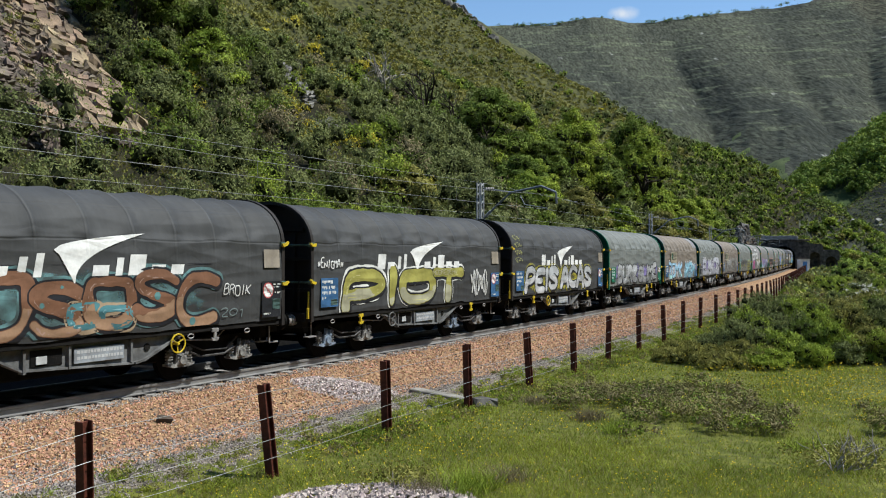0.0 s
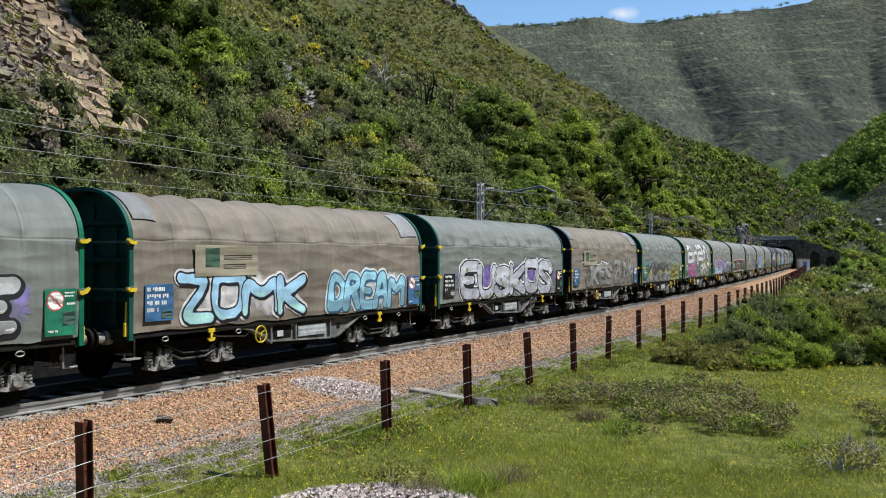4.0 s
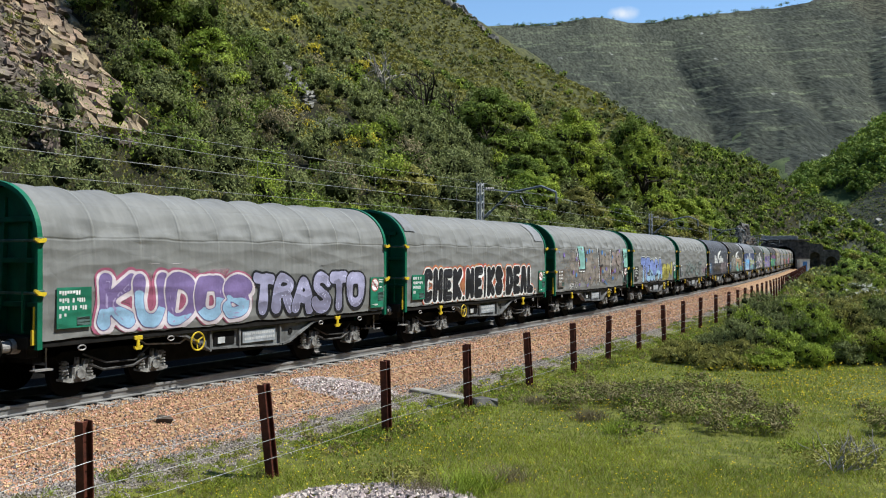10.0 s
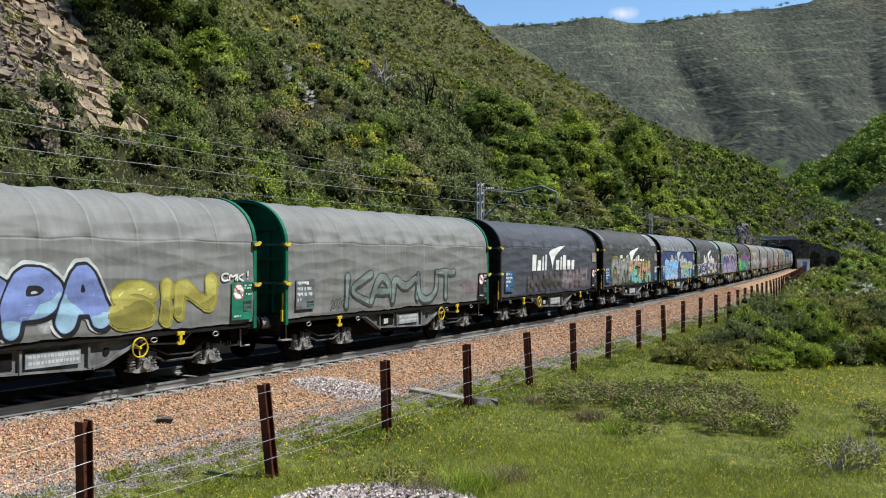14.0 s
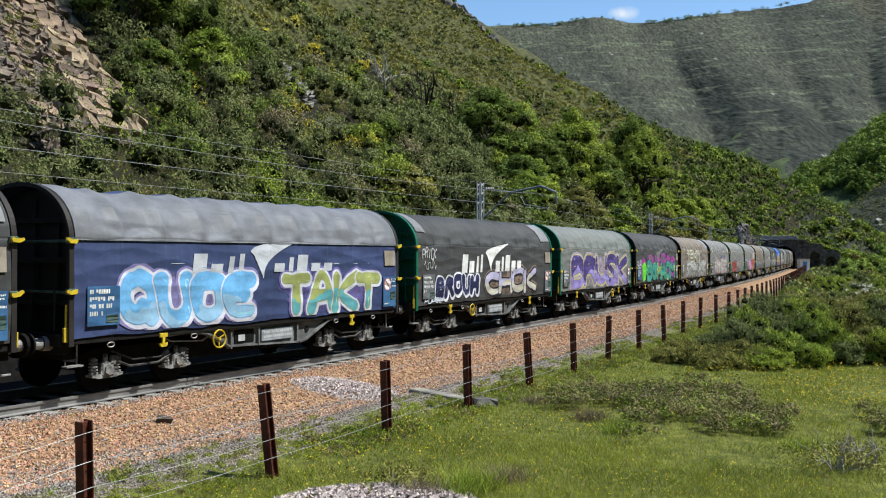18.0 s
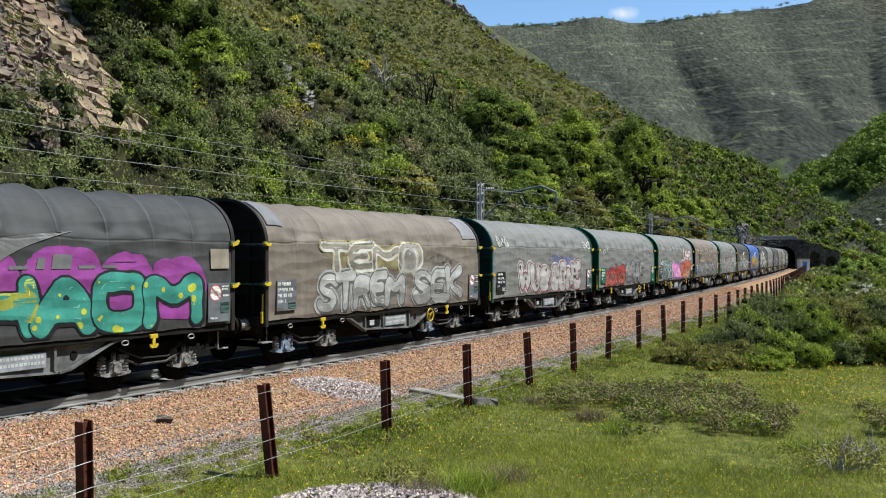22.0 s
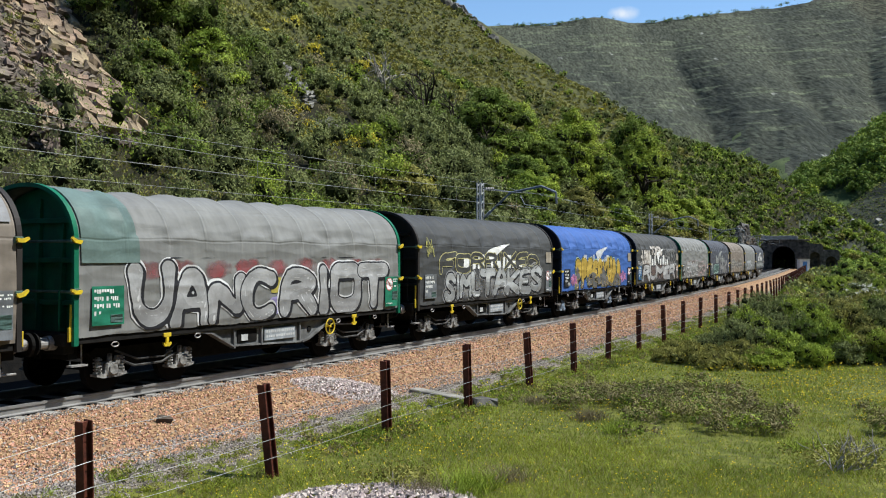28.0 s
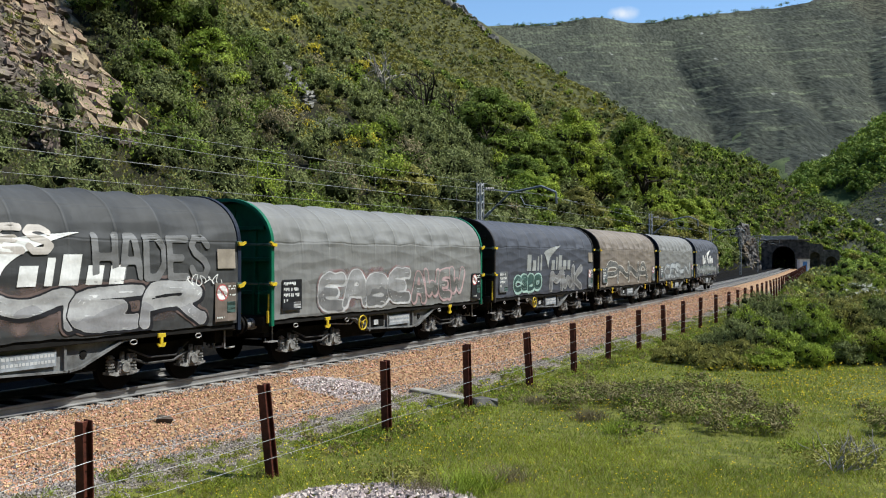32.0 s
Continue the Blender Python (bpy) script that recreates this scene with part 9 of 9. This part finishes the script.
def scree_tufts():
    """Low heath and dry grass beside the scree."""
    r = np.random.default_rng(181)
    n = 130
    f, side = r.random(n), r.uniform(0.7, 3.4, n)
    s, lat = 50.8 - 14.5 * f + 0.67 * side, -36.6 + 13.2 * f + 0.74 * side
    x, y, _ = track(s, lat)
    rad = r.uniform(0.25, 0.6, n)
    k = r.random(n)
    for lo, hi, m in ((0, 0.45, M_HEATH), (0.45, 0.8, M_BROOM), (0.8, 1, M_DRY)):
        q = (k >= lo) & (k < hi)
        V, F = foliage(np.stack([x, y, land(x, y) + 0.12], 1)[q], np.stack([rad[q]] * 2 + [rad[q] * 0.8], 1), np.full(q.sum(), 110), np.full(q.sum(), 0.09), 182, 0.2, 0.8, 0.8)
        tagged(new("scree_grass", mesh_from("scree_grass", V, F, [m])), "low heath and dry grass beside the scree", "grass", kind="stuff")


def verge_weeds():
    """Sparse weeds growing through the gravel along the fence."""
    r = np.random.default_rng(191)
    n = 900
    s, lat = r.uniform(-16, 40, n), 4.0 + 2.2 * r.random(n) ** 0.6
    keep = fbm(s, lat, 1.8, 2, 192) > -0.1 * lat + 0.3
    s, lat = s[keep], lat[keep]
    n = len(s)
    x, y, _ = track(s, lat)
    rad = r.uniform(0.06, 0.22, n)
    k = r.random(n)
    for lo, hi, m in ((0, 0.6, M_GRASS), (0.6, 0.85, M_BRAMBLE), (0.85, 1, M_BRIGHT)):
        q = (k >= lo) & (k < hi)
        V, F = foliage(np.stack([x, y, land(x, y) + 0.03], 1)[q], np.stack([rad[q]] * 2 + [rad[q] * 0.6], 1), (60 + 260 * rad[q]).astype(int), np.full(q.sum(), 0.022), 193, 0.1, 0.7, 0.8)
        tagged(new("verge_weeds", mesh_from("verge_weeds", V, F, [m])), "small green weeds growing through the grey gravel", "weeds", kind="stuff")


scree_tufts()
verge_weeds()


def motions():
    for k, w in wagons:
        rows = []
        for i in range(65):
            t = i * 0.5
            s = joint(k, t)
            a, b = track(s + 2.52), track(s + 9.52)
            ang = math.atan2(b[1] - a[1], b[0] - a[0])
            mx, my = (a[0] + b[0]) / 2, (a[1] + b[1]) / 2
            rows.append((t, pose(float(mx - 6.02 * math.cos(ang)), float(my - 6.02 * math.sin(ang)), 0, 0, 0, math.degrees(ang))))
        walk(w, rows)


motions()
